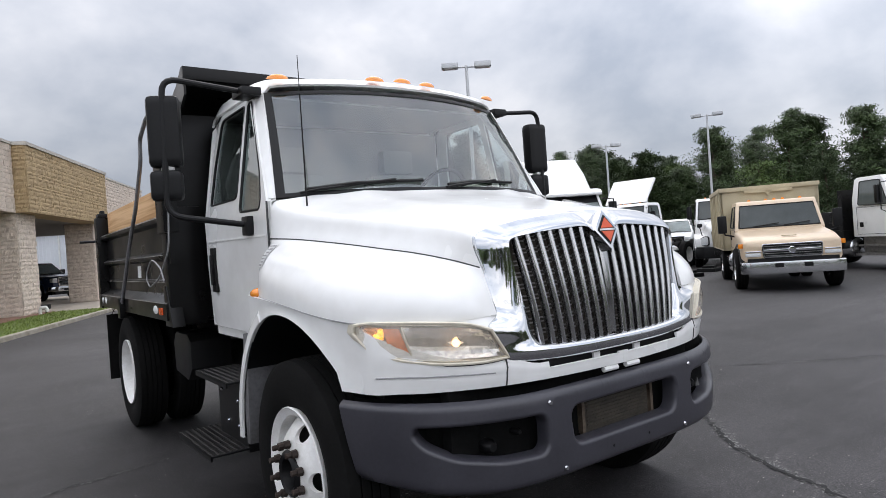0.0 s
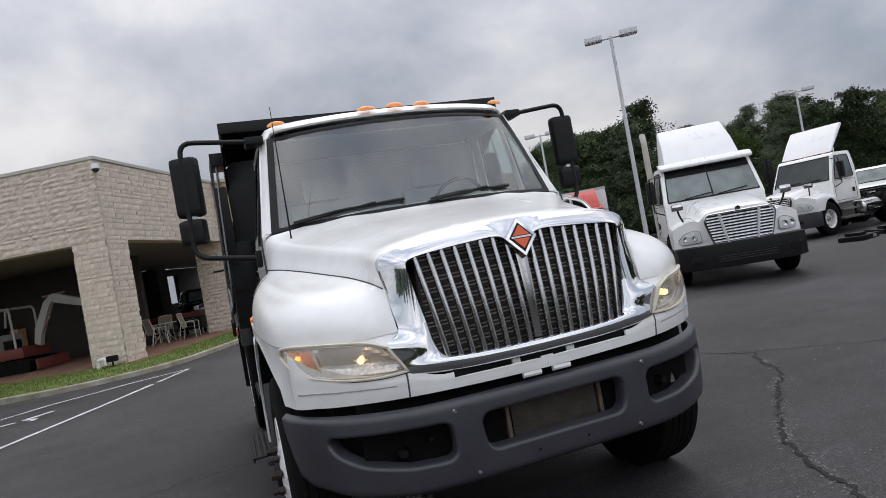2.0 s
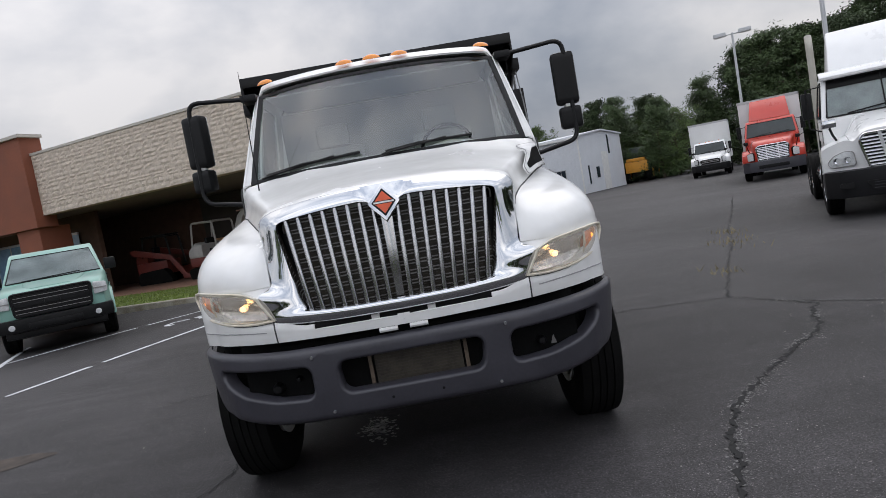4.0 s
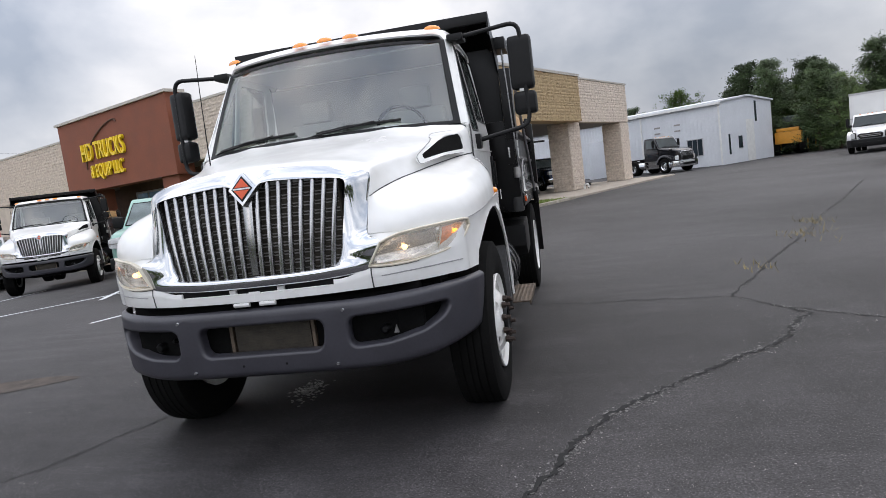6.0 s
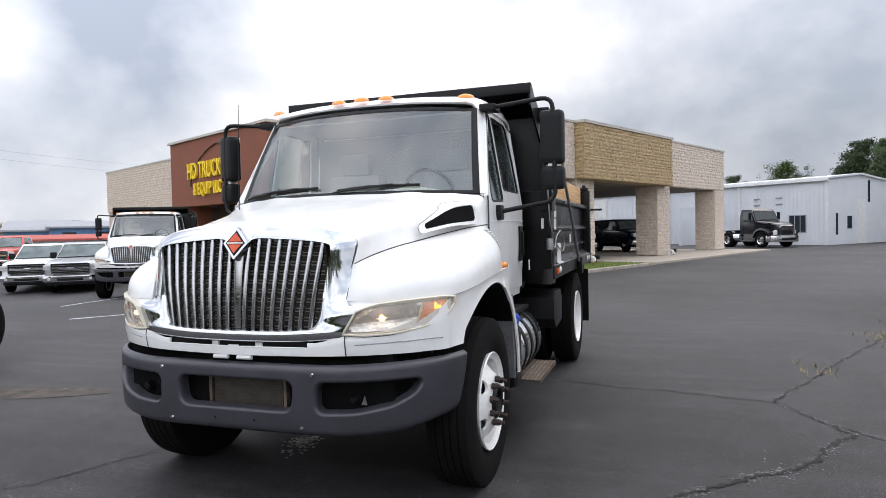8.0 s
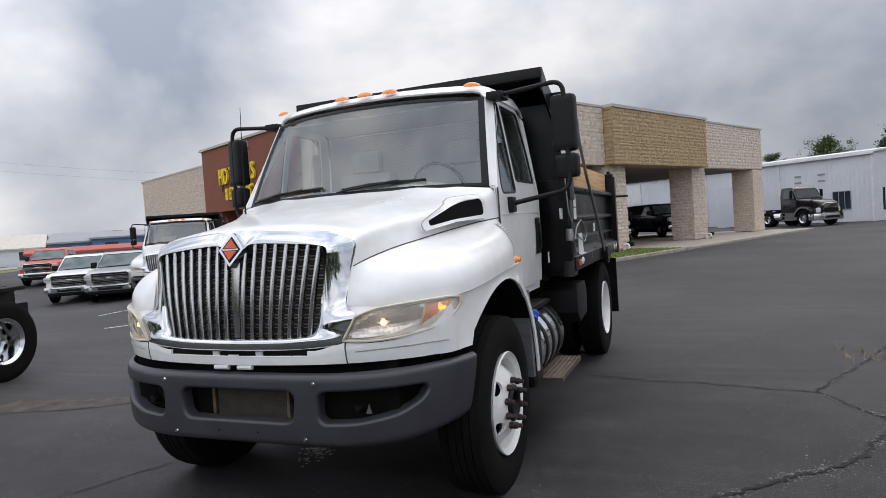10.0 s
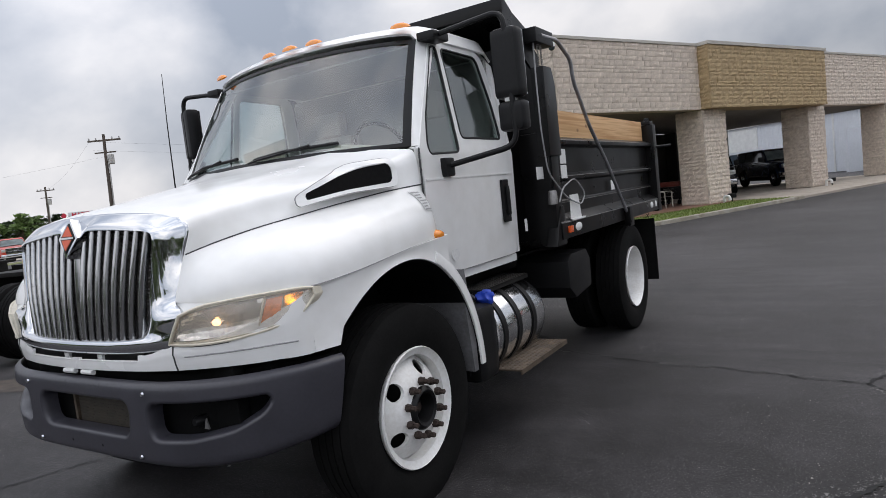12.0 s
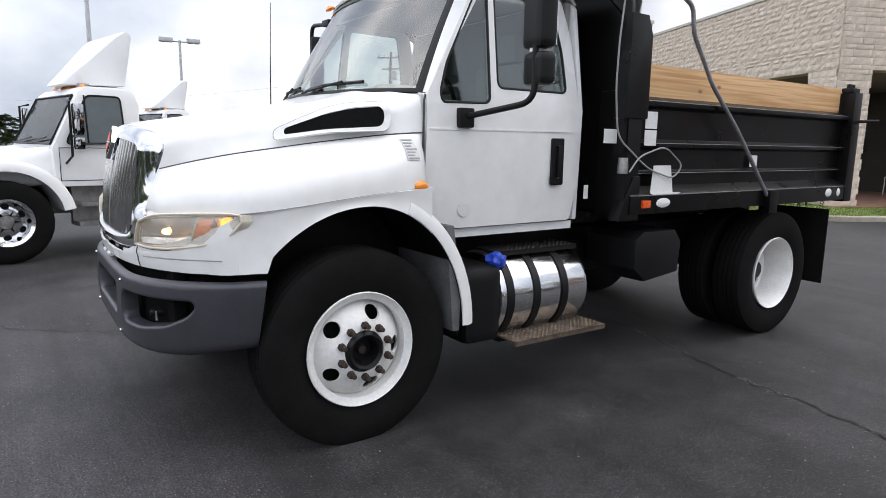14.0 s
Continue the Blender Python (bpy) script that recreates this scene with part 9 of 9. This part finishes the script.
def lamp_post(x, y, h, turn, label="tall steel lamp post with twin flat heads"):
    p = thing("lamp_post", label, "lamp", pose(x, y, 0, 0, 0, turn), "lamp posts")
    part("base", lathe([(0, 0.6), (0.25, 0.6), (0.25, 0.0)], 16, "z"), CONCRETE, p)
    part("pole", tube([(0, 0, 0.5), (0, 0, h)], [0.10, 0.065], 10), POLE, p)
    part("cross_arm", tube([(-0.35, 0, h - 0.08), (0.35, 0, h - 0.08)], 0.04, 8), POLE, p)
    for s in (-1, 1):
        hd = part("lamp_head", block(s * 0.72 - 0.36, -0.2, h - 0.12, s * 0.72 + 0.36, 0.2, h + 0.1, 0.03), POLE, p)
        part("lamp_glass", block(s * 0.72 - 0.3, -0.16, h - 0.14, s * 0.72 + 0.3, 0.16, h - 0.122), STICKER, hd)
    return p


lamp_post(15.4, 18.85, 9.3, -35)
lamp_post(40.7, 22.9, 9.6, -60)
lamp_post(36.6, 28.8, 8.2, -40)
lamp_post(20.9, 36.0, 8.6, -30)
lamp_post(-35.1, 7.3, 7.0, 80)
lamp_post(-24.0, 1.6, 8.8, 70)

WOODPOLE = mat("weathered_pole", (0.10, 0.08, 0.065), 0.9, vary=0.2, scale=5)


def utility_pole(x, y, h, turn, label):
    p = thing("utility_pole", label, "pole", pose(x, y, 0, 0, 2.0, turn), "utility poles")
    part("pole", tube([(0, 0, 0), (0, 0, h)], [0.17, 0.11], 10), WOODPOLE, p)
    part("crossarm", join(block(-1.4, -0.06, h - 0.55, 1.4, 0.06, h - 0.42), block(-0.9, -0.05, h - 1.5, 0.9, 0.05, h - 1.4)), WOODPOLE, p)
    for k in (-1.3, -0.7, 0.7, 1.3):
        part("insulator", lathe([(0, 0.2), (0.05, 0.18), (0.06, 0.0)], 8, "z", (k, 0, h - 0.42)), DULLSTEEL, p)
    part("transformer", lathe([(0, 0.8), (0.2, 0.78), (0.22, 0.7), (0.22, 0.05), (0.18, 0)], 14, "z", (0.4, 0.1, h - 2.4)), PALEGREY, p)
    part("conduit", tube([(0.2, 0, 0), (0.22, 0, h - 2.5), (0.1, 0, h - 1.6)], 0.05, 6), PALEGREY, p)
    return p


utility_pole(-47.0, 27.4, 9.4, 25, "dark wooden utility pole with crossarms")
utility_pole(-88.0, 43.0, 8.6, 20, "dark wooden utility pole with crossarms")
for (a, b, sag) in (((-47.5, 27, 8.9), (-20, 60, 8.0), 1.2), ((-47.5, 27, 8.2), (-10, 90, 8.0), 1.8), ((-48, 27, 8.9), (-90, 43, 8.2), 1.0), ((-47, 27.4, 7.6), (-110, -10, 7.0), 1.6)):
    a, b = Vector(a), Vector(b)
    w = thing("overhead_wire", "thin black overhead wire", "wire", None, "overhead wires")
    part("wire", tube([a.lerp(b, k / 16) - Vector((0, 0, sag * 4 * (k / 16) * (1 - k / 16))) for k in range(17)], 0.005, 4), BLACK, w)

SIGNWHITE = mat("billboard_white", (0.70, 0.71, 0.73), 0.5, vary=0.06)
BB = thing("billboard", "white roadside board with red mattress lettering", "sign", pose(-93.4, 50.4, 0, 0, 0, 62))
part("post", join(block(-2.2, -0.1, 0, -2.0, 0.1, 3.0), block(2.0, -0.1, 0, 2.2, 0.1, 3.0)), DULLSTEEL, BB)
part("board", block(-3.0, -0.1, 1.7, 3.0, 0.1, 4.2), SIGNWHITE, BB)
for k in range(4):
    part("board_line", block(-2.9, -0.115, 2.0 + 0.55 * k, 2.9, -0.1, 2.05 + 0.55 * k), INK, BB)
part("top_board", block(-1.6, -0.1, 4.35, 3.0, 0.1, 5.15), SIGNWHITE, BB)
REDLET = mat("red_lettering", (0.60, 0.03, 0.06), 0.5, vary=0.05)
lettering("MATTRESS", 0.85, BB, Matrix.Translation((0.8, -0.12, 4.46)) @ Matrix.Rotation(radians(90), 4, "X"), REDLET, 0.01)
part("round_mark", lathe([(0, -0.02), (0.34, -0.015), (0.36, 0)], 20, "y", (-2.2, -0.1, 4.75)), REDLET, BB)

FENCE = mat("fence_tube", (0.45, 0.43, 0.40), 0.5, 0.4, vary=0.1)
fn = thing("fence", "low grey tube fence along the road", "fence", pose(-44.5, 21.5, 0, 0, 0, -55))
for k in range(11):
    part("post", tube([(-10 + 2 * k, 0, 0), (-10 + 2 * k, 0, 0.75 if k % 5 else 1.9)], 0.05, 8), FENCE, fn)
for z in (0.35, 0.7):
    part("rail", tube([(-10, 0, z), (10, 0, z)], 0.035, 6), FENCE, fn)
structure("road", block(-420, -3.5, -0.2, 420, 3.5, 0.02), mat("sun_bleached_road", (0.33, 0.30, 0.26), 0.9, vary=0.1, scale=0.5), "pale road beyond the yard", pose(-60, 20.0, 0, 0, 0, -58))
structure("verge", block(-420, -3, -0.2, 420, 1.2, 0.03), mat("dry_verge", (0.17, 0.19, 0.07), 0.95, vary=0.25, scale=0.5, fine=6), "dry grass verge beside the road", pose(-52.5, 24.6, 0, 0, 0, -58))
structure("verge", block(-420, 0, -0.2, 420, 55, 0.03), mat("far_grass", (0.13, 0.17, 0.06), 0.95, vary=0.25, scale=0.3, fine=4), "grass beyond the road", pose(-64.5, 16.4, 0, 0, 0, 122))


def far_house(label, x, y, turn, w, d, h, ridge, wall, roofm, windows=3):
    b = thing("house", label, "building", pose(x, y, 0, 0, 0, turn), "far buildings")
    part("wall", slab([(-w / 2, 0), (w / 2, 0), (w / 2, h), (-w / 2, h)], "y", 0, d), wall, b)
    part("roof", slab([(-0.4, h - 0.05), (d / 2, ridge), (d + 0.4, h - 0.05), (d + 0.4, h + 0.15), (d / 2, ridge + 0.2), (-0.4, h + 0.15)], "x", -w / 2 - 0.3, w / 2 + 0.3), roofm, b)
    for k in range(windows):
        xx = -w / 2 + w * (k + 0.5) / windows
        part("window", block(xx - 0.7, -0.05, 0.8, xx + 0.7, 0.02, min(h - 0.4, 2.4)), DARKGLASS, b)
    return b


BLUEWALL = mat("blue_sheet_wall", (0.10, 0.22, 0.38), 0.6, vary=0.1)
PALEROOF = mat("pale_roof", (0.55, 0.52, 0.46), 0.7, vary=0.1)
GREYROOF = mat("grey_roof", (0.30, 0.31, 0.33), 0.7, vary=0.1)
REDROOF = mat("faded_red_awning", (0.42, 0.10, 0.08), 0.7, vary=0.1)
far_house("low blue sheet-metal shop", -59.5, 54.5, 48, 12, 9, 2.9, 3.6, BLUEWALL, GREYROOF)
far_house("small blue sheet-metal shed beyond the road", -65, 49.5, 44, 6, 8, 2.6, 3.7, BLUEWALL, GREYROOF, 2)
far_house("lean-to with faded red awning", -56.5, 44.5, 48, 12, 2.5, 1.5, 1.9, SIGNWHITE, REDROOF)
far_house("white house with pale roof", -92, 56, 50, 14, 12, 2.4, 4.4, SIGNWHITE, PALEROOF)
far_house("white house with grey roof", -98, 66, 50, 14, 12, 2.6, 4.4, SIGNWHITE, GREYROOF)
far_house("white house with grey roof", -100, 44, 60, 12, 10, 2.4, 3.8, SIGNWHITE, GREYROOF)


# ---- trees ----
BARK = mat("pine_bark", (0.10, 0.075, 0.055), 0.95, vary=0.25, scale=8, bump=0.3, bump_scale=30)
def leaf_mat(name, col, tint):
    m = mat(name, col, 0.7, vary=0.3, scale=0.6, fine=3, tint=tint)
    b = m.node_tree.nodes["Principled BSDF"]
    b.inputs["Subsurface Weight"].default_value = 0.0
    return varied(m, 0.25)
NEEDLE = leaf_mat("pine_needles", (0.050, 0.082, 0.024), (0.022, 0.036, 0.012))
LEAF = leaf_mat("broad_leaves", (0.10, 0.16, 0.035), (0.055, 0.09, 0.02))


def tree(name, label, seed, h, spread, leaf, n, size, base=0.25, pine=True):
    r = random.Random(seed)
    T = thing(name, label, "tree", None, "trees round the yard")
    limbs = [tube([(0, 0, 0), (r.uniform(-.2, .2), r.uniform(-.2, .2), h * 0.5), (r.uniform(-.3, .3), r.uniform(-.3, .3), h * 0.94)], [0.2, 0.13, 0.03], 8)]
    verts, faces = [], []
    k = 0
    limbs_n = 70 if pine else 50
    for i in range(limbs_n):
        tuft = None
        z = h * (base + (0.98 - base) * (i + r.random()) / limbs_n)
        f = (z / h - base) / (1 - base)
        reach = spread * ((1 - f) ** 0.55 * 0.85 + 0.2 if pine else math.sin(math.pi * min(1, 0.15 + 0.85 * f)) ** 0.6) * r.uniform(0.55, 1.15)
        a = r.uniform(0, 6.28)
        tip = Vector((math.cos(a) * reach, math.sin(a) * reach, z + reach * r.uniform(-0.05, 0.35)))
        limbs.append(tube([(0, 0, z - reach * 0.25), tip * 0.55 + Vector((0, 0, (z - reach * 0.1) * 0.45)), tip], [0.05, 0.035, 0.012], 4))
        for j in range(n // limbs_n):
            if j % 14 == 0:
                t = r.uniform(0.3, 1.08)
                tuft = Vector((0, 0, z - reach * 0.2)).lerp(tip, t) + Vector((r.gauss(0, 1), r.gauss(0, 1), r.gauss(0, 0.7))) * reach * 0.2
            c = tuft + Vector((r.gauss(0, 1), r.gauss(0, 1), r.gauss(0, 0.6))) * 0.24
            ax = Vector((r.gauss(0, 1), r.gauss(0, 1), r.gauss(0, 0.8))).normalized()
            bx = ax.orthogonal().normalized()
            s = size * r.uniform(0.6, 1.4)
            q = [c - ax * s, c + bx * s * 0.4, c + ax * s, c - bx * s * 0.4]
            base_i = len(verts)
            verts += q
            faces.append((base_i, base_i + 1, base_i + 2, base_i + 3))
    part("trunk", join(*limbs), BARK, T)
    me = bpy.data.meshes.new("crown")
    me.from_pydata([tuple(v) for v in verts], [], faces)
    me.materials.append(leaf)
    o = new("crown", me)
    o.parent = T
    return T


PINES = [tree("pine_tree", "dark green pine with ragged crown", 11 + k, 9.6 + k * 0.7, 2.9, NEEDLE, 26000, 0.115, 0.04) for k in range(4)]
BROADS = [tree("leafy_tree", "bright green leafy tree", 31 + k, 7.6 + k * 0.8, 3.6, LEAF, 18000, 0.105, 0.1, False) for k in range(2)]
FARTREES = [tree("leafy_tree", "small far green tree", 51 + k, 8.0 + k, 3.4, LEAF if k else NEEDLE, 1600, 0.4, 0.1, False) for k in range(2)]
tr = random.Random(8)
spots = []
for row, (dist, n_) in enumerate(((62, 30), (66, 30), (72, 28))):
    for k in range(n_):
        az = -4 + 80 * (k + tr.uniform(0.1, 0.9)) / n_
        d = dist + tr.uniform(-2, 2)
        spots.append((d * math.cos(radians(az)), d * math.sin(radians(az)) - 3, az))
used = set()
for i, (x, y, az) in enumerate(spots):
    broad = tr.random() < (0.22 if i < 27 else 0.08)
    src = tr.choice(BROADS if broad else PINES)
    sc = tr.uniform(0.74, 1.16) * (0.86 if az < 50 else 1.14 if az < 63 else 0.72)
    m = pose(x, y, 0, 0, 0, tr.uniform(0, 360))
    if src.name not in used:
        used.add(src.name)
        o = src
    else:
        o = copy_thing(src, m)
    o.matrix_basis = m @ Matrix.Diagonal((sc, sc, sc, 1))
for x, y, sc, src in ((14.4, 70, 1.0, BROADS[0]), (9.5, 70.7, 0.70, PINES[0]), (23.5, 66, 0.66, PINES[1]), (27, 64, 0.70, PINES[2])):
    o = copy_thing(src, pose(x, y, 0, 0, 0, x * 40))
    o.matrix_basis = pose(x, y, 0, 0, 0, x * 40) @ Matrix.Diagonal((sc * 0.72, sc * 0.72, sc, 1))
for k in range(26):
    az = 147 + 46 * k / 26 + tr.uniform(-0.6, 0.6)
    d = tr.uniform(105, 140) + (25 if az < 154 else 0)
    sc = tr.uniform(0.35, 0.6)
    o = copy_thing(tr.choice(FARTREES), pose(d * math.cos(radians(az)), d * math.sin(radians(az)), 0, 0, 0, tr.uniform(0, 360)))
    o.matrix_basis = o.matrix_basis @ Matrix.Diagonal((sc * 1.6, sc * 1.6, sc, 1))
for k in range(20):
    az = 128 + 22 * k / 20 + tr.uniform(-0.6, 0.6)
    d = tr.uniform(150, 190)
    o = copy_thing(FARTREES[1], pose(d * math.cos(radians(az)), d * math.sin(radians(az)), 0, 0, 0, tr.uniform(0, 360)))
    o.matrix_basis = o.matrix_basis @ Matrix.Diagonal((1.1, 1.1, 0.62, 1))

# a clump of trees across the road
for k in range(9):
    az, d, sc = 153.7 + 0.8 * k + tr.uniform(-0.3, 0.3), tr.uniform(98, 106), tr.uniform(0.55, 0.72)
    o = copy_thing(FARTREES[k % 2], pose(d * math.cos(radians(az)), d * math.sin(radians(az)), 0, 0, 0, tr.uniform(0, 360)))
    o.matrix_basis = o.matrix_basis @ Matrix.Diagonal((sc, sc, sc * 0.85, 1))
for k, o in enumerate(FARTREES):
    o.matrix_basis = pose(-118 + 9 * k, 31 + 14 * k, 0, 0, 0, 40) @ Matrix.Diagonal((0.8, 0.8, 0.55, 1))

# wood on the near side of the yard, mirrored in the chrome
for k in range(30):
    az = 205 + 115 * k / 29 + tr.uniform(-1.2, 1.2)
    d = tr.uniform(30, 37)
    o = copy_thing(tr.choice(FARTREES), pose(d * math.cos(radians(az)), d * math.sin(radians(az)), 0, 0, 0, tr.uniform(0, 360)))
    o.matrix_basis = o.matrix_basis @ Matrix.Diagonal((1.0, 1.0, 1.1, 1))

# red machine on wooden crates across the yard
RM = thing("farm_machine", "orange-red farm machine standing on wooden crates", "machine", pose(-25.0, 6.9, 0, 0, 0, 75))
part("crate", block(-0.75, -0.5, 0, 0.75, 0.5, 0.95, 0.02), PINE, RM, "wooden crate")
for k in range(4):
    part("crate_slat", block(-0.77, -0.52, 0.06 + 0.24 * k, 0.77, -0.5, 0.2 + 0.24 * k, 0.004), PINE, RM)
part("hood", loft([(-0.55, 0.55, 0.96, 1.45, 0.15), (-0.4, 0.65, 0.96, 1.62, 0.2), (0.4, 0.65, 0.96, 1.65, 0.2), (0.55, 0.6, 0.96, 1.5, 0.15)]), mat("tractor_orange_red", (0.60, 0.07, 0.03), 0.35, vary=0.06, coat=0.4), RM, "orange-red hood")
part("plate", block(-0.25, -0.6, 1.2, 0.25, -0.55, 1.4, 0.01), STICKER, RM)
